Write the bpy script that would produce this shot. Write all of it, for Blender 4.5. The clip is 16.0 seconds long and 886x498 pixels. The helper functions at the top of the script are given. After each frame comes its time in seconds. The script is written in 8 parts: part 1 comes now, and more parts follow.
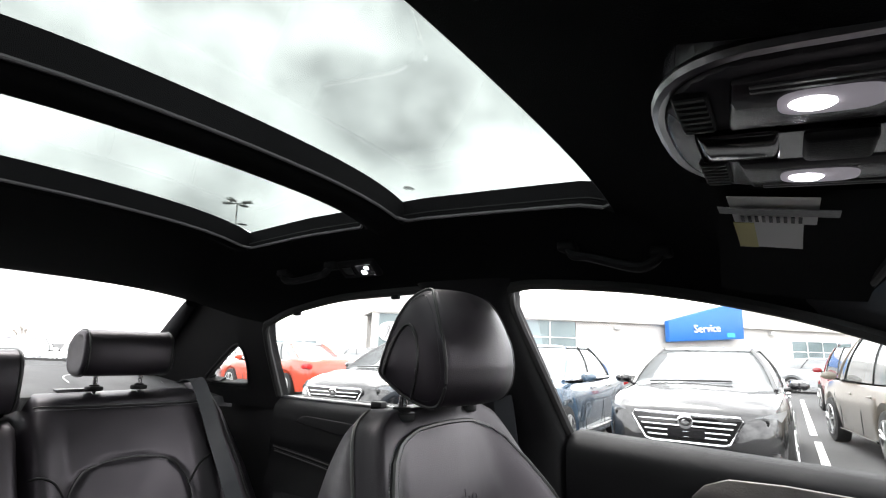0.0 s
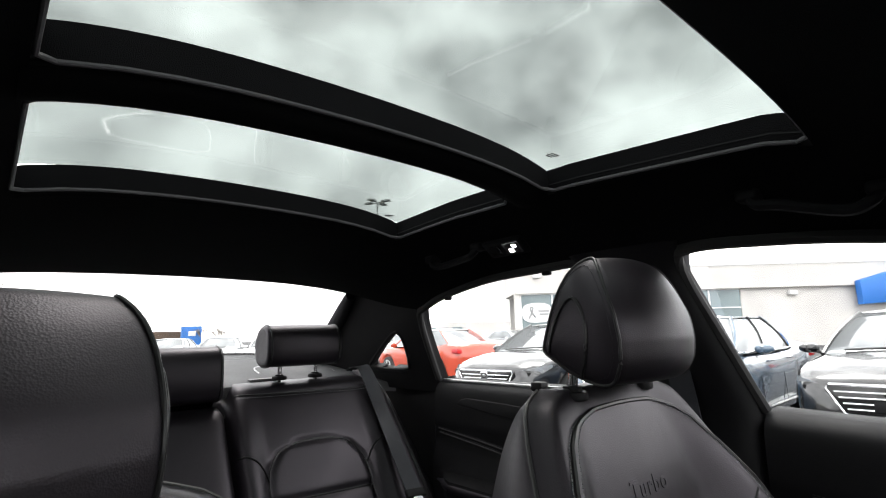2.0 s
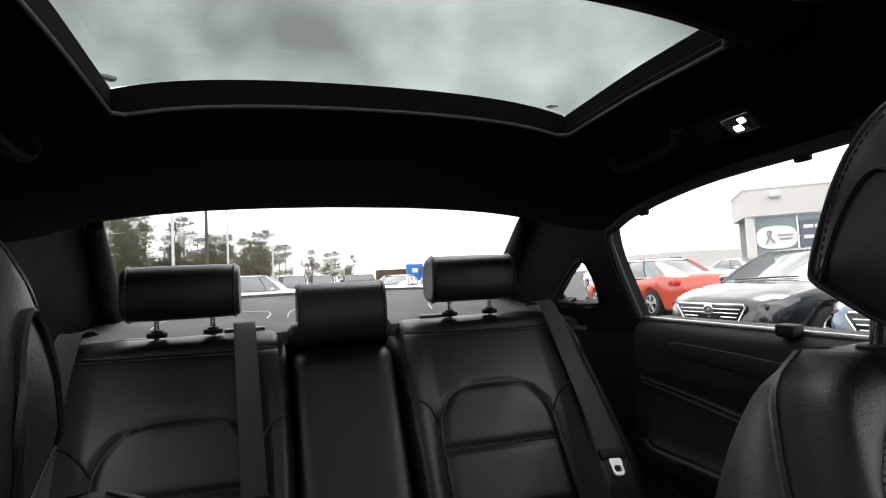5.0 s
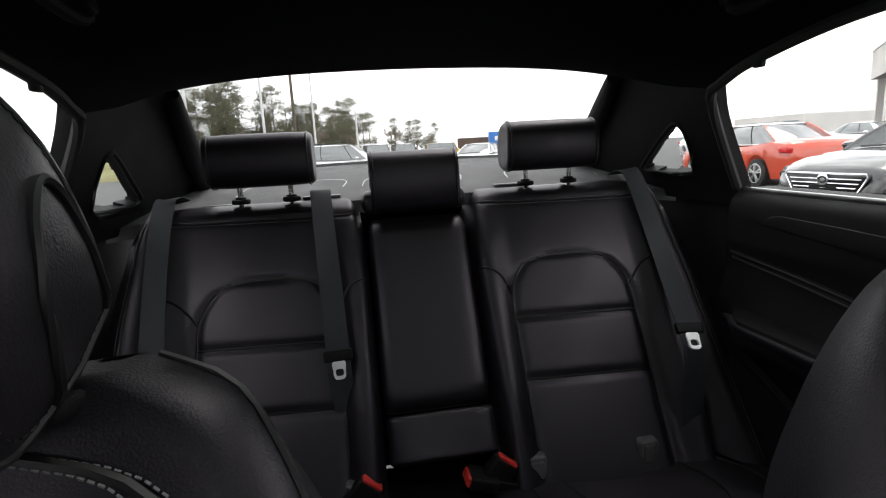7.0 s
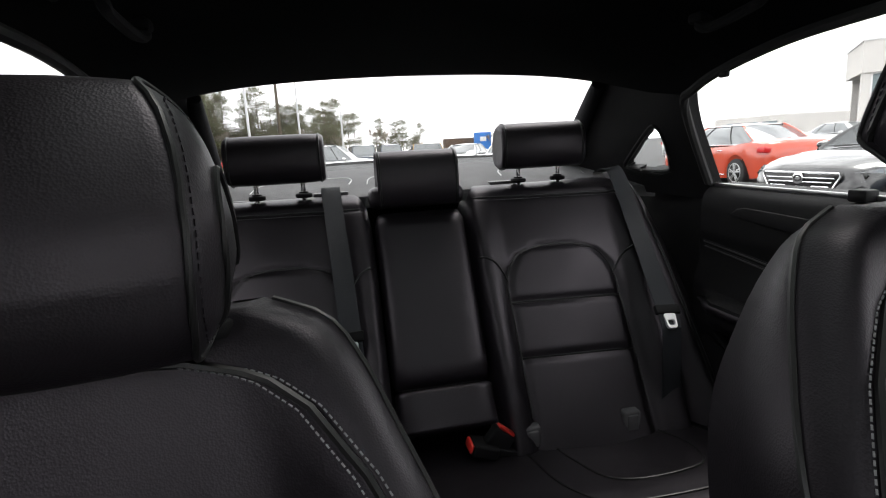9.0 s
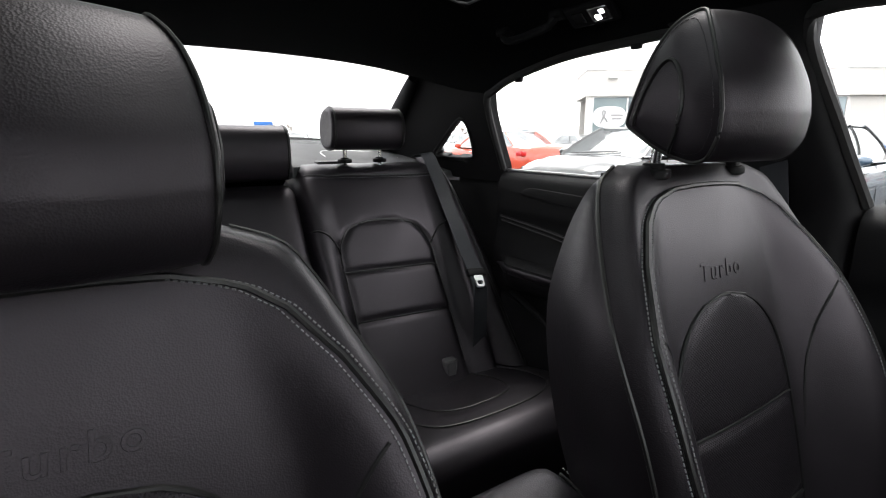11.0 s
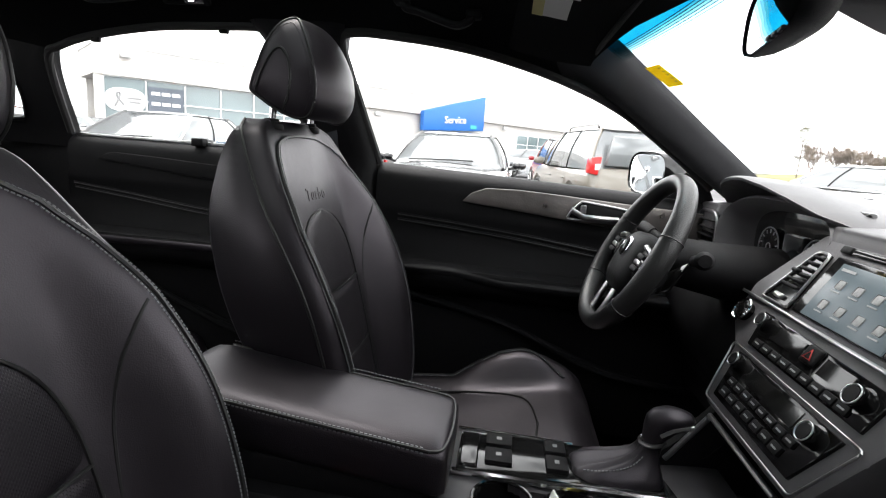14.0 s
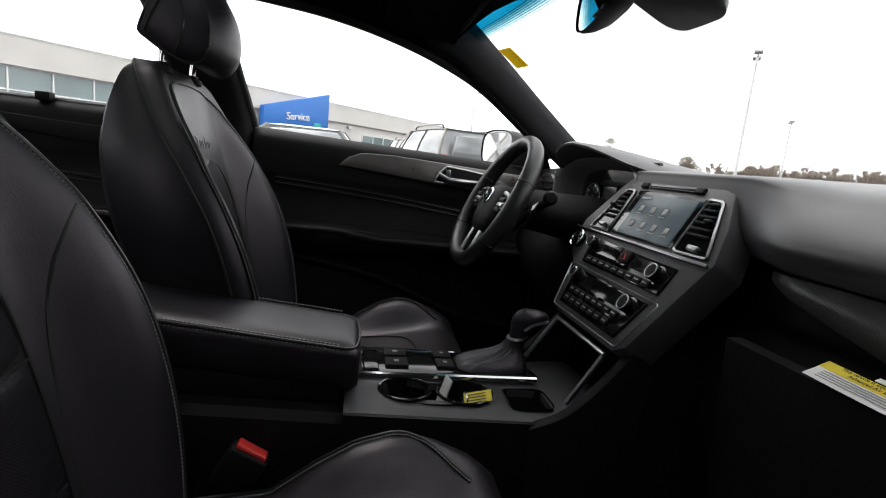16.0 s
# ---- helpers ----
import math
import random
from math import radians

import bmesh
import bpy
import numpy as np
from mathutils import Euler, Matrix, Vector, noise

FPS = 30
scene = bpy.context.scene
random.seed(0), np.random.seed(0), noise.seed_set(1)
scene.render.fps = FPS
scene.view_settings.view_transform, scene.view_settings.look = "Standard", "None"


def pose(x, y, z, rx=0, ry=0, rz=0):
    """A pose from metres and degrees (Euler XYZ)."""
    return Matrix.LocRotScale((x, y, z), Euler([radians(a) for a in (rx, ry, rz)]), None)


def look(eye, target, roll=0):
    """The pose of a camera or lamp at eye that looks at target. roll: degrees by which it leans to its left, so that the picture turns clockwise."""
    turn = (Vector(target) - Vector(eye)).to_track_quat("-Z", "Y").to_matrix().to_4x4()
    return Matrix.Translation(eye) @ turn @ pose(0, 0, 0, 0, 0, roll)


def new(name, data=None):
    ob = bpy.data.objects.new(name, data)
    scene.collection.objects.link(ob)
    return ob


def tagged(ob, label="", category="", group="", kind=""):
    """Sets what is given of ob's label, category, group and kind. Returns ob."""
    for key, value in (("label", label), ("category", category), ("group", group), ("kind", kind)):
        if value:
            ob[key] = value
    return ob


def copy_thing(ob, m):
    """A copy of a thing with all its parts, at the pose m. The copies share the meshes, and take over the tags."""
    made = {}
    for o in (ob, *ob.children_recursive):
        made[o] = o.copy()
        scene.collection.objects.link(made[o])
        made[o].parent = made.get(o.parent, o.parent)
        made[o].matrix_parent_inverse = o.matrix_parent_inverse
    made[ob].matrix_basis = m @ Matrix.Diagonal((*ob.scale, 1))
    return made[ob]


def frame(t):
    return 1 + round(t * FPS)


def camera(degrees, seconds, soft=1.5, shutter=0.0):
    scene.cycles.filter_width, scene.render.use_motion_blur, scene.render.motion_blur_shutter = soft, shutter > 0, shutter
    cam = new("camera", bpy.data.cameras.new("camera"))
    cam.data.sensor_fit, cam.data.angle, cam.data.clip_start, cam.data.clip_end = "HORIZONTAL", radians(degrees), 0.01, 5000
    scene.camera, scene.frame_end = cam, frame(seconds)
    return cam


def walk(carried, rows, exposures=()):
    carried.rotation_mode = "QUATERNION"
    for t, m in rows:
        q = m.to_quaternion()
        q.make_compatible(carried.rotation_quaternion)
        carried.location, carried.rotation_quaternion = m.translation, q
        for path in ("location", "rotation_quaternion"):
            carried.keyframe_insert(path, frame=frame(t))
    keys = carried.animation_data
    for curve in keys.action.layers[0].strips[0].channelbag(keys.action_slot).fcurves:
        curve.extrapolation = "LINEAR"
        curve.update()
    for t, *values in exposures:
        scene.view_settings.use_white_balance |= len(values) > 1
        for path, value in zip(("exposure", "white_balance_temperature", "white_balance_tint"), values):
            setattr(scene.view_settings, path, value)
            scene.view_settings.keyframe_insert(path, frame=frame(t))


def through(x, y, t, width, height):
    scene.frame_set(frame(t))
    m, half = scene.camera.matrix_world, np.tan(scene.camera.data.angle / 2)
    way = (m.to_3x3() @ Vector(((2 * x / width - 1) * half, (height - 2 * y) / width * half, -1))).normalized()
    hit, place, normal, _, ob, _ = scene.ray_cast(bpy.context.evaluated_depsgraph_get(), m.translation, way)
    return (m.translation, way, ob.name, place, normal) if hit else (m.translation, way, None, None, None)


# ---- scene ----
cam = camera(81.0, 16.0, soft=1.1)
# seconds, eye, target, roll; the car's own axes: x to its right, y ahead, z up from the ground
PATH = [
    (0, (0.3898, 0.2405, 1.1412), (-1.2479, -0.8394, 1.5308), 1.53),
    (0.5, (0.3761, 0.2038, 1.1392), (-1.2181, -0.9311, 1.5523), 1.04),
    (1, (0.3764, 0.1896, 1.1453), (-1.1142, -1.0830, 1.5438), -0.41),
    (1.5, (0.3678, 0.1894, 1.1350), (-1.0198, -1.2045, 1.4977), -1.08),
    (2, (0.3747, 0.1966, 1.1349), (-0.9323, -1.2817, 1.4610), -1.57),
    (2.5, (0.3855, 0.1942, 1.1269), (-0.8478, -1.3503, 1.4326), -2.03),
    (3, (0.3742, 0.1865, 1.1149), (-0.7973, -1.4101, 1.3950), -2.29),
    (3.5, (0.3055, 0.1385, 1.1046), (-0.7927, -1.5093, 1.3854), -2.25),
    (4, (0.2464, 0.0951, 1.1170), (-0.7429, -1.6188, 1.4065), -2.22),
    (4.5, (0.2284, 0.0607, 1.1210), (-0.6246, -1.7306, 1.3732), -2.08),
    (5, (0.1639, 0.0130, 1.1235), (-0.4777, -1.8784, 1.2282), -2.79),
    (5.2, (0.1488, -0.0051, 1.1293), (-0.4327, -1.9182, 1.1701), -3.48),
    (7.3, (0.1333, -0.0204, 1.1136), (-0.1682, -1.9584, 0.7220), -3.01),
    (7.5, (0.1748, -0.0176, 1.0977), (-0.1881, -1.9484, 0.7234), -2.48),
    (8, (0.1542, 0.0167, 1.1302), (-0.1427, -1.9206, 0.7316), -2.96),
    (8.2, (0.1609, 0.0264, 1.1256), (-0.1411, -1.9118, 0.7356), -2.93),
    (10.3, (0.2841, 0.1595, 1.1187), (-0.4490, -1.6586, 0.7222), -1.71),
    (10.5, (0.3107, 0.1598, 1.1170), (-0.5254, -1.6102, 0.7071), -0.79),
    (11, (0.3451, 0.1537, 1.0919), (-0.7573, -1.4614, 0.6723), 0.26),
    (11.5, (0.4096, 0.1696, 1.0752), (-0.9617, -1.2251, 0.6573), 1.41),
    (12, (0.4766, 0.1697, 1.0591), (-1.0792, -1.0240, 0.6661), 2.49),
    (12.5, (0.5544, 0.2044, 1.0826), (-1.1498, -0.7596, 0.6750), 3.35),
    (13, (0.5991, 0.2253, 1.0679), (-1.2339, -0.4699, 0.6719), 3.87),
    (13.5, (0.6421, 0.2372, 1.0604), (-1.2656, -0.2163, 0.6665), 3.83),
    (14, (0.6603, 0.1916, 1.0337), (-1.2900, -0.0351, 0.6531), 4.25),
    (14.5, (0.6626, 0.1565, 0.9969), (-1.3066, 0.1731, 0.6477), 4.76),
    (15, (0.6840, 0.1297, 0.9750), (-1.2713, 0.3699, 0.6301), 5.39),
    (15.5, (0.7402, 0.1242, 0.9584), (-1.2018, 0.4641, 0.6219), 5.68),
    (16, (0.8017, 0.1215, 0.9390), (-1.1395, 0.4761, 0.6132), 5.97),
]
# the film camera lets the picture down as the open sky fills it
EXPOSURE = [(0.0, 1.8), (1.5, 1.4), (3.5, 1.2), (5.0, 0.92), (7.5, 0.77), (10.5, 1.3), (12.0, 1.63), (13.5, 1.88), (14.5, 1.3), (16.0, 0.75)]
walk(cam, [(t, look(eye, target, roll)) for t, eye, target, roll in PATH], EXPOSURE)

# ---- world and light: an overcast day, two lit map lamps and a lit reading lamp ----
world = bpy.data.worlds.new("overcast")
scene.world = world
world.use_nodes = True
wn, wl = world.node_tree.nodes, world.node_tree.links
bg = wn["Background"]
sky = wn.new("ShaderNodeTexSky")
sky.sky_type, sky.sun_disc = "NISHITA", False
sky.sun_elevation, sky.sun_rotation = radians(45), radians(200)
tc = wn.new("ShaderNodeTexCoord")
flat = wn.new("ShaderNodeMapping")
flat.inputs["Scale"].default_value = (1, 1, 1.3)
wl.new(tc.outputs["Generated"], flat.inputs["Vector"])
cl = wn.new("ShaderNodeTexNoise")
cl.inputs["Scale"].default_value, cl.inputs["Detail"].default_value = 5.0, 6.0
cl.inputs["Roughness"].default_value, cl.inputs["Distortion"].default_value = 0.45, 0.0
wl.new(flat.outputs["Vector"], cl.inputs["Vector"])
cr = wn.new("ShaderNodeValToRGB")
cr.color_ramp.elements[0].position, cr.color_ramp.elements[0].color = 0.33, (6.05, 6.0, 6.2, 1)
cr.color_ramp.elements[1].position, cr.color_ramp.elements[1].color = 0.72, (19.0, 18.8, 19.2, 1)
wl.new(cl.outputs["Fac"], cr.inputs["Fac"])
mx = wn.new("ShaderNodeMix")
mx.data_type = "RGBA"
mx.inputs["Factor"].default_value = 0.96
wl.new(sky.outputs["Color"], mx.inputs["A"])
wl.new(cr.outputs["Color"], mx.inputs["B"])
wl.new(mx.outputs["Result"], bg.inputs["Color"])
bg.inputs["Strength"].default_value = 0.15
sun = new("sun", bpy.data.lights.new("sun", "SUN"))
sun.data.energy, sun.data.angle, sun.data.color = 1.0, radians(25), (1, 0.97, 0.93)
sun.matrix_world = look((-20, -15, 50), (0, 0, 0))


# ---- materials ----
def mat(name, colour, rough=0.6, metal=0.0, grain=0.0, scale=300.0, vary=0.0, patch=6.0, spec=0.5, random_tint=0.0, kind="noise", rvary=0.0, wrinkle=0.0):
    """A surface with grain (bump at that scale), blotches of tone and of gloss, in real-world size."""
    m = bpy.data.materials.new(name)
    m.use_nodes = True
    n, l = m.node_tree.nodes, m.node_tree.links
    b = n["Principled BSDF"]
    b.inputs["Base Color"].default_value = (*colour, 1)
    b.inputs["Roughness"].default_value, b.inputs["Metallic"].default_value = rough, metal
    b.inputs["Specular IOR Level"].default_value = spec
    co = n.new("ShaderNodeTexCoord")
    if vary or rvary:
        big = n.new("ShaderNodeTexNoise")
        big.inputs["Scale"].default_value, big.inputs["Detail"].default_value = patch, 6.0
        l.new(co.outputs["Object"], big.inputs["Vector"])
    if vary:
        ramp = n.new("ShaderNodeValToRGB")
        lo, hi = [max(0.0, c * (1 - vary)) for c in colour], [c * (1 + vary) for c in colour]
        ramp.color_ramp.elements[0].position, ramp.color_ramp.elements[0].color = 0.3, (*lo, 1)
        ramp.color_ramp.elements[1].position, ramp.color_ramp.elements[1].color = 0.7, (*hi, 1)
        l.new(big.outputs["Fac"], ramp.inputs["Fac"])
        l.new(ramp.outputs["Color"], b.inputs["Base Color"])
    if rvary:
        mr = n.new("ShaderNodeMapRange")
        mr.inputs["From Min"].default_value, mr.inputs["From Max"].default_value = 0.3, 0.7
        mr.inputs["To Min"].default_value, mr.inputs["To Max"].default_value = rough - rvary, rough + rvary
        l.new(big.outputs["Fac"], mr.inputs["Value"])
        l.new(mr.outputs["Result"], b.inputs["Roughness"])
    if grain:
        if kind == "voronoi":
            tex = n.new("ShaderNodeTexVoronoi")
            out = "Distance"
        else:
            tex = n.new("ShaderNodeTexNoise")
            tex.inputs["Detail"].default_value = 4.0
            out = "Fac"
        tex.inputs["Scale"].default_value = scale
        l.new(co.outputs["Object"], tex.inputs["Vector"])
        bump = n.new("ShaderNodeBump")
        bump.inputs["Strength"].default_value, bump.inputs["Distance"].default_value = grain, 0.002
        l.new(tex.outputs[out], bump.inputs["Height"])
        l.new(bump.outputs["Normal"], b.inputs["Normal"])
        if wrinkle:
            soft = n.new("ShaderNodeTexNoise")
            soft.inputs["Scale"].default_value, soft.inputs["Detail"].default_value = 22.0, 5.0
            soft.inputs["Roughness"].default_value, soft.inputs["Distortion"].default_value = 0.5, 0.2
            l.new(co.outputs["Object"], soft.inputs["Vector"])
            fold = n.new("ShaderNodeBump")
            fold.inputs["Strength"].default_value, fold.inputs["Distance"].default_value = wrinkle, 0.01
            l.new(soft.outputs["Fac"], fold.inputs["Height"])
            l.new(fold.outputs["Normal"], bump.inputs["Normal"])
    return m


def dotted(name, colour, rough, scale, depth, spec=0.5):
    """Leather or plastic pierced with rows of fine holes."""
    m = mat(name, colour, rough, spec=spec)
    n, l = m.node_tree.nodes, m.node_tree.links
    co = n.new("ShaderNodeTexCoord")
    mp = n.new("ShaderNodeMapping")
    mp.inputs["Rotation"].default_value = (radians(90), 0, radians(45))
    vo = n.new("ShaderNodeTexVoronoi")
    vo.voronoi_dimensions = "2D"
    vo.inputs["Scale"].default_value, vo.inputs["Randomness"].default_value = scale, 0.0
    l.new(co.outputs["Object"], mp.inputs["Vector"])
    l.new(mp.outputs["Vector"], vo.inputs["Vector"])
    ramp = n.new("ShaderNodeValToRGB")
    ramp.color_ramp.elements[0].position, ramp.color_ramp.elements[0].color = 0.22, (0, 0, 0, 1)
    ramp.color_ramp.elements[1].position, ramp.color_ramp.elements[1].color = 0.34, (1, 1, 1, 1)
    l.new(vo.outputs["Distance"], ramp.inputs["Fac"])
    bump = n.new("ShaderNodeBump")
    bump.inputs["Strength"].default_value, bump.inputs["Distance"].default_value = depth, 0.0015
    l.new(ramp.outputs["Color"], bump.inputs["Height"])
    l.new(bump.outputs["Normal"], n["Principled BSDF"].inputs["Normal"])
    return m


def pane(name, tint, gloss=0.08):
    """A thin sheet of glass: what is behind it shows through its tint, with a mirror sheen."""
    m = bpy.data.materials.new(name)
    m.use_nodes = True
    n, l = m.node_tree.nodes, m.node_tree.links
    n.remove(n["Principled BSDF"])
    clear, shine, mix = n.new("ShaderNodeBsdfTransparent"), n.new("ShaderNodeBsdfGlossy"), n.new("ShaderNodeMixShader")
    clear.inputs["Color"].default_value = (*tint, 1)
    shine.inputs["Roughness"].default_value = 0.02
    lw = n.new("ShaderNodeLayerWeight")
    lw.inputs["Blend"].default_value = 0.5
    pw = n.new("ShaderNodeMath")
    pw.operation = "POWER"
    pw.inputs[1].default_value = 4.0
    mr = n.new("ShaderNodeMapRange")
    mr.inputs["To Min"].default_value, mr.inputs["To Max"].default_value = gloss * 0.3, gloss * 4
    l.new(lw.outputs["Facing"], pw.inputs[0])
    l.new(pw.outputs["Value"], mr.inputs["Value"])
    l.new(mr.outputs["Result"], mix.inputs["Fac"])
    l.new(clear.outputs["BSDF"], mix.inputs[1])
    l.new(shine.outputs["BSDF"], mix.inputs[2])
    l.new(mix.outputs["Shader"], n["Material Output"].inputs["Surface"])
    return m


def glow(name, colour, strength):
    m = mat(name, colour)
    b = m.node_tree.nodes["Principled BSDF"]
    b.inputs["Emission Color"].default_value, b.inputs["Emission Strength"].default_value = (*colour, 1), strength
    return m


LEATHER = mat("black_leather", (0.0042, 0.0036, 0.0047), 0.42, grain=0.11, scale=620, vary=0.15, patch=9, kind="voronoi", rvary=0.06, spec=0.62, wrinkle=0.06)
PERFORATED = dotted("perforated_leather", (0.0042, 0.0036, 0.0047), 0.46, 330, 0.9, 0.40)
SIDE_LEATHER = mat("smooth_side_leather", (0.0040, 0.0035, 0.0045), 0.43, grain=0.12, scale=620, vary=0.15, kind="voronoi", rvary=0.05, spec=0.48, wrinkle=0.05)
PIPING = mat("black_piping", (0.008, 0.008, 0.008), 0.4)
for m_ in (LEATHER, PERFORATED, SIDE_LEATHER):
    m_.node_tree.nodes["Principled BSDF"].inputs["Specular Tint"].default_value = (1.0, 0.91, 1.0, 1)
THREAD = mat("grey_thread", (0.20, 0.20, 0.205), 0.8)
DARK_THREAD = mat("dark_thread", (0.05, 0.05, 0.052), 0.85)
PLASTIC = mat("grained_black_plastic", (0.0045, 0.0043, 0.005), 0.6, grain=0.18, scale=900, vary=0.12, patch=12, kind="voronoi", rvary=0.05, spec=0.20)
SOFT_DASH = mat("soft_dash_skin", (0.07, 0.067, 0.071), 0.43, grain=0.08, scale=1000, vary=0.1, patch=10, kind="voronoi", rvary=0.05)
PEBBLE = mat("pebbled_plastic", (0.008, 0.008, 0.0085), 0.45, grain=0.5, scale=420, kind="voronoi")
GLOSS = mat("gloss_black_plastic", (0.006, 0.006, 0.006), 0.08, grain=0.03, scale=40)
GREY_PLASTIC = mat("grey_console_plastic", (0.085, 0.082, 0.086), 0.40, grain=0.25, scale=700, vary=0.1, patch=14, rvary=0.05, spec=0.35)
CONSOLE_SATIN = mat("satin_console_plate", (0.045, 0.043, 0.046), 0.42, grain=0.25, scale=700, vary=0.1, patch=14, rvary=0.05, spec=0.35)
BRUSHED = mat("brushed_dark_trim", (0.19, 0.175, 0.165), 0.34, metal=0.8, grain=0.25, scale=260, vary=0.12, patch=20, rvary=0.08)
TECH = dotted("woven_metal_trim", (0.054, 0.054, 0.0527), 0.38, 430, 0.5)
CHROME = mat("chrome", (0.75, 0.75, 0.76), 0.12, metal=1.0, grain=0.03, scale=60)
SATIN = mat("satin_silver", (0.42, 0.42, 0.42), 0.28, metal=1.0, grain=0.06, scale=300)
CLOTH = mat("black_headliner_cloth", (0.006, 0.006, 0.0065), 0.97, grain=0.7, scale=900, vary=0.25, patch=5, spec=0.1)
CARPET = mat("black_carpet", (0.004, 0.004, 0.004), 1.0, grain=1.0, scale=500, vary=0.3, patch=20, spec=0.1)
SHELF = mat("grey_shelf_felt", (0.13, 0.13, 0.133), 0.95, grain=0.8, scale=700, vary=0.15, patch=8, spec=0.2)
WEBBING = mat("grey_belt_webbing", (0.022, 0.024, 0.029), 0.75, grain=0.5, scale=900, vary=0.1)
RUBBER = mat("black_rubber", (0.012, 0.012, 0.012), 0.7, grain=0.2, scale=200)
RED = mat("red_buckle_button", (0.55, 0.03, 0.025), 0.4, vary=0.1)
WHITE_PAPER = mat("white_label_paper", (0.78, 0.78, 0.76), 0.6, vary=0.04)
GREY_PAPER = mat("grey_label_print", (0.3, 0.3, 0.3), 0.6, vary=0.2, patch=300)
INK = mat("black_print", (0.03, 0.03, 0.03), 0.6)
YELLOW = mat("yellow_label", (0.75, 0.6, 0.04), 0.5, vary=0.06)
PALE_YELLOW = mat("pale_yellow_label", (0.62, 0.56, 0.2), 0.6, vary=0.06)
SUNROOF_GLASS = pane("sunroof_glass", (0.395, 0.42, 0.405), 0.10)
SIDE_GLASS = pane("side_glass", (0.90, 0.91, 0.90), 0.08)
REAR_GLASS = pane("rear_glass", (0.84, 0.85, 0.84), 0.08)
SHIELD_GLASS = pane("windshield_glass", (0.90, 0.91, 0.90), 0.06)
TINT_BAND = pane("blue_tint_band", (0.04, 0.33, 0.44), 0.06)
MIRROR = mat("mirror_glass", (0.85, 0.88, 0.9), 0.02, metal=1.0)
LAMP = glow("lit_lamp", (1.0, 0.97, 1.0), 5.0)
TONGUE_STEEL = mat("belt_tongue_steel", (0.85, 0.85, 0.85), 0.5, metal=0.5, grain=0.05, scale=200)
REFLECTOR = mat("lamp_reflector", (0.8, 0.8, 0.8), 0.15, metal=1.0, grain=0.2, scale=80)
SCREEN = mat("dark_display", (0.02, 0.022, 0.024), 0.15, grain=0.02, scale=30)
LIT_SCREEN = glow("lit_touch_screen", (0.05, 0.063, 0.07), 0.5)
LIT_SCREEN.node_tree.nodes["Principled BSDF"].inputs["Roughness"].default_value = 0.25
LIT_SCREEN.node_tree.nodes["Principled BSDF"].inputs["Specular IOR Level"].default_value = 0.2
SOFT_LAMP = glow("lit_lamp_reflector", (0.45, 0.42, 0.47), 0.10)
SMOKED = mat("smoked_lamp_lens", (0.05, 0.047, 0.052), 0.25, vary=0.1)


def thin_paper(name, colour, through):
    """Paper that lets some of the light behind it through."""
    m = mat(name, colour, 0.7, vary=0.05, patch=30)
    n, l = m.node_tree.nodes, m.node_tree.links
    tr, mix = n.new("ShaderNodeBsdfTranslucent"), n.new("ShaderNodeMixShader")
    tr.inputs["Color"].default_value, mix.inputs["Fac"].default_value = (*colour, 1), through
    l.new(n["Principled BSDF"].outputs["BSDF"], mix.inputs[1])
    l.new(tr.outputs["BSDF"], mix.inputs[2])
    l.new(mix.outputs["Shader"], n["Material Output"].inputs["Surface"])
    return m


# cloth made paler than the headliner's: light on the pillars in its colour
LIT_PILLAR_CLOTH = mat("lit_pillar_cloth", (0.026, 0.026, 0.028), 0.95, grain=0.6, scale=900, vary=0.15, patch=6, spec=0.2)
STICKER = thin_paper("thin_yellow_sticker", (0.62, 0.50, 0.06), 0.6)
THIN_SHEET = thin_paper("thin_grey_sheet", (0.50, 0.50, 0.50), 0.6)


# ---- helpers ----
def finish(bm, name, material, angle=38):
    bmesh.ops.recalc_face_normals(bm, faces=bm.faces[:])
    for f in bm.faces:
        f.smooth = True
    for e in bm.edges:
        e.smooth = len(e.link_faces) == 2 and e.calc_face_angle(0) < radians(angle)
    me = bpy.data.meshes.new(name)
    bm.to_mesh(me)
    bm.free()
    me.materials.append(material)
    return me


def part(name, bm, material, parent=None, label="", angle=38):
    """One mesh object, under its thing or part. Coordinates are those of the parent."""
    ob = new(name, finish(bm, name, material, angle))
    ob.parent = parent
    if label:
        ob["label"] = label
    return ob


def thing(name, label, category, group="", kind=""):
    return tagged(new(name), label, category, group, kind)


def box(lo, hi, bev=0.0, seg=3, m=None):
    bm = bmesh.new()
    bmesh.ops.create_cube(bm, size=1)
    lo, hi = Vector(lo), Vector(hi)
    for v in bm.verts:
        v.co = Vector([lo[i] + (hi[i] - lo[i]) * (v.co[i] + 0.5) for i in range(3)])
    if bev:
        bmesh.ops.bevel(bm, geom=bm.edges[:], offset=bev, segments=seg, affect="EDGES", profile=0.5)
    if m is not None:
        bm.transform(m)
    return bm


def join(*bms):
    out = bmesh.new()
    for b in bms:
        me = bpy.data.meshes.new("t")
        b.to_mesh(me)
        out.from_mesh(me)
        b.free()
        bpy.data.meshes.remove(me)
    return out


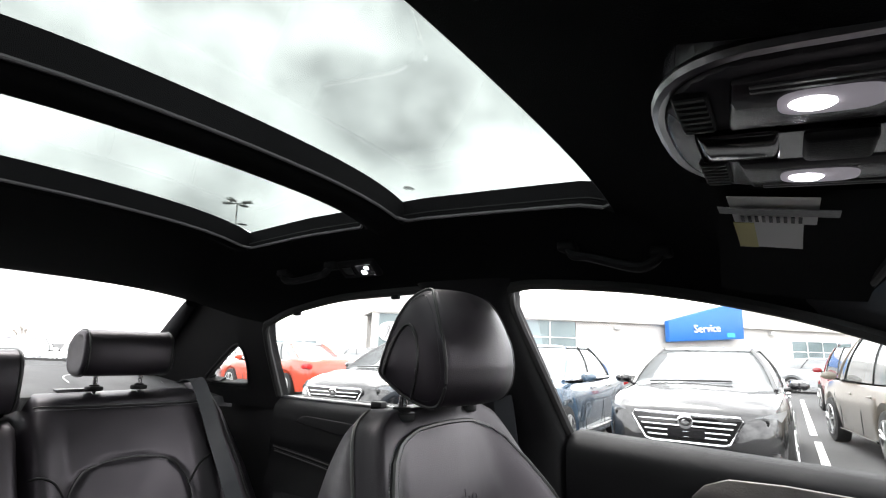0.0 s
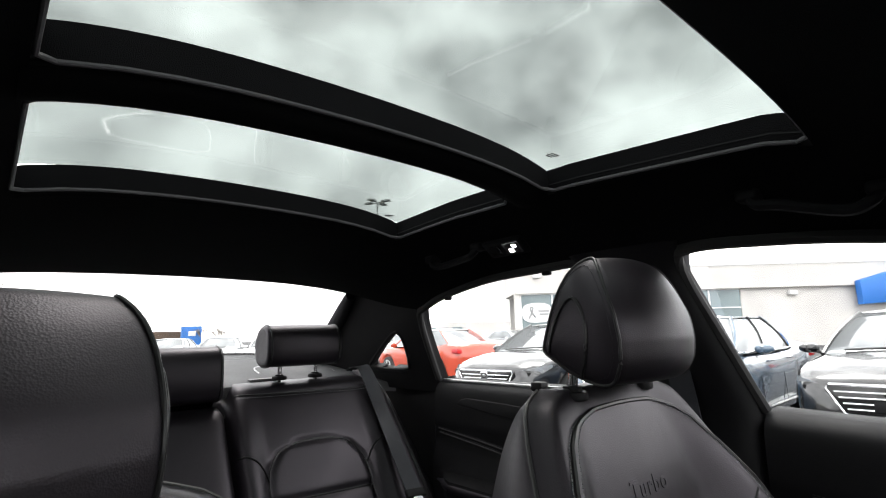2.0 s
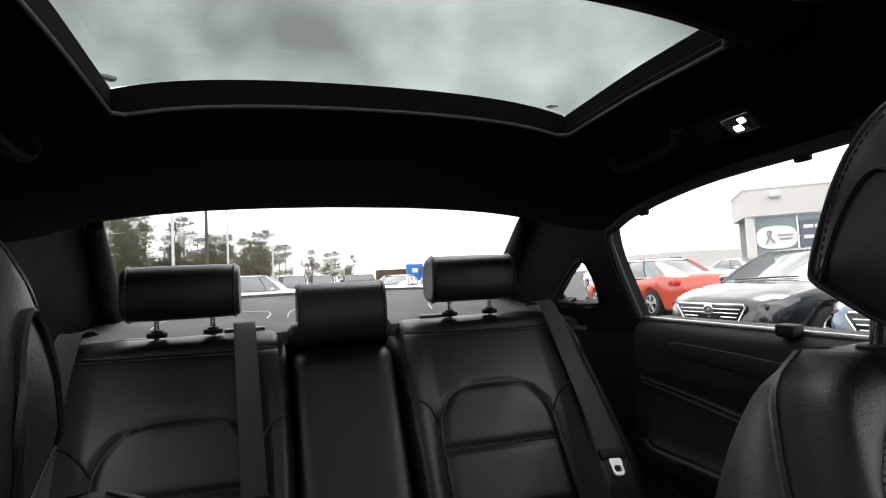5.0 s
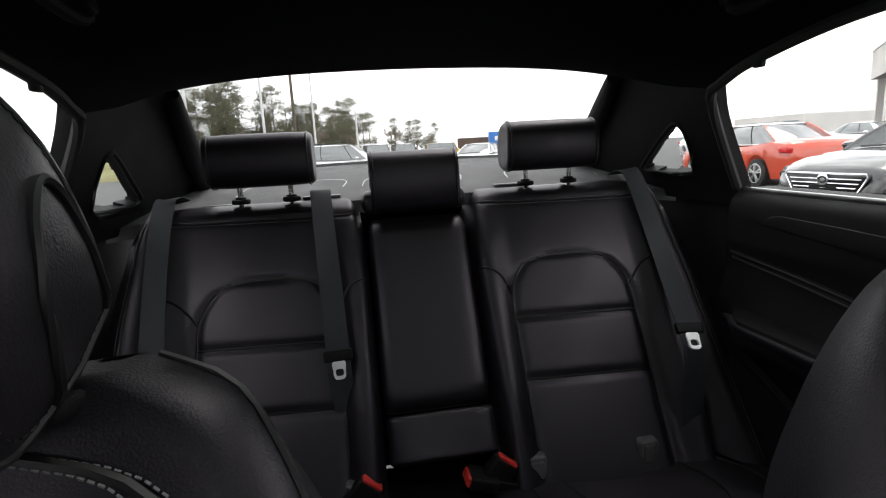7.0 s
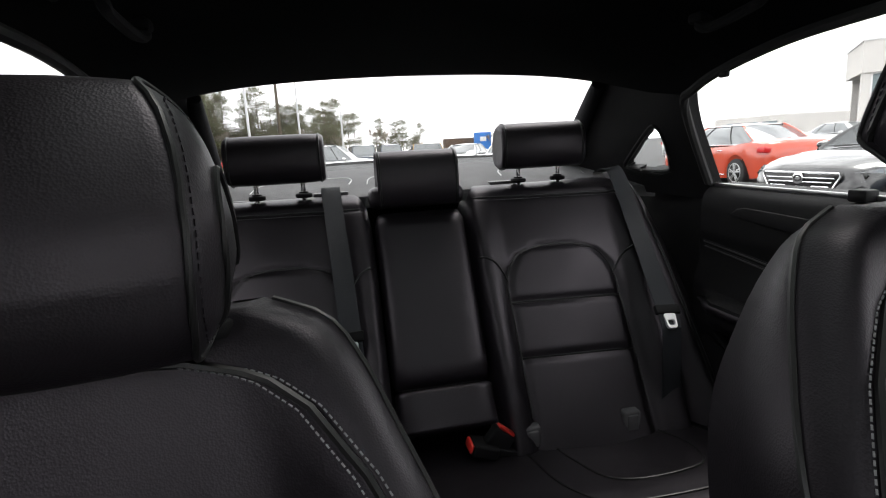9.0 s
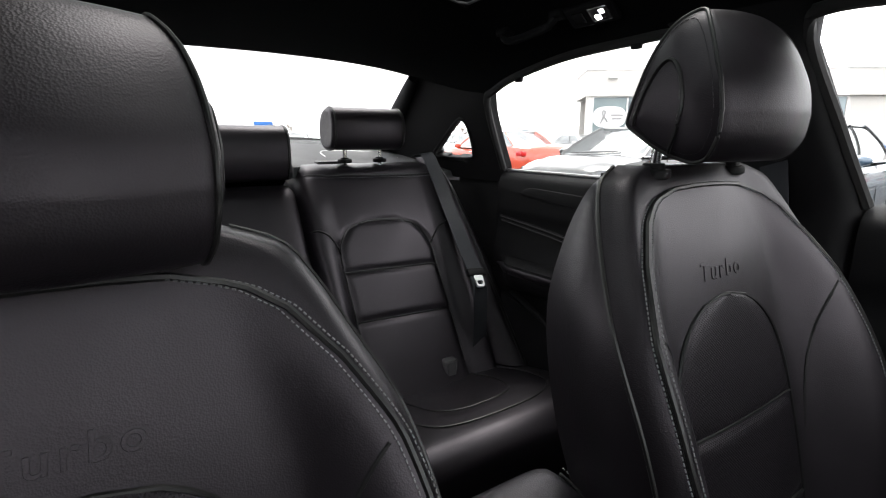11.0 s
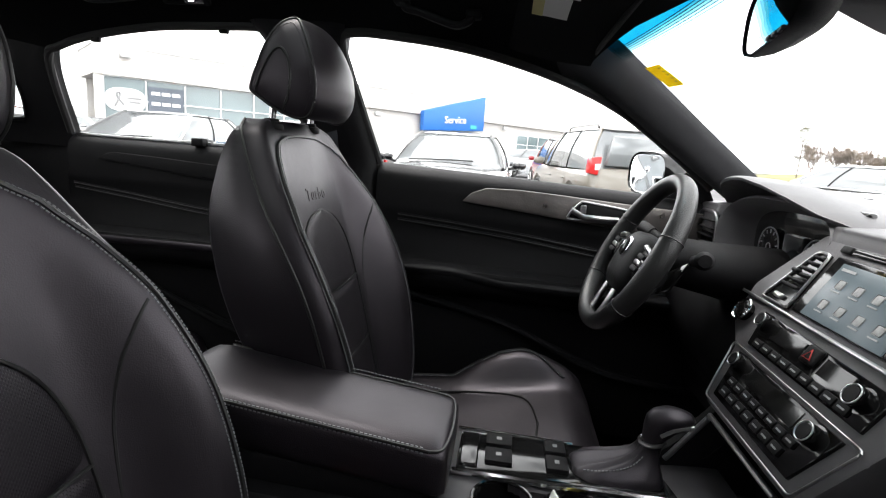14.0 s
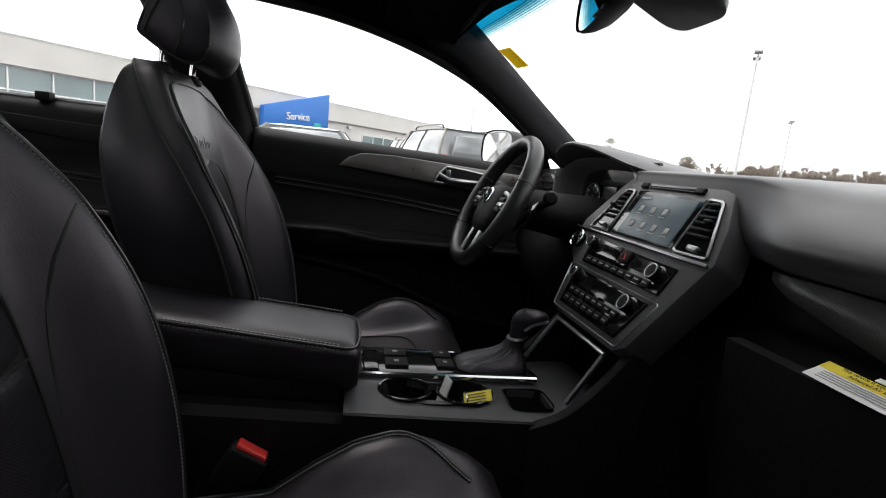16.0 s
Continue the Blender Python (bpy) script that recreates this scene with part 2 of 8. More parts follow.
def loft(rings, closed=True, caps=True, wrap=False):
    bm = bmesh.new()
    vs = [[bm.verts.new(p) for p in r] for r in rings]
    n = len(rings[0])
    last = len(vs) if wrap else len(vs) - 1
    for j in range(last):
        a, b = vs[j], vs[(j + 1) % len(vs)]
        for i in range(n if closed else n - 1):
            k = (i + 1) % n
            bm.faces.new((a[i], a[k], b[k], b[i]))
    if caps and closed and not wrap:
        for r in (vs[0], vs[-1]):
            c = bm.verts.new(sum((v.co for v in r), Vector()) / n)
            for i in range(n):
                bm.faces.new((r[i], r[(i + 1) % n], c))
    return bm


def smooth_line(pts, n):
    """n points along a soft curve through the given ones."""
    p = [Vector(q) for q in pts]
    out = []
    for k in range(n):
        s = k / (n - 1) * (len(p) - 1)
        i = min(int(s), len(p) - 2)
        t = s - i
        a, b, c, d = p[max(i - 1, 0)], p[i], p[i + 1], p[min(i + 2, len(p) - 1)]
        out.append(0.5 * (2 * b + (c - a) * t + (2 * a - 5 * b + 4 * c - d) * t * t + (3 * b - a - 3 * c + d) * t ** 3))
    return out


def tube(pts, r, n=6, wrap=False, rx=None):
    pts = [Vector(p) for p in pts]
    rings, up = [], Vector((0.13, 0.2, 1)).normalized()
    m = len(pts)
    for i, p in enumerate(pts):
        a = pts[(i - 1) % m] if wrap or i else p
        b = pts[(i + 1) % m] if wrap or i < m - 1 else p
        t = (b - a).normalized()
        s = t.cross(up)
        s = s.normalized() if s.length > 1e-4 else Vector((1, 0, 0))
        u = s.cross(t)
        rad = r[i] if isinstance(r, (list, tuple)) else r
        rings.append([p + rad * (math.cos(2 * math.pi * k / n) * s * (rx or 1) + math.sin(2 * math.pi * k / n) * u) for k in range(n)])
    return loft(rings, wrap=wrap)


def prism(poly, axis, lo, hi, bev=0.0, seg=2):
    """A polygon given in the two other axes, drawn out along axis from lo to hi."""
    def p3(q, v):
        q = list(q)
        q.insert(axis, v)
        return q
    bm = bmesh.new()
    a, b = [bm.verts.new(p3(q, lo)) for q in poly], [bm.verts.new(p3(q, hi)) for q in poly]
    n = len(poly)
    bm.faces.new(a)
    bm.faces.new(b[::-1])
    for i in range(n):
        bm.faces.new((a[i], b[i], b[(i + 1) % n], a[(i + 1) % n]))
    bmesh.ops.recalc_face_normals(bm, faces=bm.faces[:])
    if bev:
        bmesh.ops.bevel(bm, geom=bm.edges[:], offset=bev, segments=seg, affect="EDGES", profile=0.5)
    return bm


def cyl(c, r, h, axis=2, n=24, bev=0.0, r2=None):
    bm = bmesh.new()
    bmesh.ops.create_cone(bm, cap_ends=True, segments=n, radius1=r, radius2=r if r2 is None else r2, depth=h)
    if bev:
        bmesh.ops.bevel(bm, geom=[e for e in bm.edges if any(len(f.verts) > 4 for f in e.link_faces)], offset=bev, segments=2, affect="EDGES", profile=0.5)
    turn = {0: pose(0, 0, 0, 0, 90, 0), 1: pose(0, 0, 0, 90, 0, 0), 2: pose(0, 0, 0)}[axis]
    bm.transform(Matrix.Translation(c) @ turn)
    return bm


def sheet(fn, nu, nv, thick, skip=None):
    """A bent plate: fn(u, v) for u, v from 0 to 1, thickened by a vector or along its normal."""
    bm = bmesh.new()
    vs = [[bm.verts.new(fn(i / nu, j / nv)) for i in range(nu + 1)] for j in range(nv + 1)]
    for j in range(nv):
        for i in range(nu):
            if skip is None or not skip((i + 0.5) / nu, (j + 0.5) / nv):
                bm.faces.new((vs[j][i], vs[j][i + 1], vs[j + 1][i + 1], vs[j + 1][i]))
    bmesh.ops.delete(bm, geom=[v for v in bm.verts if not v.link_faces], context="VERTS")
    if isinstance(thick, (tuple, Vector)):
        ret = bmesh.ops.extrude_face_region(bm, geom=bm.faces[:])
        for g in ret["geom"]:
            if isinstance(g, bmesh.types.BMVert):
                g.co += Vector(thick)
    elif thick:
        bmesh.ops.solidify(bm, geom=bm.faces[:], thickness=thick)
    return bm


def dashes(pts, pitch, r=0.0007, fill=0.62):
    """Stitches along a line, as short raised threads."""
    pts = [Vector(p) for p in pts]
    bms, acc, seg = [], 0.0, []
    total = sum((b - a).length for a, b in zip(pts, pts[1:]))
    at = [0.0]
    for a, b in zip(pts, pts[1:]):
        at.append(at[-1] + (b - a).length)

    def point(s):
        for i in range(len(pts) - 1):
            if s <= at[i + 1] or i == len(pts) - 2:
                return pts[i].lerp(pts[i + 1], (s - at[i]) / max(at[i + 1] - at[i], 1e-6))
    out = bmesh.new()
    s = 0.0
    while s + pitch < total:
        a, b = point(s), point(s + pitch * fill)
        t = (b - a).normalized()
        sx = t.cross(Vector((0.3, 0.2, 1))).normalized()
        sy = sx.cross(t)
        q = [[out.verts.new(p + r * (x * sx + y * sy)) for x, y in ((-1, -1), (1, -1), (1, 1), (-1, 1))] for p in (a, b)]
        for i in range(4):
            out.faces.new((q[0][i], q[0][(i + 1) % 4], q[1][(i + 1) % 4], q[1][i]))
        out.faces.new(q[0][::-1])
        out.faces.new(q[1])
        s += pitch
    return out


def words(text, size, depth, shear=0.0):
    """Letters as a mesh, in the x-y plane, centred."""
    cu = bpy.data.curves.new("letters", "FONT")
    cu.body, cu.size, cu.extrude, cu.shear = text, size, depth, shear
    cu.space_character = 1.2 if shear else 1.0
    cu.bevel_depth = 0.0005 if shear else 0.0
    cu.align_x, cu.align_y, cu.resolution_u = "CENTER", "CENTER", 3
    ob = bpy.data.objects.new("letters", cu)
    bm = bmesh.new()
    me = bpy.data.meshes.new_from_object(ob)
    bm.from_mesh(me)
    bpy.data.objects.remove(ob)
    bpy.data.meshes.remove(me)
    return bm


def bend(p, x, y):
    return float(np.interp(x, p, y))

# ---- the car's shell: headliner, pillars, glass, doors, floor ----
EY = [-1.28, -1.1, -0.973, -0.852, -0.669, -0.488, -0.19, -0.063, 0.058, 0.178, 0.302, 0.36, 0.5]
EX = [0.53, 0.562, 0.569, 0.55, 0.534, 0.53, 0.528, 0.531, 0.539, 0.552, 0.573, 0.588, 0.62]
EZ = [1.272, 1.226, 1.206, 1.239, 1.266, 1.273, 1.275, 1.271, 1.258, 1.235, 1.201, 1.182, 1.115]
CY = [-1.3, -1.1, -0.85, -0.6, -0.3, 0.0, 0.1, 0.2, 0.35, 0.5]
CZ = [1.292, 1.338, 1.392, 1.407, 1.408, 1.390, 1.356, 1.322, 1.298, 1.284]


def roof_at(x, y, lift=0.0):
    xe, ze, zc = bend(EY, y, EX), bend(EY, y, EZ), bend(CY, y, CZ)
    u = min(1.0, abs(x) / xe)
    return zc - (zc - ze) * (0.25 * u ** 2 + 0.75 * u ** 5) + lift


VY = [0.0, 0.24, 0.46, 0.53, 0.76, 1.0]


def roof_uv(u, v):
    s = 2 * u - 1
    y0, y1 = -1.255 - 0.03 * s * s, 0.47 - 0.11 * (s * 0.6 / 0.5) ** 2
    y = bend(VY, v, [y0, -0.808, -0.436, -0.352, 0.045, y1])
    a, xe = abs(s), bend(EY, y, EX)
    x = math.copysign(a / 0.7 * 0.365 if a <= 0.7 else 0.365 + (xe - 0.365) * (a - 0.7) / 0.3, s)
    return Vector((x, y, roof_at(x, y)))


def in_hole(u, v):
    return abs(2 * u - 1) < 0.7 and (0.24 < v < 0.46 or 0.53 < v < 0.76)


bm = sheet(roof_uv, 80, 100, (0, 0, 0.045), in_hole)
tagged(part("ceiling", bm, CLOTH, label="black cloth headliner with a panoramic roof opening"), kind="structure", category="headliner")


def hole_edge(y0, y1, r, drop):
    pts, c = [], 0.016
    x1 = 0.362
    ring = [(-x1 + c, y0), (x1 - c, y0), (x1, y0 + c), (x1, y1 - c), (x1 - c, y1), (-x1 + c, y1), (-x1, y1 - c), (-x1, y0 + c)]
    for k, (a, b) in enumerate(zip(ring, ring[1:] + ring[:1])):
        n = 14 if k in (0, 4) else (10 if k in (2, 6) else 2)
        for i in range(n):
            x, y = a[0] + (b[0] - a[0]) * i / n, a[1] + (b[1] - a[1]) * i / n
            pts.append((x, y, roof_at(x, y) - drop))
    return tube(pts, r, 8, wrap=True)


roof_window = thing("panoramic_sunroof", "tinted panoramic sunroof with two glass panels and a dark crossbar", "sunroof")
for nm, y0, y1 in (("front_pane", -0.365, 0.06), ("rear_pane", -0.82, -0.42)):
    g = part(nm, sheet(lambda u, v, a=y0, b=y1: Vector(((2 * u - 1) * 0.385, a + (b - a) * v, roof_at((2 * u - 1) * 0.36, a + (b - a) * v, 0.05))), 16, 8, 0.004), SUNROOF_GLASS, roof_window, "green-tinted glass panel")
    g.visible_shadow = False
part("front_opening_trim", hole_edge(-0.352, 0.045, 0.003, -0.004), GREY_PLASTIC, roof_window)
part("rear_opening_trim", hole_edge(-0.808, -0.436, 0.003, -0.004), GREY_PLASTIC, roof_window)
part("crossbar", sheet(lambda u, v: Vector(((2 * u - 1) * 0.37, -0.438 + 0.088 * v, roof_at((2 * u - 1) * 0.37, -0.40) + 0.006 - 0.020 * math.sin(math.pi * v) ** 0.7)), 24, 8, (0, 0, 0.03)), CLOTH, roof_window, "rounded black crossbar")
part("crossbar_seal", tube([(x, -0.356, roof_at(x, -0.356) + 0.02) for x in np.linspace(-0.37, 0.37, 24)], 0.006, 6), RUBBER, roof_window)
for s in (-1, 1):
    part("slide_rail", tube([(s * 0.372, y, roof_at(0.372, y) + 0.02) for y in np.linspace(-0.81, 0.04, 24)], 0.008, 6), PLASTIC, roof_window)
part("shade_roller", tube([(x, -0.828, roof_at(x, -0.828) + 0.012) for x in np.linspace(-0.36, 0.36, 20)], 0.014, 10), CLOTH, roof_window, "rolled black sunshade")
for y0, sc in ((-0.32, 1.0), (-0.80, 0.9)):
    for k in range(3):
        w = (0.008, 0.013, 0.010)[k] * sc
        part("glass_print", box((-0.33 - w, y0 + 0.006 * k, roof_at(0.33, y0, 0.046)), (-0.33 + w, y0 + 0.006 * k + 0.0022, roof_at(0.33, y0, 0.047))), INK, roof_window)

# pillars and side frames
for s in (-1, 1):
    side = "left" if s < 0 else "right"
    e1 = smooth_line([(s * 0.573, 0.29, 1.205), (s * 0.588, 0.36, 1.182), (s * 0.612, 0.455, 1.13), (s * 0.652, 0.57, 1.058), (s * 0.70, 0.74, 0.95)], 20)
    e2 = smooth_line([(s * 0.49, 0.29, 1.305), (s * 0.520, 0.362, 1.275), (s * 0.552, 0.48, 1.192), (s * 0.59, 0.61, 1.098), (s * 0.645, 0.80, 0.965)], 20)
    rings = []
    for a, b in zip(e1, e2):
        mid = (a + b) / 2 + Vector((-s * 0.022, -0.022, -0.012))
        out = Vector((s * 0.035, 0.028, 0.03))
        rings.append([a, a.lerp(mid, 0.6) + Vector((-s * 0.006, -0.008, 0)), mid, b.lerp(mid, 0.5) + Vector((-s * 0.004, -0.006, 0)), b, b + out * 0.7, (a + b) / 2 + out * 1.3, a + out * 0.7])
    tagged(part("wall_pillar_front_" + side, loft(rings), LIT_PILLAR_CLOTH, label="black cloth-covered windscreen pillar", angle=60), kind="structure", category="pillar")
    # middle pillar
    rings = []
    for z in np.linspace(0.30, 1.285, 22):
        x = -0.70 + 0.58 * max(0, z - 0.98) + 0.01
        ya = bend([0.3, 0.98, 1.25, 1.285], z, [-0.13, -0.155, -0.215, -0.20])
        yb = bend([0.3, 0.98, 1.22, 1.285], z, [-0.36, -0.33, -0.375, -0.42])
        xi = x + 0.03 - 0.012 * max(0, (z - 1.1) / 0.18)
        rings.append([Vector((-s * q[0], q[1], z)) for q in ((x - 0.05, ya), (x, ya), (xi - 0.004, ya - 0.02), (xi, ya - 0.05), (xi, yb + 0.05), (xi - 0.004, yb + 0.02), (x, yb), (x - 0.05, yb))])
    tagged(part("wall_pillar_middle_" + side, loft(rings), PLASTIC, label="black grained centre pillar trim between the doors", angle=60), kind="structure", category="pillar")

    # rear pillar with its small window
    def rear_pillar(u, v, s=s):
        f = smooth_line([(-0.70, -1.04, 0.96), (-0.683, -1.037, 1.009), (-0.607, -1.009, 1.141), (-0.566, -0.973, 1.212)], 13)
        r = smooth_line([(-0.585, -1.70, 0.975), (-0.57, -1.62, 1.03), (-0.55, -1.45, 1.155), (-0.528, -1.285, 1.274)], 13)
        k = v * 12
        i = min(int(k), 11)
        a, b = f[i].lerp(f[i + 1], k - i), r[i].lerp(r[i + 1], k - i)
        p = a.lerp(b, u)
        p.x -= 0.015 * math.sin(math.pi * u) * (1 - v * 0.5)
        return Vector((-s * p.x, p.y, p.z))

    QR = [(p.x, p.y) for p in smooth_line([(-1.142, 1.045, 0), (-1.126, 1.09, 0), (-1.122, 1.130, 0), (-1.136, 1.147, 0), (-1.163, 1.140, 0), (-1.23, 1.104, 0), (-1.305, 1.058, 0), (-1.325, 1.042, 0), (-1.305, 1.031, 0), (-1.22, 1.027, 0), (-1.158, 1.031, 0), (-1.142, 1.045, 0)], 60)][:-1]

    def quarter(u, v, s=s):
        p, odd = rear_pillar(u, v), False
        for (ya, za), (yb, zb) in zip(QR, QR[1:] + QR[:1]):
            if (za > p.z) != (zb > p.z) and p.y < (yb - ya) * (p.z - za) / (zb - za) + ya:
                odd = not odd
        return odd
    tagged(part("wall_pillar_rear_" + side, sheet(rear_pillar, 90, 56, (s * 0.03, 0, 0.012), quarter), PLASTIC, label="black rear pillar trim with a small triangular window", angle=60), kind="structure", category="pillar")
    grid = [rear_pillar(i / 60, j / 40) for i in range(61) for j in range(41)]
    ring = []
    for y, z in QR:
        near = sorted(grid, key=lambda g: (g.y - y) ** 2 + (g.z - z) ** 2)[:10]
        wt = [1 / ((g.y - y) ** 2 + (g.z - z) ** 2 + 1e-5) for g in near]
        ring.append(Vector((sum(g.x * w for g, w in zip(near, wt)) / sum(wt) + s * 0.002, y, z)))
    for _ in range(3):
        ring = [Vector(((ring[i - 1].x + ring[i].x + ring[(i + 1) % len(ring)].x) / 3, p.y, p.z)) for i, p in enumerate(ring)]
    tagged(part("trim_quarter_window_" + side, tube(ring, 0.006, 8, wrap=True), PLASTIC), kind="structure", label="black frame round the small rear window", category="trim")
    roll = smooth_line([(s * 0.510, -1.262, 1.268), (s * 0.527, -1.36, 1.205), (s * 0.541, -1.47, 1.128), (s * 0.556, -1.60, 1.035), (s * 0.566, -1.68, 0.985)], 30)
    tagged(part("trim_rear_pillar_" + side, tube(roll, [0.016 + 0.010 * math.sin(math.pi * k / 29) for k in range(30)], 12), LIT_PILLAR_CLOTH), kind="structure", label="rounded cloth edge of the rear pillar beside the windscreen", category="trim")
    tagged(part("trim_door_frame_front_" + side, tube(smooth_line([(s * 0.70, -0.153, 0.985), (s * 0.62, -0.185, 1.118), (s * 0.545, -0.213, 1.247), (s * 0.528, -0.18, 1.272), (s * 0.533, -0.063, 1.268), (s * 0.541, 0.058, 1.255), (s * 0.554, 0.178, 1.232), (s * 0.575, 0.302, 1.198), (s * 0.604, 0.432, 1.146), (s * 0.65, 0.566, 1.065), (s * 0.685, 0.68, 0.985)], 70), 0.011, 8), RUBBER), kind="structure", label="black rubber seal round the front door window", category="trim")
    tagged(part("trim_door_frame_rear_" + side, tube(smooth_line([(s * 0.70, -0.32, 0.985), (s * 0.60, -0.345, 1.15), (s * 0.536, -0.37, 1.262), (s * 0.53, -0.41, 1.273), (s * 0.53, -0.488, 1.272), (s * 0.535, -0.669, 1.264), (s * 0.551, -0.852, 1.238), (s * 0.567, -0.95, 1.213), (s * 0.574, -0.985, 1.198), (s * 0.607, -1.009, 1.141), (s * 0.685, -1.037, 1.003)], 70), 0.010, 8), RUBBER), kind="structure", label="black rubber seal round the rear door window", category="trim")
    for y, nm in ((-0.83, "seal_clip"), (-0.49, "seal_clip")):
        x, z = bend(EY, y, EX), bend(EY, y, EZ)
        tagged(part("window_clip", box((s * x - 0.004, y - 0.011, z - 0.018), (s * x + 0.006, y + 0.011, z + 0.004), 0.003, 2), PLASTIC), "small black plastic clip hooked on the window seal", "clip", "shipping clips on the window seals")
    # glazing
    if s < 0:
        def fw(u, v):
            y = -0.17 + 0.86 * u
            zt = bend([-0.2, -0.063, 0.058, 0.178, 0.302, 0.432, 0.566, 0.70], y, [1.275, 1.273, 1.26, 1.237, 1.203, 1.15, 1.07, 0.97])
            z = 0.955 + (zt - 0.955) * v
            return Vector((-(0.712 - 0.58 * max(0, z - 0.98)), y, z))
        g = tagged(part("window_front_left", sheet(fw, 12, 8, 0.004), SIDE_GLASS), kind="structure", label="clear side window of the driver's door", category="window")
        g.visible_shadow = False
    def rw(u, v, s=s):
        y = -1.04 + 0.72 * u
        zt = bend([-1.04, -1.009, -0.973, -0.852, -0.669, -0.488, -0.36], y, [1.01, 1.145, 1.21, 1.242, 1.268, 1.275, 1.27])
        z = 0.96 + (zt - 0.96) * v
        return Vector((s * (0.712 - 0.58 * max(0, z - 0.98)), y, z))
    g = tagged(part("window_rear_" + side, sheet(rw, 12, 8, 0.004), SIDE_GLASS), kind="structure", label="clear side window of the rear door", category="window")
    g.visible_shadow = False
    g = tagged(part("window_quarter_" + side, prism([(-1.13, 1.016), (-1.10, 1.160), (-1.16, 1.160), (-1.352, 1.030), (-1.34, 1.016)], 0, s * 0.634, s * 0.638), SIDE_GLASS), kind="structure", label="small triangular rear quarter window", category="window")
    g.visible_shadow = False


def rear_glass(u, v, m=0.0):
    top = Vector(((2 * u - 1) * 0.56, -1.245 - 0.04 * (2 * u - 1) ** 2, 1.305 - 0.03 * (2 * u - 1) ** 2))
    low = Vector(((2 * u - 1) * 0.60, -1.78 + 0.10 * (2 * u - 1) ** 2, 0.985))
    p = top.lerp(low, v)
    p.z += 0.02 * math.sin(math.pi * v)
    return p


g = tagged(part("window_rear_screen", sheet(rear_glass, 16, 12, 0.004), REAR_GLASS), kind="structure", label="curved rear windscreen, faintly tinted", category="window")
g.visible_shadow = False
tagged(part("trim_rear_screen_band", sheet(lambda u, v: rear_glass(u, 0.90 + 0.1 * v) + Vector((0, 0.006, 0.004)), 16, 2, 0.004), GLOSS), kind="structure", label="black band along the foot of the rear windscreen", category="trim")


def shield(u, v):
    s = 2 * u - 1
    top = Vector((s * 0.51, 0.475 - 0.10 * s * s, 1.29 - 0.02 * s * s))
    low = Vector((s * 0.64, 1.12 - 0.27 * s * s, 0.955))
    p = top.lerp(low, v)
    p.z += 0.012 * math.sin(math.pi * v)
    return p


def band_v(u):
    return 0.005 + 0.05 * abs(2 * u - 1) ** 2


STEPS = 7
for k in range(STEPS + 2):
    va, vb = (-0.16, 0.0) if k == 0 else ((0.008 * (k - 1), 0.008 * k) if k <= STEPS else (0.008 * STEPS, 1.0))
    f = (k / (STEPS + 1)) ** 1.2
    m_ = SHIELD_GLASS if k > STEPS else (TINT_BAND if k == 0 else pane("blue_tint_fade", (0.05 + 0.85 * f, 0.31 + 0.60 * f, 0.38 + 0.52 * f), 0.06))
    nm, lab = ("window_windshield", "clear sloping front windshield") if k > STEPS else ("window_tint_band", "blue shade band fading down the top of the windshield")
    g = tagged(part(nm, sheet(lambda u, v, a=va, b=vb: shield(-0.05 + 1.1 * u, (a + (0 if a < 0 else band_v(u) - 0.02)) * (1 - v) + (b + (0 if b == 1 else band_v(u) - 0.02)) * v), 20, 12 if k > STEPS else 2, 0.004), m_), kind="structure", label=lab, category="window")
    g.visible_shadow = False

# unseen dark wall, added beyond the open passenger side to keep light out
tagged(part("wall_light_block_right", box((0.99, -0.62, -0.16), (1.04, 1.0, 1.50), 0.01), CLOTH), kind="structure", label="unseen dark wall added beyond the passenger side to block light", category="wall")

# floor, tunnel, parcel shelf
tagged(part("floor", box((-0.74, -1.35, 0.16), (0.74, 1.0, 0.24), 0.01), CARPET), kind="structure", label="black carpeted car floor", category="floor")
tagged(part("wall_firewall", box((-0.72, 0.98, 0.2), (0.72, 1.04, 0.93), 0.01), CARPET), kind="structure", label="black carpeted front bulkhead", category="wall")
tagged(part("wall_seat_back_panel", box((-0.66, -1.47, 0.2), (0.66, -1.43, 0.965), 0.01), CARPET), kind="structure", label="black panel behind the rear seat", category="wall")
for s in (-1, 1):
    tagged(part("wall_sill_" + ("left" if s < 0 else "right"), box((s * 0.78 - 0.05, -1.35, 0.14), (s * 0.78 + 0.05, 0.95, 0.34), 0.015), PLASTIC), kind="structure", label="black plastic door sill", category="sill")
tagged(part("wall_rear_side_left", box((-0.78, -1.75, 0.2), (-0.705, -1.04, 0.97), 0.01), PLASTIC), kind="structure", label="black plastic panel beside the rear seat", category="wall")
tagged(part("wall_rear_side_right", box((0.705, -1.75, 0.2), (0.78, -1.04, 0.97), 0.01), PLASTIC), kind="structure", label="black plastic panel beside the rear seat", category="wall")
def shelf_z(x, y):
    return 1.010 + 0.075 * (-1.28 - y) / 0.46 - 0.03 * abs(x / 0.70) ** 3


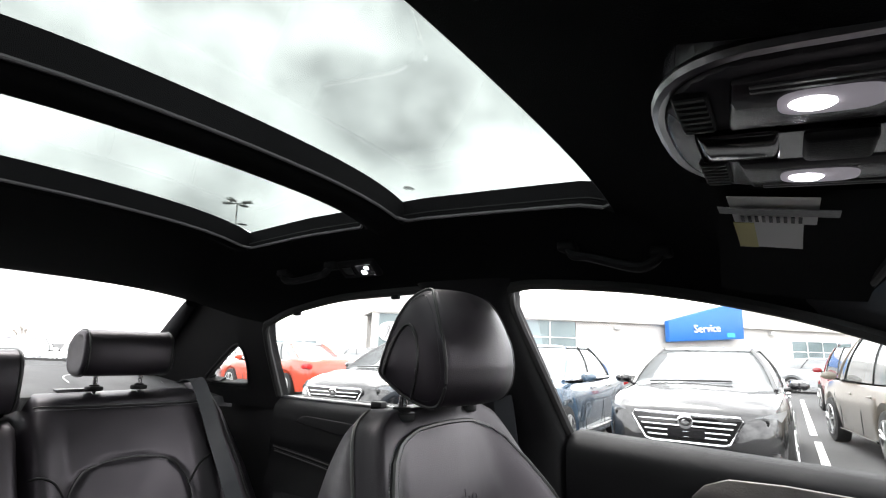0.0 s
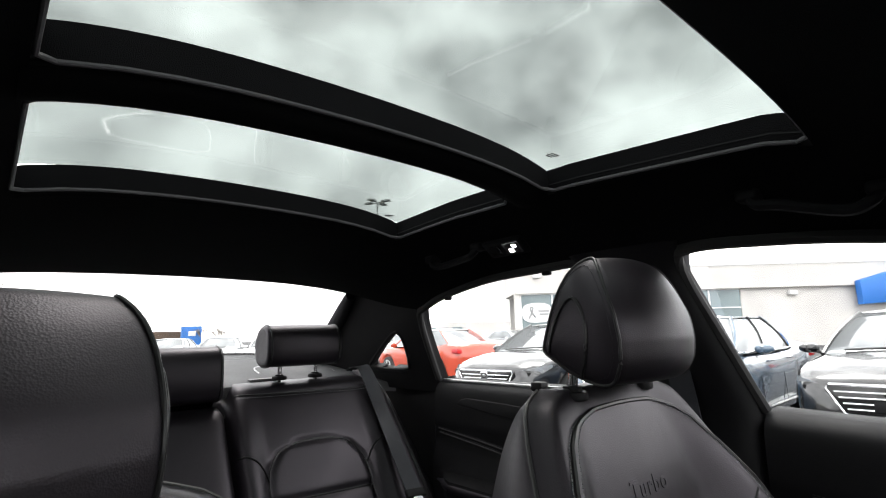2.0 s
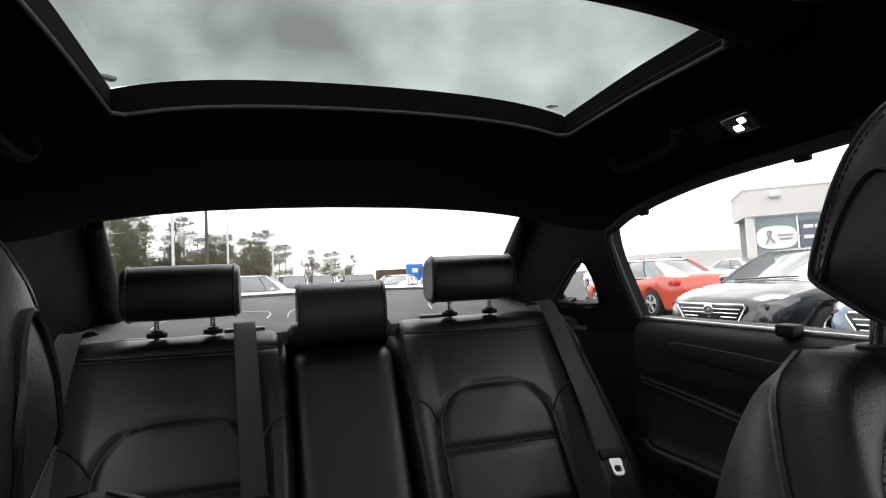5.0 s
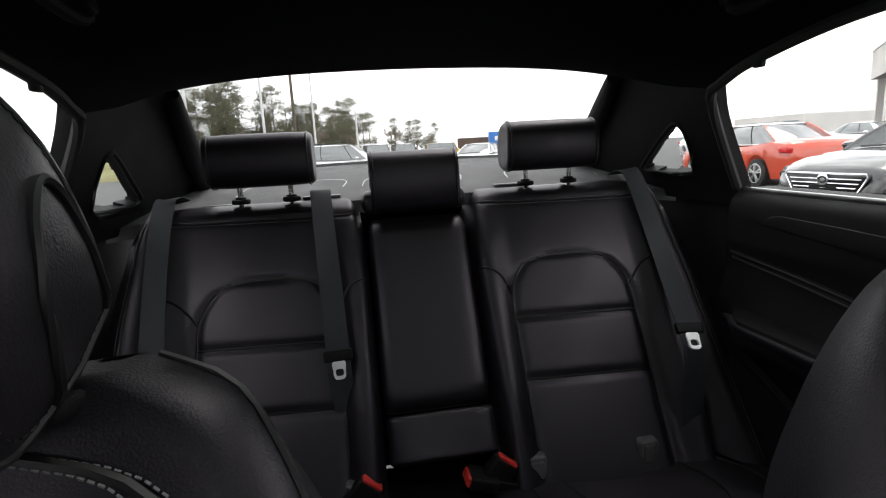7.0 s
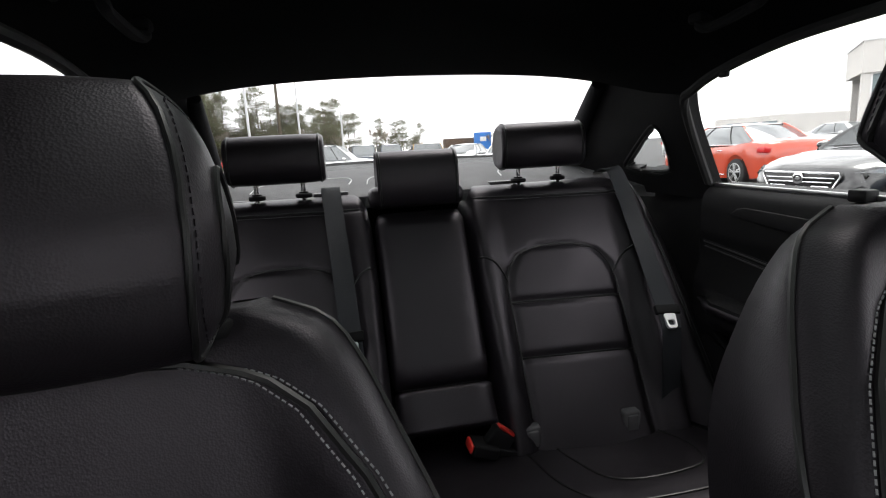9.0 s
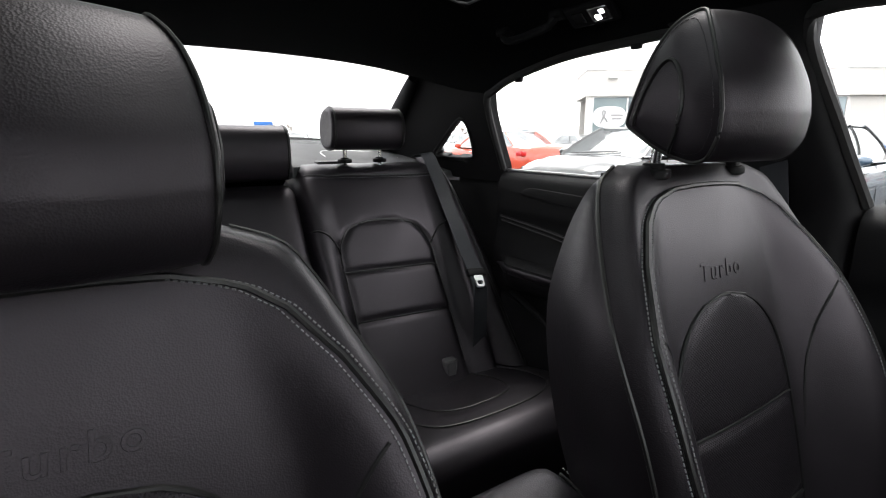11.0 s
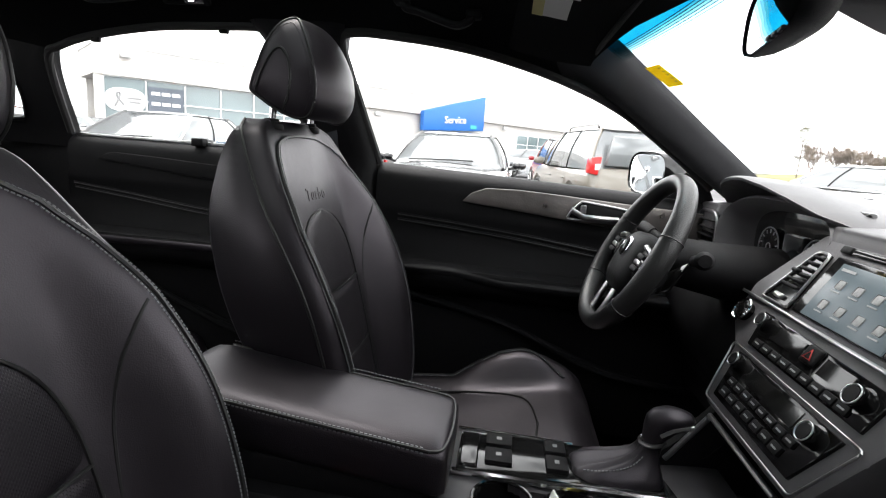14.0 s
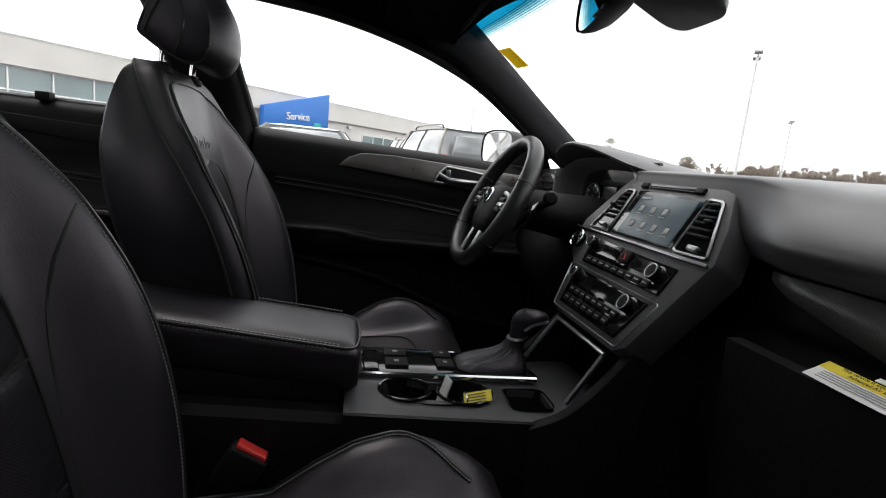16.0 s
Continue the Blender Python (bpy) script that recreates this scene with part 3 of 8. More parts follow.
tagged(part("trim_shelf_ledge", sheet(lambda u, v: Vector(((2 * u - 1) * 0.64, -1.735 + 0.06 * (2 * u - 1) ** 2 - 0.01 * v, 1.062 - 0.03 * abs(2 * u - 1) ** 3 + 0.032 * v)), 20, 3, (0, -0.02, 0)), GLOSS), kind="structure", label="black ledge along the back of the shelf", category="trim")
shelf = thing("parcel_shelf", "dark grey felt parcel shelf behind the rear seat", "shelf")
part("deck", sheet(lambda u, v: Vector(((2 * u - 1) * 0.70, -1.28 - (0.46 - 0.06 * (2 * u - 1) ** 2) * v, shelf_z((2 * u - 1) * 0.70, -1.28 - 0.46 * v))), 16, 8, (0, 0, -0.03)), SHELF, shelf)
for x in (-0.42, -0.02, 0.30):
    pts = [Vector((p.x, p.y, shelf_z(p.x, p.y) + 0.001)) for p in smooth_line([(x - 0.13, -1.43, 0), (x - 0.12, -1.52, 0), (x + 0.10, -1.52, 0), (x + 0.14, -1.42, 0)], 24)]
    part("outline", tube(pts, 0.0018, 5), SATIN, shelf, "thin pale line on the felt")
for x in (0.22, 0.45, -0.26):
    part("belt_slot", box((x - 0.045, -1.345, shelf_z(x, -1.33) - 0.006), (x + 0.045, -1.315, shelf_z(x, -1.33) + 0.006), 0.002, 2), GREY_PLASTIC, shelf, "grey plastic belt slot")

# ---- doors ----
DZ = [0.28, 0.40, 0.55, 0.655, 0.672, 0.695, 0.722, 0.738, 0.748, 0.80, 0.855, 0.862, 0.90, 0.945, 0.962, 0.975, 0.985]
DX = [0.672, 0.668, 0.662, 0.655, 0.625, 0.606, 0.600, 0.606, 0.650, 0.668, 0.672, 0.668, 0.668, 0.670, 0.675, 0.686, 0.706]


def door_x(z):
    return bend(DZ, z, DX)


def car_door(nm, s, y0, y1, rear):
    d = thing(nm, "black rear door panel with a stitched insert and armrest" if rear else "black front door panel with metal trim strip and armrest", "car door", "doors of the car", "structure")
    zs = list(np.linspace(0.28, 0.64, 6)) + [0.655, 0.665, 0.672, 0.683, 0.695, 0.71, 0.722, 0.732, 0.738, 0.743, 0.748, 0.76, 0.80, 0.855, 0.862, 0.88, 0.90, 0.925, 0.945, 0.955, 0.962, 0.97, 0.977, 0.985]
    rings = []
    ya, yb = min(y0, y1), max(y0, y1)
    for y in np.linspace(ya, yb, 30):
        f = (y - ya) / (yb - ya)
        lift = 0.0 if rear else -0.03 * max(0.0, f - 0.35)
        arm = min(1, max(0, (f - 0.06) / 0.1)) * min(1, max(0, (1.02 - f) / 0.12))
        if not rear:
            arm *= 0.75 + 0.25 * math.cos(math.pi * min(1, max(0, (f - 0.3) / 0.5)))
        ring = []
        for z in zs:
            x = door_x(z)
            if 0.655 < z < 0.76:
                x = 0.655 - (0.655 - x) * arm
            top = bend([0.0, 1.0], f, [0.985, 0.998 if rear else 0.945]) if not rear else bend([0, 1], f, [1.0, 0.998])
            zz = z + (top - 0.985) * max(0, (z - 0.6) / 0.385) + (lift if 0.6 < z < 0.9 else 0) * 0.6
            ring.append(Vector((s * x, y, zz)))
        t = ring[-1].z
        ring += [Vector((s * 0.77, y, t)), Vector((s * 0.78, y, 0.28))]
        rings.append(ring)
    part("panel", loft(rings), PLASTIC, d, "grained black door skin", 50)
    n = 1 if rear else 0
    if not rear:
        # trim strip, handle, switches
        tr = [(0.078, 0.905), (0.10, 0.928), (0.138, 0.943), (0.22, 0.945), (0.33, 0.940), (0.47, 0.932), (0.62, 0.925), (0.70, 0.922), (0.70, 0.850), (0.60, 0.856), (0.444, 0.870), (0.33, 0.881), (0.20, 0.894)]
        part("trim_strip", prism(tr, 0, s * 0.664, s * 0.655, 0.003), BRUSHED, d, "dark brushed metal trim strip")
        bez = [(0.342, 0.886), (0.352, 0.905), (0.372, 0.927), (0.385, 0.929), (0.48, 0.918), (0.49, 0.905), (0.478, 0.885), (0.40, 0.883)]
        h = part("handle_bezel", prism(bez, 0, s * 0.656, s * 0.649, 0.003), PLASTIC, d, "black recess of the door handle")
        ring = smooth_line([(s * 0.649, y, z) for y, z in bez + bez[:1]], 40)[:-1]
        part("bezel_ring", tube(ring, 0.0028, 8, wrap=True), SATIN, h, "satin metal ring")
        part("handle", loft([[Vector((s * (0.648 - 0.012 * math.sin(math.pi * k / 8)) + s * 0.006 * math.cos(a), 0.352 + 0.115 * k / 8, 0.893 - 0.002 * k / 8 + (0.028 * (1 - k / 2) if k < 2 else 0) * 0.5 + 0.008 * math.sin(a))) for a in np.linspace(0, 2 * math.pi, 10, endpoint=False)] for k in range(9)]), SATIN, h, "satin metal pull handle")
        part("lock_tab", box((s * 0.652 - 0.006, 0.372, 0.900), (s * 0.652 + 0.006, 0.387, 0.922), 0.003), SATIN, h, "satin lock tab")
        part("switch_panel", prism([(s * 0.615, 0.20), (s * 0.622, 0.44), (s * 0.655, 0.45), (s * 0.652, 0.19)], 2, 0.714, 0.721, 0.002), GLOSS, d, "gloss black window switch panel")
        for k, y in enumerate((0.235, 0.275, 0.33, 0.37, 0.41)):
            part("switch", box((s * 0.633 - 0.011, y - 0.009, 0.718), (s * 0.633 + 0.011, y + 0.009, 0.728), 0.003, 2), PLASTIC, d)
        lines = [(-0.088, 0.856), (0.05, 0.846), (0.25, 0.828), (0.445, 0.805), (0.62, 0.79)]
        low = [(-0.088, 0.842), (0.05, 0.832), (0.25, 0.814), (0.445, 0.791), (0.62, 0.776)]
    else:
        tr = [(-0.94, 0.937), (-0.915, 0.953), (-0.89, 0.958), (-0.75, 0.953), (-0.62, 0.946), (-0.36, 0.935), (-0.36, 0.885), (-0.62, 0.905), (-0.80, 0.922)]
        part("upper_inlay", prism(tr, 0, s * 0.664, s * 0.659, 0.003), PLASTIC, d, "raised black inlay")
        bez = [(-0.50, 0.890), (-0.49, 0.912), (-0.47, 0.925), (-0.40, 0.92), (-0.385, 0.90), (-0.40, 0.883)]
        h = part("handle_bezel", prism(bez, 0, s * 0.658, s * 0.651, 0.003), PLASTIC, d, "black recess of the door handle")
        part("handle", tube(smooth_line([(s * 0.648, -0.495, 0.915), (s * 0.644, -0.48, 0.897), (s * 0.640, -0.43, 0.893), (s * 0.648, -0.39, 0.895)], 14), 0.006, 8), SATIN, h, "satin metal pull handle")
        part("belt_strip", prism([(-1.03, 1.003), (-0.32, 1.001), (-0.32, 0.991), (-1.03, 0.993)], 0, s * 0.702, s * 0.694, 0.002), SATIN, d, "bright strip below the glass")
        part("window_clip", box((s * 0.685 - 0.014, -0.67, 0.990), (s * 0.685 + 0.014, -0.635, 1.012), 0.004, 2), PLASTIC, d, "small grey plastic clip on the sill")
        lines = [(-1.02, 0.864), (-0.85, 0.846), (-0.634, 0.821), (-0.36, 0.80)]
        low = [(-1.02, 0.852), (-0.85, 0.834), (-0.634, 0.809), (-0.36, 0.788)]
    for ln in (lines, low):
        pts = [Vector((s * (door_x(z) - 0.0035), y, z)) for y, z in ln]
        pts = smooth_line(pts, 24)
        part("seam", tube(pts, 0.0018, 6), PIPING, d)
        part("stitching", dashes([p + Vector((-s * 0.001, 0, 0.005)) for p in pts], 0.0065, 0.0005), DARK_THREAD, d, "dark thread stitching")
    a, b = (ya + 0.07, yb - 0.05)
    rings = []
    for y in np.linspace(a - 0.03, b, 30):
        f = (y - a) / (b - a)
        k = max(0.05, math.sin(math.pi * min(0.5, 0.04 + max(0.0, f + 0.03) * 3.2))) * (1.0 if f < 0.85 else max(0.3, 1 - ((f - 0.85) / 0.18) ** 2))
        dip = 0.0 if rear else 0.018 * max(0, f - 0.35) + 0.017 * min(1, max(0, (y - 0.08) / 0.12))
        rings.append([Vector((s * (0.640 + (0.042 * math.cos(t) if math.cos(t) < 0 else 0.018 * math.cos(t)) * k), y, 0.731 - dip + 0.012 * k * math.sin(t) - (0.010 * k if math.sin(t) < 0 else 0.0))) for t in np.linspace(0, 2 * math.pi, 16, endpoint=False)])
    part("armrest_pad", loft(rings), SIDE_LEATHER if rear else PLASTIC, d, "soft padded armrest", 60)
    part("pocket_lip", tube(smooth_line([(s * 0.645, ya + 0.1, 0.655), (s * 0.635, (ya + yb) / 2 - 0.1, 0.60), (s * 0.63, (ya + yb) / 2 + 0.15, 0.50), (s * 0.64, yb - 0.05, 0.47)], 24), 0.009, 8), PLASTIC, d)
    part("lower_panel", prism([(ya + 0.05, 0.64), ((ya + yb) / 2 - 0.1, 0.60), ((ya + yb) / 2 + 0.15, 0.51), (yb - 0.05, 0.46), (yb - 0.05, 0.32), (ya + 0.05, 0.32)], 0, s * 0.66, s * 0.645, 0.006), PLASTIC, d, "black door pocket panel")
    return d


car_door("door_1", -1, -0.15, 0.78, False)
car_door("door_2", -1, -1.04, -0.32, True)
car_door("door_3", 1, -1.04, -0.32, True)

# ---- front seats (built about x = 0; heights are the driver's) ----
SZ = [0.40, 0.50, 0.60, 0.70, 0.80, 0.90, 0.97, 1.02, 1.045, 1.06]
S_BACK = [-0.06, -0.11, -0.16, -0.218, -0.256, -0.276, -0.277, -0.268, -0.258, -0.245]
S_MID = [-0.045, -0.072, -0.098, -0.123, -0.149, -0.175, -0.193, -0.207, -0.217, -0.228]
S_BOL = [0.0, 0.0, -0.012, -0.032, -0.066, -0.122, -0.168, -0.197, -0.212, -0.226]
S_W = [0.220, 0.236, 0.248, 0.254, 0.254, 0.242, 0.212, 0.187, 0.165, 0.123]


def ease(p, x, y):
    """A soft curve through a table's values."""
    i = min(max(int(np.searchsorted(p, x)) - 1, 0), len(p) - 2)
    h = p[i + 1] - p[i]
    t = min(1.0, max(0.0, (x - p[i]) / h))
    a = (y[i + 1] - y[max(i - 1, 0)]) / (p[i + 1] - p[max(i - 1, 0)]) * h
    b = (y[min(i + 2, len(p) - 1)] - y[i]) / (p[min(i + 2, len(p) - 1)] - p[i]) * h
    return (2 * t ** 3 - 3 * t * t + 1) * y[i] + (t ** 3 - 2 * t * t + t) * a + (3 * t * t - 2 * t ** 3) * y[i + 1] + (t ** 3 - t * t) * b


def seat_front(u, z):
    """The front face of a front backrest; u from -1 to 1 across."""
    w, m, b = ease(SZ, z, S_W), ease(SZ, z, S_MID), ease(SZ, z, S_BOL)
    a = abs(u)
    k = min(1, max(0, (a - 0.52) / 0.38))
    k = k * k * (3 - 2 * k)
    y = m + (b - m) * k
    if a > 0.90:
        y -= 0.03 * ((a - 0.90) / 0.10) ** 2
    return Vector((u * w, y, z))


def seat_ring(z):
    w, bk = ease(SZ, z, S_W), ease(SZ, z, S_BACK)
    ring = [seat_front(u, z) for u in np.linspace(-1, 1, 41)]
    edge = ring[-1].y
    for u in np.linspace(1, -1, 25)[1:-1]:
        a = abs(u)
        y = bk - 0.012 * (1 - a * a)
        k = max(0, (a - 0.8) / 0.2)
        ring.append(Vector((u * w, y + (edge - y) * k ** 3 * 0.5, z)))
    return ring


FZ, FU_ = [0.44, 0.60, 0.80, 0.90, 0.96, 1.0, 1.02, 1.032], [0.86, 0.90, 0.93, 0.915, 0.87, 0.78, 0.66, 0.42]


def head_profile():
    """Side outline of the front headrest, as x, y, z."""
    return smooth_line([(0, y, z) for y, z in ((-0.117, 1.118), (-0.122, 1.150), (-0.136, 1.182), (-0.157, 1.212), (-0.181, 1.231), (-0.204, 1.224), (-0.226, 1.192), (-0.246, 1.150), (-0.260, 1.112), (-0.258, 1.102), (-0.246, 1.094), (-0.215, 1.078), (-0.182, 1.066), (-0.155, 1.062), (-0.134, 1.070), (-0.121, 1.090), (-0.117, 1.118))], 81)[:-1]


HW_Z, HW_X = [1.06, 1.08, 1.11, 1.14, 1.17, 1.19, 1.21, 1.222, 1.233], [0.094, 0.100, 0.103, 0.104, 0.102, 0.099, 0.093, 0.086, 0.076]
HEAD_MID = Vector((0, -0.185, 1.135))


def head_at(u, y, z, out=0.0):
    """A point of the headrest: u across from welt to welt, out the swell of its side."""
    w = bend(HW_Z, z, HW_X)
    fwd = min(1.0, max(0.0, (y + 0.25) / 0.12))
    return Vector((u * w + math.copysign(out, u), y - 0.026 * fwd * (u * w / 0.1) ** 2, z - 0.004 * u * u * max(0.0, (z - 1.15) / 0.08)))


def prof_polar(prof, turn):
    """The outline as angles and radii about its middle, for bend()."""
    pairs = sorted((math.atan2(p.z - HEAD_MID.z, p.y - HEAD_MID.y), (p - HEAD_MID).length) for p in prof)
    first, last = pairs[0], pairs[-1]
    pairs = [(last[0] - 2 * math.pi, last[1])] + pairs + [(first[0] + 2 * math.pi, first[1])]
    return [q[0] for q in pairs], turn, [q[1] for q in pairs]


def head_side(s, y, z, prof, lift=0.0):
    """On the swelling side face, at that depth and height."""
    d = Vector((0, y, z)) - HEAD_MID
    turn = math.atan2(d.z, d.y)
    rad = bend(*prof_polar(prof, turn))
    k = min(1.0, d.length / rad)
    p = head_at(s, y, z)
    return Vector((p.x + s * (0.010 * (1 - k ** 3) + lift), p.y, p.z))


def front_seat(cx, cy, drop, head_drop, label, cushion_label):
    seat = thing("front_seat", label, "car seat", "front seats")
    at = Matrix.Translation((cx, cy, -drop))
    seat.matrix_basis = at
    zs = list(np.linspace(0.40, 1.0, 40)) + [1.01, 1.02, 1.03, 1.038, 1.045, 1.052, 1.057, 1.06]
    back = part("backrest", loft([seat_ring(z) for z in zs]), SIDE_LEATHER, seat, "black leather backrest with raised side bolsters", 70)

    def on(u, z, lift=0.0012):
        p = seat_front(u, z)
        p.y += lift
        return p
    # facing panel between the double seams
    part("facing", loft([[on(u, z, 0.003) for u in np.linspace(-bend(FZ, z, FU_), bend(FZ, z, FU_), 31)] for z in list(np.linspace(0.44, 1.0, 40)) + [1.01, 1.02, 1.027, 1.032]], closed=False), LEATHER, back, "soft grained leather facing", 80)
    for s in (-1, 1):
        pts = [on(s * bend(FZ, z, FU_), z, 0.003) for z in list(np.linspace(0.44, 1.0, 44)) + [1.01, 1.017, 1.023, 1.028, 1.032]]
        part("welt", tube(pts, 0.0032, 6), PIPING, back, "black welt seam")
        part("stitching", dashes([p + Vector((-s * 0.008, 0.0014, 0)) for p in pts], 0.0052, 0.0006), THREAD, back, "grey thread stitching")
        part("stitching", dashes([p + Vector((s * 0.007, -0.0008, 0)) for p in pts], 0.0052, 0.0006), THREAD, back, "grey thread stitching")
        side = [seat_front(s, z) + Vector((s * 0.0004, -0.002, 0)) for z in list(np.linspace(0.45, 1.03, 60)) + [1.04, 1.048, 1.054, 1.058]]
        part("welt", tube(side, 0.0026, 6), PIPING, back, "black piping along the side")
        # bolster seam from the shoulder down to the seat
        jn = [on(s * u, z) for u, z in ((0.86, 0.895), (0.78, 0.875), (0.69, 0.835), (0.63, 0.78), (0.595, 0.70), (0.585, 0.60), (0.585, 0.46))]
        part("seam", tube(smooth_line(jn, 40), 0.0026, 6), PIPING, back)
    top = [on(u, 1.032 + 0.003 * (1 - (u / 0.42) ** 2), 0.003) for u in np.linspace(-0.42, 0.42, 16)]
    part("welt", tube(top, 0.0032, 6), PIPING, back, "black welt seam")
    # perforated insert with an arched head and two cross seams
    def arch_u(z):
        return ease([0.44, 0.60, 0.75, 0.80, 0.84, 0.865, 0.882, 0.892, 0.897], z, [0.54, 0.545, 0.527, 0.500, 0.440, 0.360, 0.270, 0.172, 0.045])
    part("insert", loft([[on(u, z, 0.003 + 0.007 * (1 - (u / max(arch_u(z), 0.01)) ** 4) - sum(0.006 * math.exp(-((z - q - 0.012 * u * u) / 0.007) ** 2) for q in (0.74, 0.60))) for u in np.linspace(-arch_u(z), arch_u(z), 17)] for z in list(np.linspace(0.44, 0.86, 90)) + [0.87, 0.88, 0.888, 0.893, 0.897]], closed=False), PERFORATED, back, "perforated leather insert", 80)
    edge = [on(-arch_u(z), z, 0.004) for z in np.linspace(0.44, 0.897, 60)] + [on(arch_u(z), z, 0.004) for z in np.linspace(0.897, 0.44, 60)]
    part("seam", tube(edge, 0.0024, 6), PIPING, back)
    for z in (0.74, 0.60):
        part("seam", tube([on(u, z + 0.012 * u * u, 0.004) for u in np.linspace(-0.535, 0.535, 20)], 0.0024, 6), PIPING, back)
    tx = words("Turbo", 0.032, 0.0005, 0.08)
    tx.transform(Matrix.Translation((0.0, seat_front(0, 0.928).y + 0.0031, 0.928)) @ pose(0, 0, 0, 90 - 14.4, 0, 180))
    part("lettering", tx, LEATHER, back, "embossed word Turbo")
    part("back_shell", sheet(lambda u, v: Vector(((2 * u - 1) * 0.19, bend(SZ, 0.45 + 0.5 * v, S_BACK) - 0.016 + 0.012 * (2 * u - 1) ** 4, 0.45 + 0.5 * v)), 10, 12, 0.006), PLASTIC, back, "black plastic back shell")
    # headrest
    hm_ = Matrix.Translation((0, -head_drop * 0.3, 0.004 - head_drop))
    prof = head_profile()

    def hp(name, b, material, parent, lab="", angle=38):
        b.transform(hm_)
        return part(name, b, material, parent, lab, angle)
    rings = []
    for s, ks in ((-1, (0.06, 0.2, 0.4, 0.6, 0.75, 0.87, 0.94, 0.98)), (1, (0.98, 0.94, 0.87, 0.75, 0.6, 0.4, 0.2, 0.06))):
        side = [[head_side(s, HEAD_MID.y + (p.y - HEAD_MID.y) * k, HEAD_MID.z + (p.z - HEAD_MID.z) * k, prof) for p in prof] for k in ks]
        rings += side if s < 0 else []
        if s < 0:
            rings += [[head_at(u, p.y, p.z) for p in prof] for u in np.linspace(-1, 1, 19)]
        else:
            rings += side
    head = hp("headrest", loft(rings), LEATHER, seat, "plump black leather headrest", 75)
    for s in (-1, 1):
        ring = [head_at(s, p.y, p.z) for p in prof]
        hp("welt", tube(ring, 0.0024, 8, wrap=True), PIPING, head, "black piping round the side")
        inner = [head_side(s, HEAD_MID.y + (p.y - HEAD_MID.y) * 0.89, HEAD_MID.z + (p.z - HEAD_MID.z) * 0.89, prof, 0.0006) for p in prof]
        hp("stitching", dashes(inner + inner[:1], 0.0062, 0.0004), LEATHER, head, "black stitches along the piping")
        arc = smooth_line([(0, y, z) for y, z in ((-0.192, 1.072), (-0.174, 1.096), (-0.166, 1.125), (-0.170, 1.152), (-0.184, 1.172), (-0.201, 1.174), (-0.220, 1.156), (-0.239, 1.126), (-0.250, 1.104))], 40)
        foot = Vector((0, -0.225, 1.092))
        hp("side_pad", loft([[head_side(s, p.lerp(foot, k / 8).y, p.lerp(foot, k / 8).z, prof, 0.0006 - 0.0045 * min(1, k / 2)) for p in arc] for k in range(9)], closed=False), PEBBLE, head, "pebbled black side panel", 80)
        hp("seam", tube([head_side(s, p.y, p.z, prof, 0.0008) for p in arc], 0.0024, 6), PIPING, head)
        part("post", tube([(s * 0.088, -0.232, 1.02), (s * 0.088, -0.228, 1.06), (s * 0.088, -0.222, 1.12 - head_drop)], 0.0065, 12), CHROME, head, "chrome post")
        part("post_collar", join(cyl((s * 0.088, -0.230, 1.050), 0.021, 0.012, bev=0.003), cyl((s * 0.088, -0.229, 1.057), 0.013, 0.012, bev=0.002)), PLASTIC, head, "black plastic collar")
    # cushion
    def cush(u, y, lift=0.0):
        a = abs(u)
        k = min(1, max(0, (a - 0.55) / 0.3))
        mid_z = bend([-0.15, 0.1, 0.25, 0.36, 0.40, 0.425], y, [0.465, 0.470, 0.500, 0.520, 0.505, 0.465])
        rim_z = bend([-0.15, 0.10, 0.16, 0.21, 0.26, 0.31, 0.37, 0.40, 0.425], y, [0.465, 0.480, 0.525, 0.556, 0.571, 0.566, 0.545, 0.52, 0.47])
        z = drop + mid_z + (rim_z - mid_z) * k * k * (3 - 2 * k)
        if a > 0.88:
            z -= 0.05 * ((a - 0.88) / 0.12) ** 2
        w = bend([-0.15, 0.1, 0.3, 0.42], y, [0.235, 0.262, 0.258, 0.235])
        return Vector((u * w, y, z + lift))
    rings = []
    for y in list(np.linspace(-0.13, 0.36, 24)) + [0.38, 0.40, 0.415, 0.425]:
        top = [cush(u, y) for u in np.linspace(-1, 1, 37)]
        low = 0.30 + 0.10 * max(0, (y - 0.33) / 0.1) ** 2
        w = top[-1].x
        rings.append(top + [Vector((w, y, (top[-1].z + low) / 2)), Vector((w * 0.97, y, low)), Vector((-w * 0.97, y, low)), Vector((-w, y, (top[0].z + low) / 2))])
    cu = part("cushion", loft(rings), LEATHER, seat, cushion_label, 70)
    for s in (-1, 1):
        ln = smooth_line([cush(s * u, y, 0.001) for u, y in ((0.60, -0.10), (0.60, 0.05), (0.58, 0.16), (0.50, 0.24), (0.35, 0.28), (0.0, 0.295))], 40)
        part("seam", tube(ln, 0.0026, 6), PIPING, cu)
        wl_ = [cush(s * bend([-0.1, 0.1, 0.28, 0.36], y, [0.88, 0.90, 0.88, 0.70]), y, 0.002) for y in np.linspace(-0.1, 0.36, 40)]
        part("welt", tube(wl_, 0.003, 6), PIPING, cu, "black welt seam")
        part("stitching", dashes([p + Vector((-s * 0.008, 0, 0.0015)) for p in wl_], 0.0052, 0.0006), THREAD, cu, "grey thread stitching")
    part("seam", tube([cush(u, 0.09 + 0.01 * u * u, 0.001) for u in np.linspace(-0.59, 0.59, 20)], 0.0026, 6), PIPING, cu)
    part("plinth", box((-0.21, -0.12, 0.235), (0.21, 0.32, 0.33), 0.01), PLASTIC, seat, "black seat base on the floor")
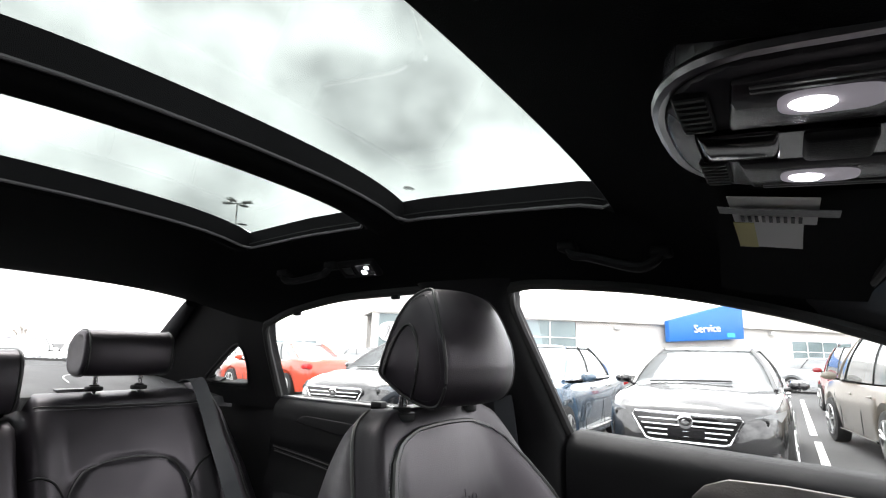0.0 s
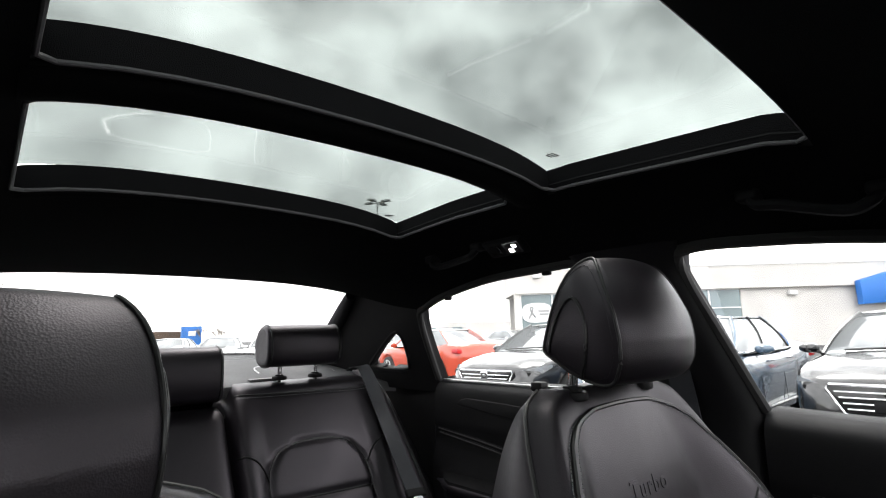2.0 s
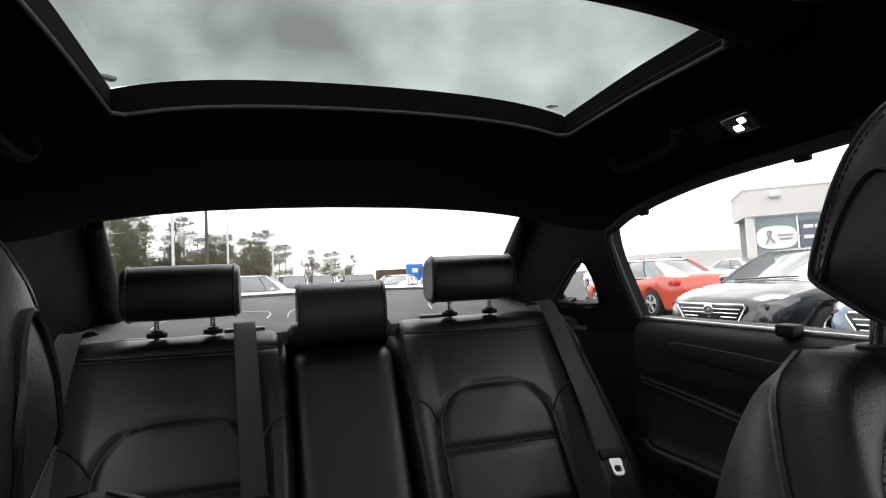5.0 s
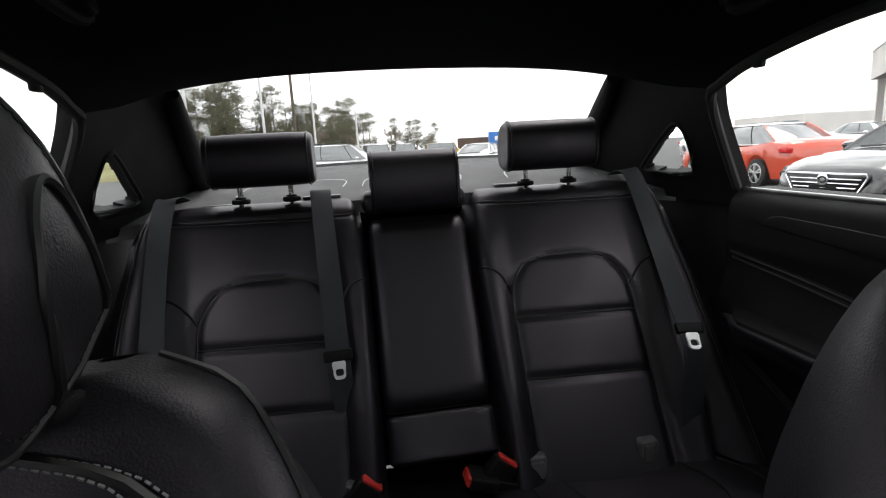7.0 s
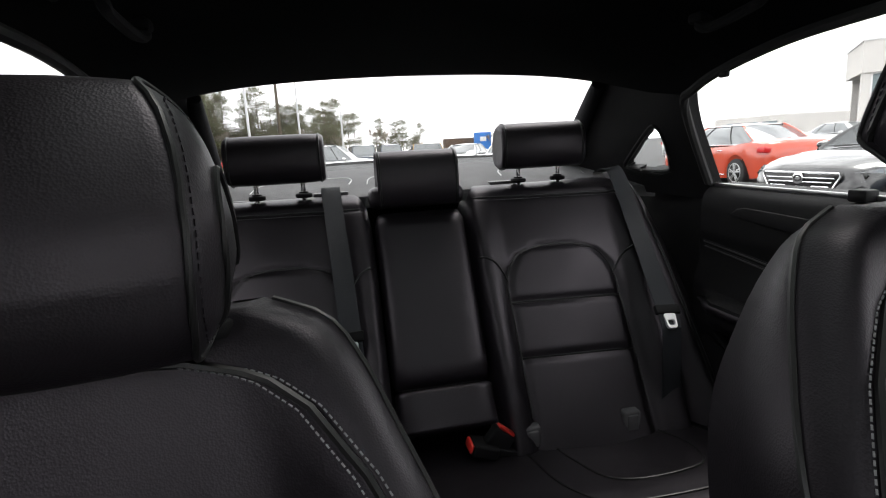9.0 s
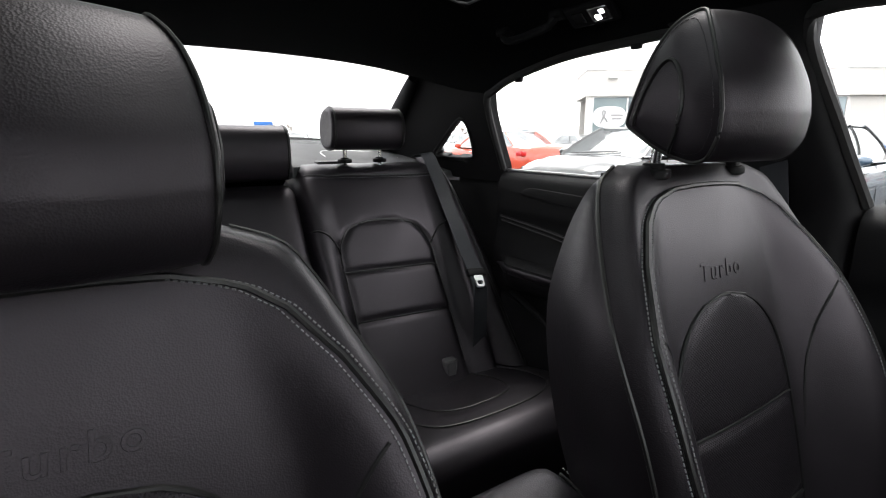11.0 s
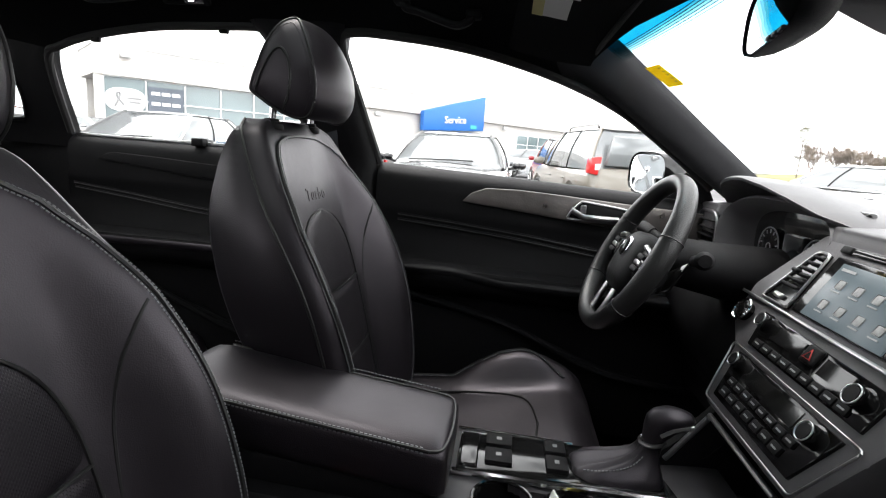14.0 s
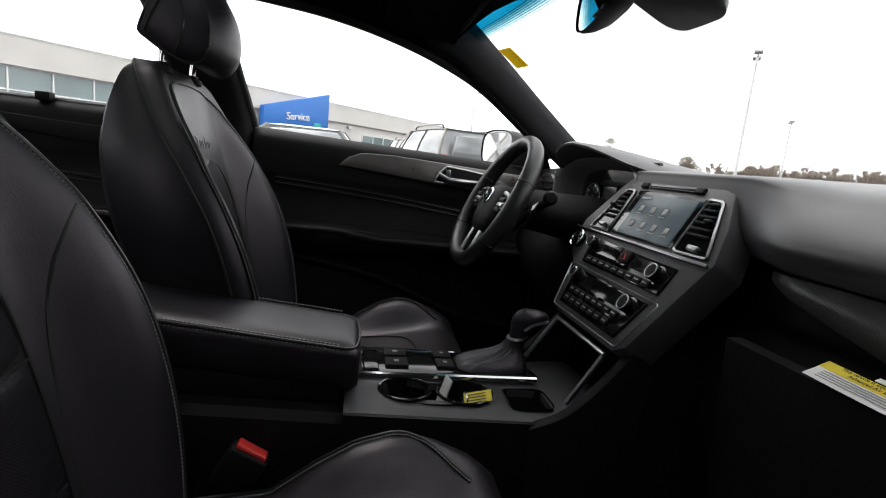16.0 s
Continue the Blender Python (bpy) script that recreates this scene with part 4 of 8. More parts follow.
    for s in (-1, 1):
        part("side_shield", prism([(-0.16, 0.30), (-0.16, 0.42), (-0.08, 0.46), (0.25, 0.40), (0.33, 0.32), (0.30, 0.28)], 0, s * 0.245, s * 0.262, 0.006), PLASTIC, seat, "black plastic seat side trim")
    seat.matrix_basis = at
    return seat


front_seat(-0.314, 0.0, 0.0, 0.0, "black leather driver's seat with embossed lettering and raised headrest", "black leather seat cushion with side bolsters")
front_seat(0.378, -0.060, 0.042, 0.020, "black leather passenger seat with embossed lettering and lowered headrest", "black leather seat cushion with side bolsters")


def belt_buckle(x, y, z, m=None):
    b = thing("belt_buckle", "black seat belt buckle with a red release button beside the seat", "belt buckle", "seat belt buckles")
    part("body", box((-0.014, -0.028, -0.06), (0.014, 0.028, 0.0), 0.006), PLASTIC, b)
    part("button", box((-0.010, -0.022, -0.003), (0.010, 0.022, 0.006), 0.003), RED, b, "red button")
    part("stalk", box((-0.009, -0.012, -0.16), (0.009, 0.012, -0.055), 0.003), PLASTIC, b)
    b.matrix_basis = Matrix.Translation((x, y, z)) @ (m or Matrix.Identity(4))
    return b


belt_buckle(0.128, 0.012, 0.53, pose(0, 0, 0, -30, 0, 0))
belt_buckle(-0.095, 0.005, 0.50, pose(0, 0, 0, -30, 0, 0))

# ---- rear seat ----
def rear_y(z):
    return -0.673 - 0.577 * z


RN = Vector((0, 0.866, 0.5))


def rear_back(x0, x1, s, label):
    """One outboard backrest: x0 inboard edge, x1 outboard edge, s the side."""
    b = thing("rear_passenger_seat", label, "rear seat back", "rear seat backs")
    c, hw = (x0 + x1) / 2, (x1 - x0) / 2

    def face(u, z, lift=0.0):
        a = abs(u)
        w = hw * bend([0.42, 0.8, 0.95, 1.02, 1.04], z, [1.0, 1.0, 0.99, 0.95, 0.90])
        k = min(1, max(0, (a - 0.62) / 0.25))
        o = 0.028 * k * k * (3 - 2 * k) * bend([0.42, 0.6, 0.9, 1.0], z, [0.5, 1.0, 0.6, 0.0])
        if a > 0.9:
            o -= 0.05 * ((a - 0.9) / 0.1) ** 2
        ub = bend([0.42, 0.74, 0.78, 0.81, 0.845, 0.856, 0.861], z, [0.63, 0.63, 0.62, 0.58, 0.45, 0.30, 0.18])
        ai = abs(u + s * 0.06)
        o -= max(0.007 * math.exp(-((ai - ub) * hw / 0.009) ** 2) / (1 + math.exp((z - 0.866) / 0.002)), 0.006 * math.exp(-((z - 0.861) / 0.008) ** 2) / (1 + math.exp((ai - 0.26) / 0.03)))
        if ai < 0.65:
            o -= min(1.0, (0.65 - ai) / 0.04) * sum(0.007 * math.exp(-((z - q - 0.006 * u) / 0.009) ** 2) for q in (0.735, 0.615))
        o -= 0.003 * math.exp(-((z - 0.985 - 0.004 * u) / 0.008) ** 2)
        if z > 0.99:
            o -= 0.05 * ((z - 0.99) / 0.05) ** 2
        return Vector((c + u * w, rear_y(z), z)) + RN * (o + lift)
    rings = []
    for z in list(np.linspace(0.42, 0.99, 130)) + [1.0, 1.01, 1.02, 1.03, 1.038]:
        f = [face(u, z) for u in np.linspace(-1, 1, 81)]
        e0, e1 = f[-1], f[0]
        rings.append(f + [e0 - RN * 0.05, e0 - RN * 0.10, e1 - RN * 0.10, e1 - RN * 0.05])
    m = part("backrest", loft(rings), LEATHER, b, "black leather backrest", 70)
    f = lambda u, z: face(u, z, 0.001)
    part("seam", tube([f(u, 0.985 + 0.004 * u) for u in np.linspace(-0.93, 0.93, 30)], 0.0024, 6), PIPING, m)
    part("stitching", dashes([f(u, 0.977 + 0.004 * u) + RN * 0.001 for u in np.linspace(-0.93, 0.93, 30)], 0.0055, 0.0006), THREAD, m, "grey thread stitching")
    arch = [f(p.x - s * 0.06, p.z) for p in smooth_line([(-0.63, 0, 0.50), (-0.63, 0, 0.74), (-0.62, 0, 0.78), (-0.58, 0, 0.81), (-0.45, 0, 0.845), (-0.18, 0, 0.861), (0.18, 0, 0.861), (0.45, 0, 0.845), (0.58, 0, 0.81), (0.62, 0, 0.78), (0.63, 0, 0.74), (0.63, 0, 0.50)], 160)]
    part("seam", tube(arch, 0.0022, 6), PIPING, m)
    for sg in (-1, 1):
        part("seam", tube([f(p.x, p.z) for p in smooth_line([(sg * 0.62 - s * 0.06, 0, 0.785), (sg * 0.76 - s * 0.03, 0, 0.825), (sg * 0.97, 0, 0.845)], 24)], 0.0028, 6), PIPING, m)
    for z in (0.735, 0.615):
        part("seam", tube([f(u - s * 0.06, z + 0.006 * u) for u in np.linspace(-0.63, 0.63, 24)], 0.0024, 6), PIPING, m)
    # leather bolster between the backrest and the door
    def flank(u, v, lift=0.0):
        z = 0.45 + 0.585 * v
        xo = bend([0.45, 0.60, 0.80, 0.95, 1.035], z, [0.672, 0.670, 0.656, 0.626, 0.592])
        x = 0.572 + (xo - 0.572) * u
        y = rear_y(z) - 0.012 + 0.045 * math.sin(math.pi * min(1.0, u * 0.86 + 0.08)) * (1 - 0.55 * v) + 0.07 * (1 - v) ** 2 * u - 0.05 * max(0.0, (v - 0.9) / 0.1) ** 2
        return Vector((s * x, y + lift, z))
    part("side_bolster", sheet(flank, 16, 40, (0, -0.05, 0)), SIDE_LEATHER, b, "smooth leather side bolster beside the door", 70)
    part("seam", tube([flank(0.62, v, 0.001) for v in np.linspace(0.02, 0.93, 40)], 0.0022, 6), PIPING, b)
    part("stitching", dashes([flank(0.70, v, 0.0015) for v in np.linspace(0.02, 0.93, 40)], 0.0060, 0.0005), THREAD, b, "grey thread stitching")
    # headrest on two posts
    h = part("headrest", rear_head(c - s * 0.012, 0.116, 1.056, 0.118), LEATHER, b, "black leather headrest", 60)
    for k in (-1, 1):
        x = c - s * 0.012 + k * 0.057
        part("post", tube([(x, -1.285, 1.01), (x, -1.285, 1.075)], 0.0062, 10), CHROME, h, "chrome post")
        part("post_collar", join(cyl((x, -1.285, 1.024), 0.021, 0.012, bev=0.004), cyl((x, -1.285, 1.031), 0.012, 0.006, bev=0.002)), PLASTIC, h, "black plastic collar")
        part("welt", tube(head_ring(c - s * 0.012 + k * 0.106, 1.056, 0.118, 1.0), 0.0026, 6, wrap=True), PIPING, h)
    return b


def head_ring(x, z0, hgt, sc):
    prof = smooth_line([(0, -1.275, 0.0), (0, -1.240, 0.006), (0, -1.226, 0.03), (0, -1.224, 0.07), (0, -1.232, 0.10), (0, -1.250, 0.116), (0, -1.278, 0.118), (0, -1.305, 0.105), (0, -1.325, 0.07), (0, -1.322, 0.03), (0, -1.305, 0.005), (0, -1.275, 0.0)], 45)[:-1]
    cy, cz = -1.275, 0.06
    return [Vector((x, cy + (p.y - cy) * sc, z0 + (cz + (p.z - cz) * sc) * hgt / 0.118)) for p in prof]


def rear_head(cx, hw, z0, hgt):
    return loft([head_ring(cx + k * hw, z0, hgt, sc) for k, sc in ((-1, 0.74), (-1.01, 0.88), (-0.97, 0.96), (-0.9, 0.99), (-0.6, 1.01), (0, 1.015), (0.6, 1.01), (0.9, 0.99), (0.97, 0.96), (1.01, 0.88), (1, 0.74))])


rear_back(-0.588, -0.122, -1, "black leather rear backrest with arched stitching and an adjustable headrest")
rear_back(0.122, 0.588, 1, "black leather rear backrest with arched stitching and an adjustable headrest")
mid = thing("rear_centre_seat", "narrow black leather fold-down centre backrest with a fixed headrest", "rear seat back", "rear seat backs")
def mid_face(z0, z1, hw, off, top):
    rings = []
    for k in range(19):
        z = z0 + (z1 - z0) * k / 18
        e = min(1, (1 - abs(2 * k / 18 - 1)) / 0.12)
        ring = []
        for t in np.linspace(0, 2 * math.pi, 40, endpoint=False):
            cx, sx = math.cos(t), math.sin(t)
            px = math.copysign(abs(cx) ** 0.35, cx) * hw * (0.94 + 0.06 * e)
            py = math.copysign(abs(sx) ** 0.5, sx) * 0.05 * (0.6 + 0.4 * e)
            ring.append(Vector((px, rear_y(z), z)) + RN * (off + py))
        rings.append(ring)
    return loft(rings)
part("fold_down_panel", mid_face(0.59, 0.972, 0.116, -0.043, 0.0), LEATHER, mid, "flat leather-covered armrest panel", 60)
part("pull_roll", mid_face(0.50, 0.585, 0.114, -0.03, 0.0), LEATHER, mid, "padded roll at the foot", 60)
hm = part("headrest", loft([head_mid for head_mid in [[Vector((x * k, -1.262 + (p.y + 1.275) * 1.1 * sc, 0.978 + 0.142 * (p.z - 1.052) / 0.118)) for p in head_ring(1.0, 1.052, 0.118, 1.0)] for x, k, sc in ((-1, 0.100, 0.8), (-1, 0.103, 0.92), (-1, 0.098, 0.99), (-1, 0.09, 1.0), (-1, 0.05, 1.02), (0, 1, 1.03), (1, 0.05, 1.02), (1, 0.09, 1.0), (1, 0.098, 0.99), (1, 0.103, 0.92), (1, 0.100, 0.8))]]), LEATHER, mid, "black leather centre headrest", 60)
for k in (-1, 1):
    part("welt", tube([Vector((k * 0.096, -1.262 + (p.y + 1.275) * 1.1, 0.978 + 0.142 * (p.z - 1.052) / 0.118)) for p in head_ring(1.0, 1.052, 0.118, 1.0)], 0.0028, 6, wrap=True), PIPING, hm)
part("headrest_base", box((-0.125, -1.33, 0.975), (0.125, -1.25, 1.03), 0.02), LEATHER, mid, "leather-covered pad behind")

cushion = thing("rear_bench", "black leather rear bench cushion with arched seams", "rear seat cushion")
def bench(u, y, lift=0.0):
    x = u * bend([-1.05, -0.85, -0.72, -0.64, -0.585], y, [0.61, 0.675, 0.685, 0.665, 0.63])
    z = 0.425 + 0.055 * min(1, max(0, (y + 1.02) / 0.3)) - 0.05 * max(0, (y + 0.64) / 0.06) ** 2
    for cx in (-0.36, 0.36):
        d = (x - cx) / 0.2
        z -= 0.015 * math.exp(-d * d * 2) * (1 - max(0, (y + 0.78) / 0.14))
    z -= 0.06 * max(0, (abs(u) - 0.93) / 0.07) ** 2
    return Vector((x, y, z + lift))
rings = []
for y in list(np.linspace(-1.08, -0.66, 24)) + [-0.64, -0.62, -0.60, -0.59, -0.583]:
    t = [bench(u, y) for u in np.linspace(-1, 1, 61)]
    rings.append(t + [Vector((t[-1].x, y, 0.36)), Vector((t[-1].x, y, 0.24)), Vector((t[0].x, y, 0.24)), Vector((t[0].x, y, 0.36))])
cb = part("bench", loft(rings), LEATHER, cushion, "", 70)
for cx in (-0.36, 0.36):
    for dx, y0 in ((0.20, -0.67), (0.125, -0.74)):
        ln = smooth_line([Vector((cx / 0.64 + k * dx / 0.64, y, 0)) for k, y in ((-1, -1.0), (-1, y0 - 0.12), (-0.75, y0 - 0.02), (0, y0), (0.75, y0 - 0.02), (1, y0 - 0.12), (1, -1.0))], 60)
        part("seam", tube([bench(p.x, p.y, 0.001) for p in ln], 0.0026, 6), PIPING, cb)
for cx in (-0.430, -0.182, 0.182, 0.430):
    part("anchor_flap", join(box((cx - 0.022, -0.965, 0.43), (cx + 0.022, -0.935, 0.492), 0.008), box((cx - 0.014, -0.94, 0.445), (cx + 0.014, -0.931, 0.484), 0.003)), GREY_PLASTIC, cushion, "black plastic child-seat anchor flap")
belt_buckle(-0.036, -0.930, 0.478, pose(0, 0, 0, 0, 70, 0))
belt_buckle(-0.118, -0.935, 0.497, pose(0, 0, 0, -40, 0, 90))
belt_buckle(0.153, -0.935, 0.492, pose(0, 0, 0, -40, 0, 90))


# ---- belts ----
def belt(name_label, pts, width, tongue_at=None, n=40, across=Vector((1, 0, 0))):
    b = thing("seat_belt", name_label, "seat belt", "seat belts")
    ln = smooth_line(pts, n)
    rings = []
    for i, p in enumerate(ln):
        t = (ln[min(i + 1, n - 1)] - ln[max(i - 1, 0)]).normalized()
        sd = (across - t * across.dot(t)).normalized()
        nn = sd.cross(t) * 0.0009
        rings.append([p + sd * width / 2 + nn, p - sd * width / 2 + nn, p - sd * width / 2 - nn, p + sd * width / 2 - nn])
    part("webbing", loft(rings), WEBBING, b, "grey woven webbing", 50)
    if tongue_at is not None:
        i = int(tongue_at * (n - 1))
        p, t = ln[i], (ln[i + 1] - ln[i]).normalized()
        sd = (across - t * across.dot(t)).normalized()
        m = Matrix.Translation(p) @ Matrix((sd, -t, sd.cross(-t))).transposed().to_4x4()
        part("tongue_grip", box((-width * 0.62, -0.012, -0.006), (width * 0.62, 0.012, 0.008), 0.004, m=m), PLASTIC, b, "black plastic belt grip")
        turn = np.linspace(0, 2 * math.pi, 28, endpoint=False)
        rim_ = [(math.copysign(abs(math.cos(q)) ** 0.55, math.cos(q)), math.copysign(abs(math.sin(q)) ** 0.55, math.sin(q))) for q in turn]
        blade = loft([[Vector((0.0125 * u * (1 + 0.28 * max(0.0, w)), -0.029 + 0.019 * w, 0.004)), Vector((0.008 * u, -0.034 + 0.007 * w, 0.004)), Vector((0.008 * u, -0.034 + 0.007 * w, -0.004)), Vector((0.0125 * u * (1 + 0.28 * max(0.0, w)), -0.029 + 0.019 * w, -0.004))] for u, w in rim_], wrap=True)
        blade.transform(m)
        part("tongue", blade, TONGUE_STEEL, b, "bright steel tongue")
    return b


for s in (-1, 1):
    belt("dark grey rear seat belt hanging down the backrest side", [(s * 0.535, -1.30, 1.03), (s * 0.545, -1.262, 1.042), (s * 0.555, -1.235, 1.02), (s * 0.558, -1.15, 0.90), (s * 0.54, -1.02, 0.77), (s * 0.527, -0.945, 0.70), (s * 0.53, -0.94, 0.62), (s * 0.545, -0.96, 0.48)], 0.047, 0.68, across=Vector((1, 0.0, -0.1)))
belt("dark grey centre seat belt hanging in front of the backrest", [(0.222, -1.33, 1.012), (0.220, -1.30, 1.035), (0.218, -1.262, 1.030), (0.213, -1.20, 0.945), (0.206, -1.12, 0.84), (0.200, -1.045, 0.72), (0.196, -1.03, 0.64), (0.175, -1.02, 0.48)], 0.047, 0.72)
belt("dark grey driver's seat belt hanging from the centre pillar", [(-0.585, -0.275, 1.16), (-0.612, -0.268, 1.08), (-0.64, -0.262, 0.95), (-0.645, -0.255, 0.80), (-0.648, -0.25, 0.45)], 0.047, 0.55, across=Vector((0.1, 1, 0)))

# ---- dashboard ----
dash = thing("dashboard", "dark soft-skinned dashboard with grey centre stack and instrument hood", "dashboard")


def binnacle(x):
    """One inside the opening of the instruments, nought outside, with soft flanks."""
    k = min(1, max(0, (0.205 - abs(x + 0.372)) / 0.03))
    return k * k * (3 - 2 * k)


def dash_profile(x, cave=False):
    """Outline of the dashboard at x: y and z, from the windshield foot over the top and down the padded face."""
    k = min(1, max(0, (x - 0.13) / 0.16))          # passenger side
    k = k * k * (3 - 2 * k)
    e = max(0, (abs(x) - 0.45) / 0.25)
    top = 0.970 - 0.012 * e
    lip = 0.662 - 0.050 * k + (0.085 * binnacle(x) if cave else 0.0)
    return [(1.08 - 0.18 * e, 0.945), (0.98 - 0.14 * e, top - 0.006), (0.90, top), (0.82, top + 0.001), (lip + 0.026 + 0.075 * k, top - 0.004 - 0.010 * k), (lip + 0.008 + 0.046 * k, top - 0.016 - 0.020 * k), (lip + 0.002 + 0.018 * k, top - 0.046 - 0.014 * k), (lip + 0.002, 0.892 - 0.008 * k), (lip + 0.012, 0.868), (lip + 0.030, 0.852), (lip + 0.060, 0.846)]


def dash_lower(x):
    """The face below the pad, coloured dark for the shade there, down to the foot well."""
    y, z = dash_profile(x)[-1]
    return [(y, z), (y - 0.012, z - 0.030), (y - 0.010, 0.785), (y + 0.004, 0.765), (0.66, 0.70), (0.68, 0.55), (0.80, 0.44), (1.0, 0.42)]


XS = np.linspace(-0.70, 0.70, 71)
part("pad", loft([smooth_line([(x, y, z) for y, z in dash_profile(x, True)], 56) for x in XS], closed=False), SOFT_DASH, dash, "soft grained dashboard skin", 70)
# shade under the pad is put into this near-black material
part("shaded_lower_face", loft([smooth_line([(x, y, z) for y, z in dash_lower(x)], 40) for x in XS], closed=False), PLASTIC, dash, "lower dashboard face, blackened in place of shade", 70)
# inlay along the passenger side
def inlay(u, v):
    x = 0.215 + 0.475 * u
    y, z = dash_profile(x)[-1]
    drop = 0.072 * min(1.0, 0.12 + 1.5 * u) * v
    return Vector((x, y - 0.016 - 0.016 * math.sin(math.pi * v) * min(1.0, u * 3), z - 0.004 - drop))
part("inlay", sheet(inlay, 24, 6, 0.006), TECH, dash, "woven metal-look inlay strip")
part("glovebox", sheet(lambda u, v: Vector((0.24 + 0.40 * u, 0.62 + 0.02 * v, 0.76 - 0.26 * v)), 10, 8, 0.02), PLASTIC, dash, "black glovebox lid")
HX = [-0.615, -0.585, -0.555, -0.52, -0.47, -0.42, -0.34, -0.26, -0.185, -0.13]


def hood_ring(x):
    """Section of the instrument hood at x: brim, crown running back into the dash top, hollow underside."""
    zt = bend(HX, x, [0.955, 0.985, 1.006, 1.016, 1.022, 1.024, 1.015, 0.999, 0.980, 0.966])
    yf = bend(HX, x, [0.705, 0.672, 0.652, 0.643, 0.638, 0.637, 0.640, 0.647, 0.660, 0.690])
    back = [(f, zt + (0.962 - zt) * f ** 1.6) for f in (0.2, 0.4, 0.6, 0.8, 1.0)]
    pts = [(yf, zt - 0.009), (yf - 0.002, zt - 0.004), (yf + 0.004, zt)]
    pts += [(yf + 0.01 + (0.93 - yf) * f, z + 0.004 * math.sin(math.pi * f)) for f, z in back]
    pts += [(0.935, 0.945), (0.80, min(zt - 0.03, 0.95)), (0.735, zt - 0.028), (yf + 0.02, zt - 0.013)]
    return [Vector((x, y, z)) for y, z in pts]


part("instrument_hood", loft([hood_ring(x) for x in np.linspace(-0.614, -0.131, 49)]), SOFT_DASH, dash, "arched instrument hood", 40)
cl_ = part("instrument_panel", box((-0.525, 0.722, 0.845), (-0.175, 0.735, 0.985), 0.004), GLOSS, dash, "dark instrument panel behind the wheel")
for gx in (-0.430, -0.268):
    r, gz = 0.039, 0.889
    gm = part("gauge", cyl((gx, 0.718, gz), r, 0.008, 1, 36, 0.002), GLOSS, cl_, "round dark gauge")
    part("gauge_ring", tube([(gx + r * math.cos(a), 0.713, gz + r * math.sin(a)) for a in np.linspace(0, 2 * math.pi, 36, endpoint=False)], 0.0014, 6, wrap=True), SATIN, gm)
    for a in np.linspace(-0.7, 3.84, 11):
        part("gauge_mark", box((-0.0012, -0.001, -0.0035), (0.0012, 0.001, 0.0035), m=Matrix.Translation((gx + 0.8 * r * math.cos(a), 0.7135, gz + 0.8 * r * math.sin(a))) @ pose(0, 0, 0, 0, -math.degrees(a) + 90, 0)), GREY_PAPER, gm)
    part("hub", tube([(gx + 0.008 * math.cos(a), 0.713, gz + 0.008 * math.sin(a)) for a in np.linspace(0, 2 * math.pi, 20, endpoint=False)], 0.0012, 6, wrap=True), GREY_PAPER, gm)
part("cluster_screen", box((-0.382, 0.715, 0.862), (-0.316, 0.722, 0.925), 0.002), SCREEN, cl_, "small grey information screen")


def surround(y, w, h, zc):
    return [Vector((-0.350 + w * math.copysign(abs(math.cos(a)) ** 0.62, math.cos(a)), y + 0.020 * max(0.0, math.sin(a)), zc + h * math.copysign(abs(math.sin(a)) ** 0.7, math.sin(a)))) for a in np.linspace(0, 2 * math.pi, 60, endpoint=False)]


part("cluster_surround", loft([surround(0.724, 0.158, 0.058, 0.897), surround(0.690, 0.178, 0.066, 0.902), surround(0.662, 0.196, 0.076, 0.905), surround(0.657, 0.203, 0.080, 0.905), surround(0.666, 0.210, 0.085, 0.905), surround(0.72, 0.215, 0.087, 0.905)], caps=False), GREY_PLASTIC, dash, "grey funnel round the instruments", 50)
part("column_shroud", loft([[Vector((-0.355 + r * math.cos(a), y, z + 0.75 * r * math.sin(a))) for a in np.linspace(0, 2 * math.pi, 20, endpoint=False)] for y, z, r in ((0.49, 0.86, 0.045), (0.52, 0.855, 0.062), (0.60, 0.845, 0.07), (0.70, 0.84, 0.075))]), PLASTIC, dash, "black steering column shroud", 60)
part("knee_panel", sheet(lambda u, v: Vector((-0.69 + 0.48 * u, 0.70 - 0.08 * math.sin(math.pi * min(1, v * 1.3)), 0.86 - 0.36 * v)), 12, 12, 0.02), PLASTIC, dash, "black panel under the wheel")

# centre stack, built flat and leaned back
stack_at = Matrix.Translation((-0.012, 0.613, 0.850)) @ pose(0, 0, 0, -30, 0, 0) @ Matrix.Scale(0.94, 4)
stack = part("centre_fascia", bmesh.new(), GREY_PLASTIC, dash, "grey centre stack with the screen and controls")
bm = prism([(-0.245, 0.004), (-0.175, 0.122), (0.125, 0.120), (0.150, 0.108), (0.185, 0.050), (0.208, -0.010), (0.178, -0.11), (0.155, -0.185), (0.13, -0.20), (-0.115, -0.20), (-0.135, -0.185), (-0.16, -0.105), (-0.215, -0.072), (-0.236, -0.035)], 1, 0.0, 0.06, 0.006)
bm.transform(stack_at)
stack.data = finish(bm, "centre_fascia", GREY_PLASTIC)


def sp(name, bm, material, parent=None, label=""):
    bm.transform(stack_at)
    return part(name, bm, material, parent or stack, label)


def rect_ring(pts, r, y=-0.004):
    return tube(smooth_loop(pts, y), r, 6, wrap=True)


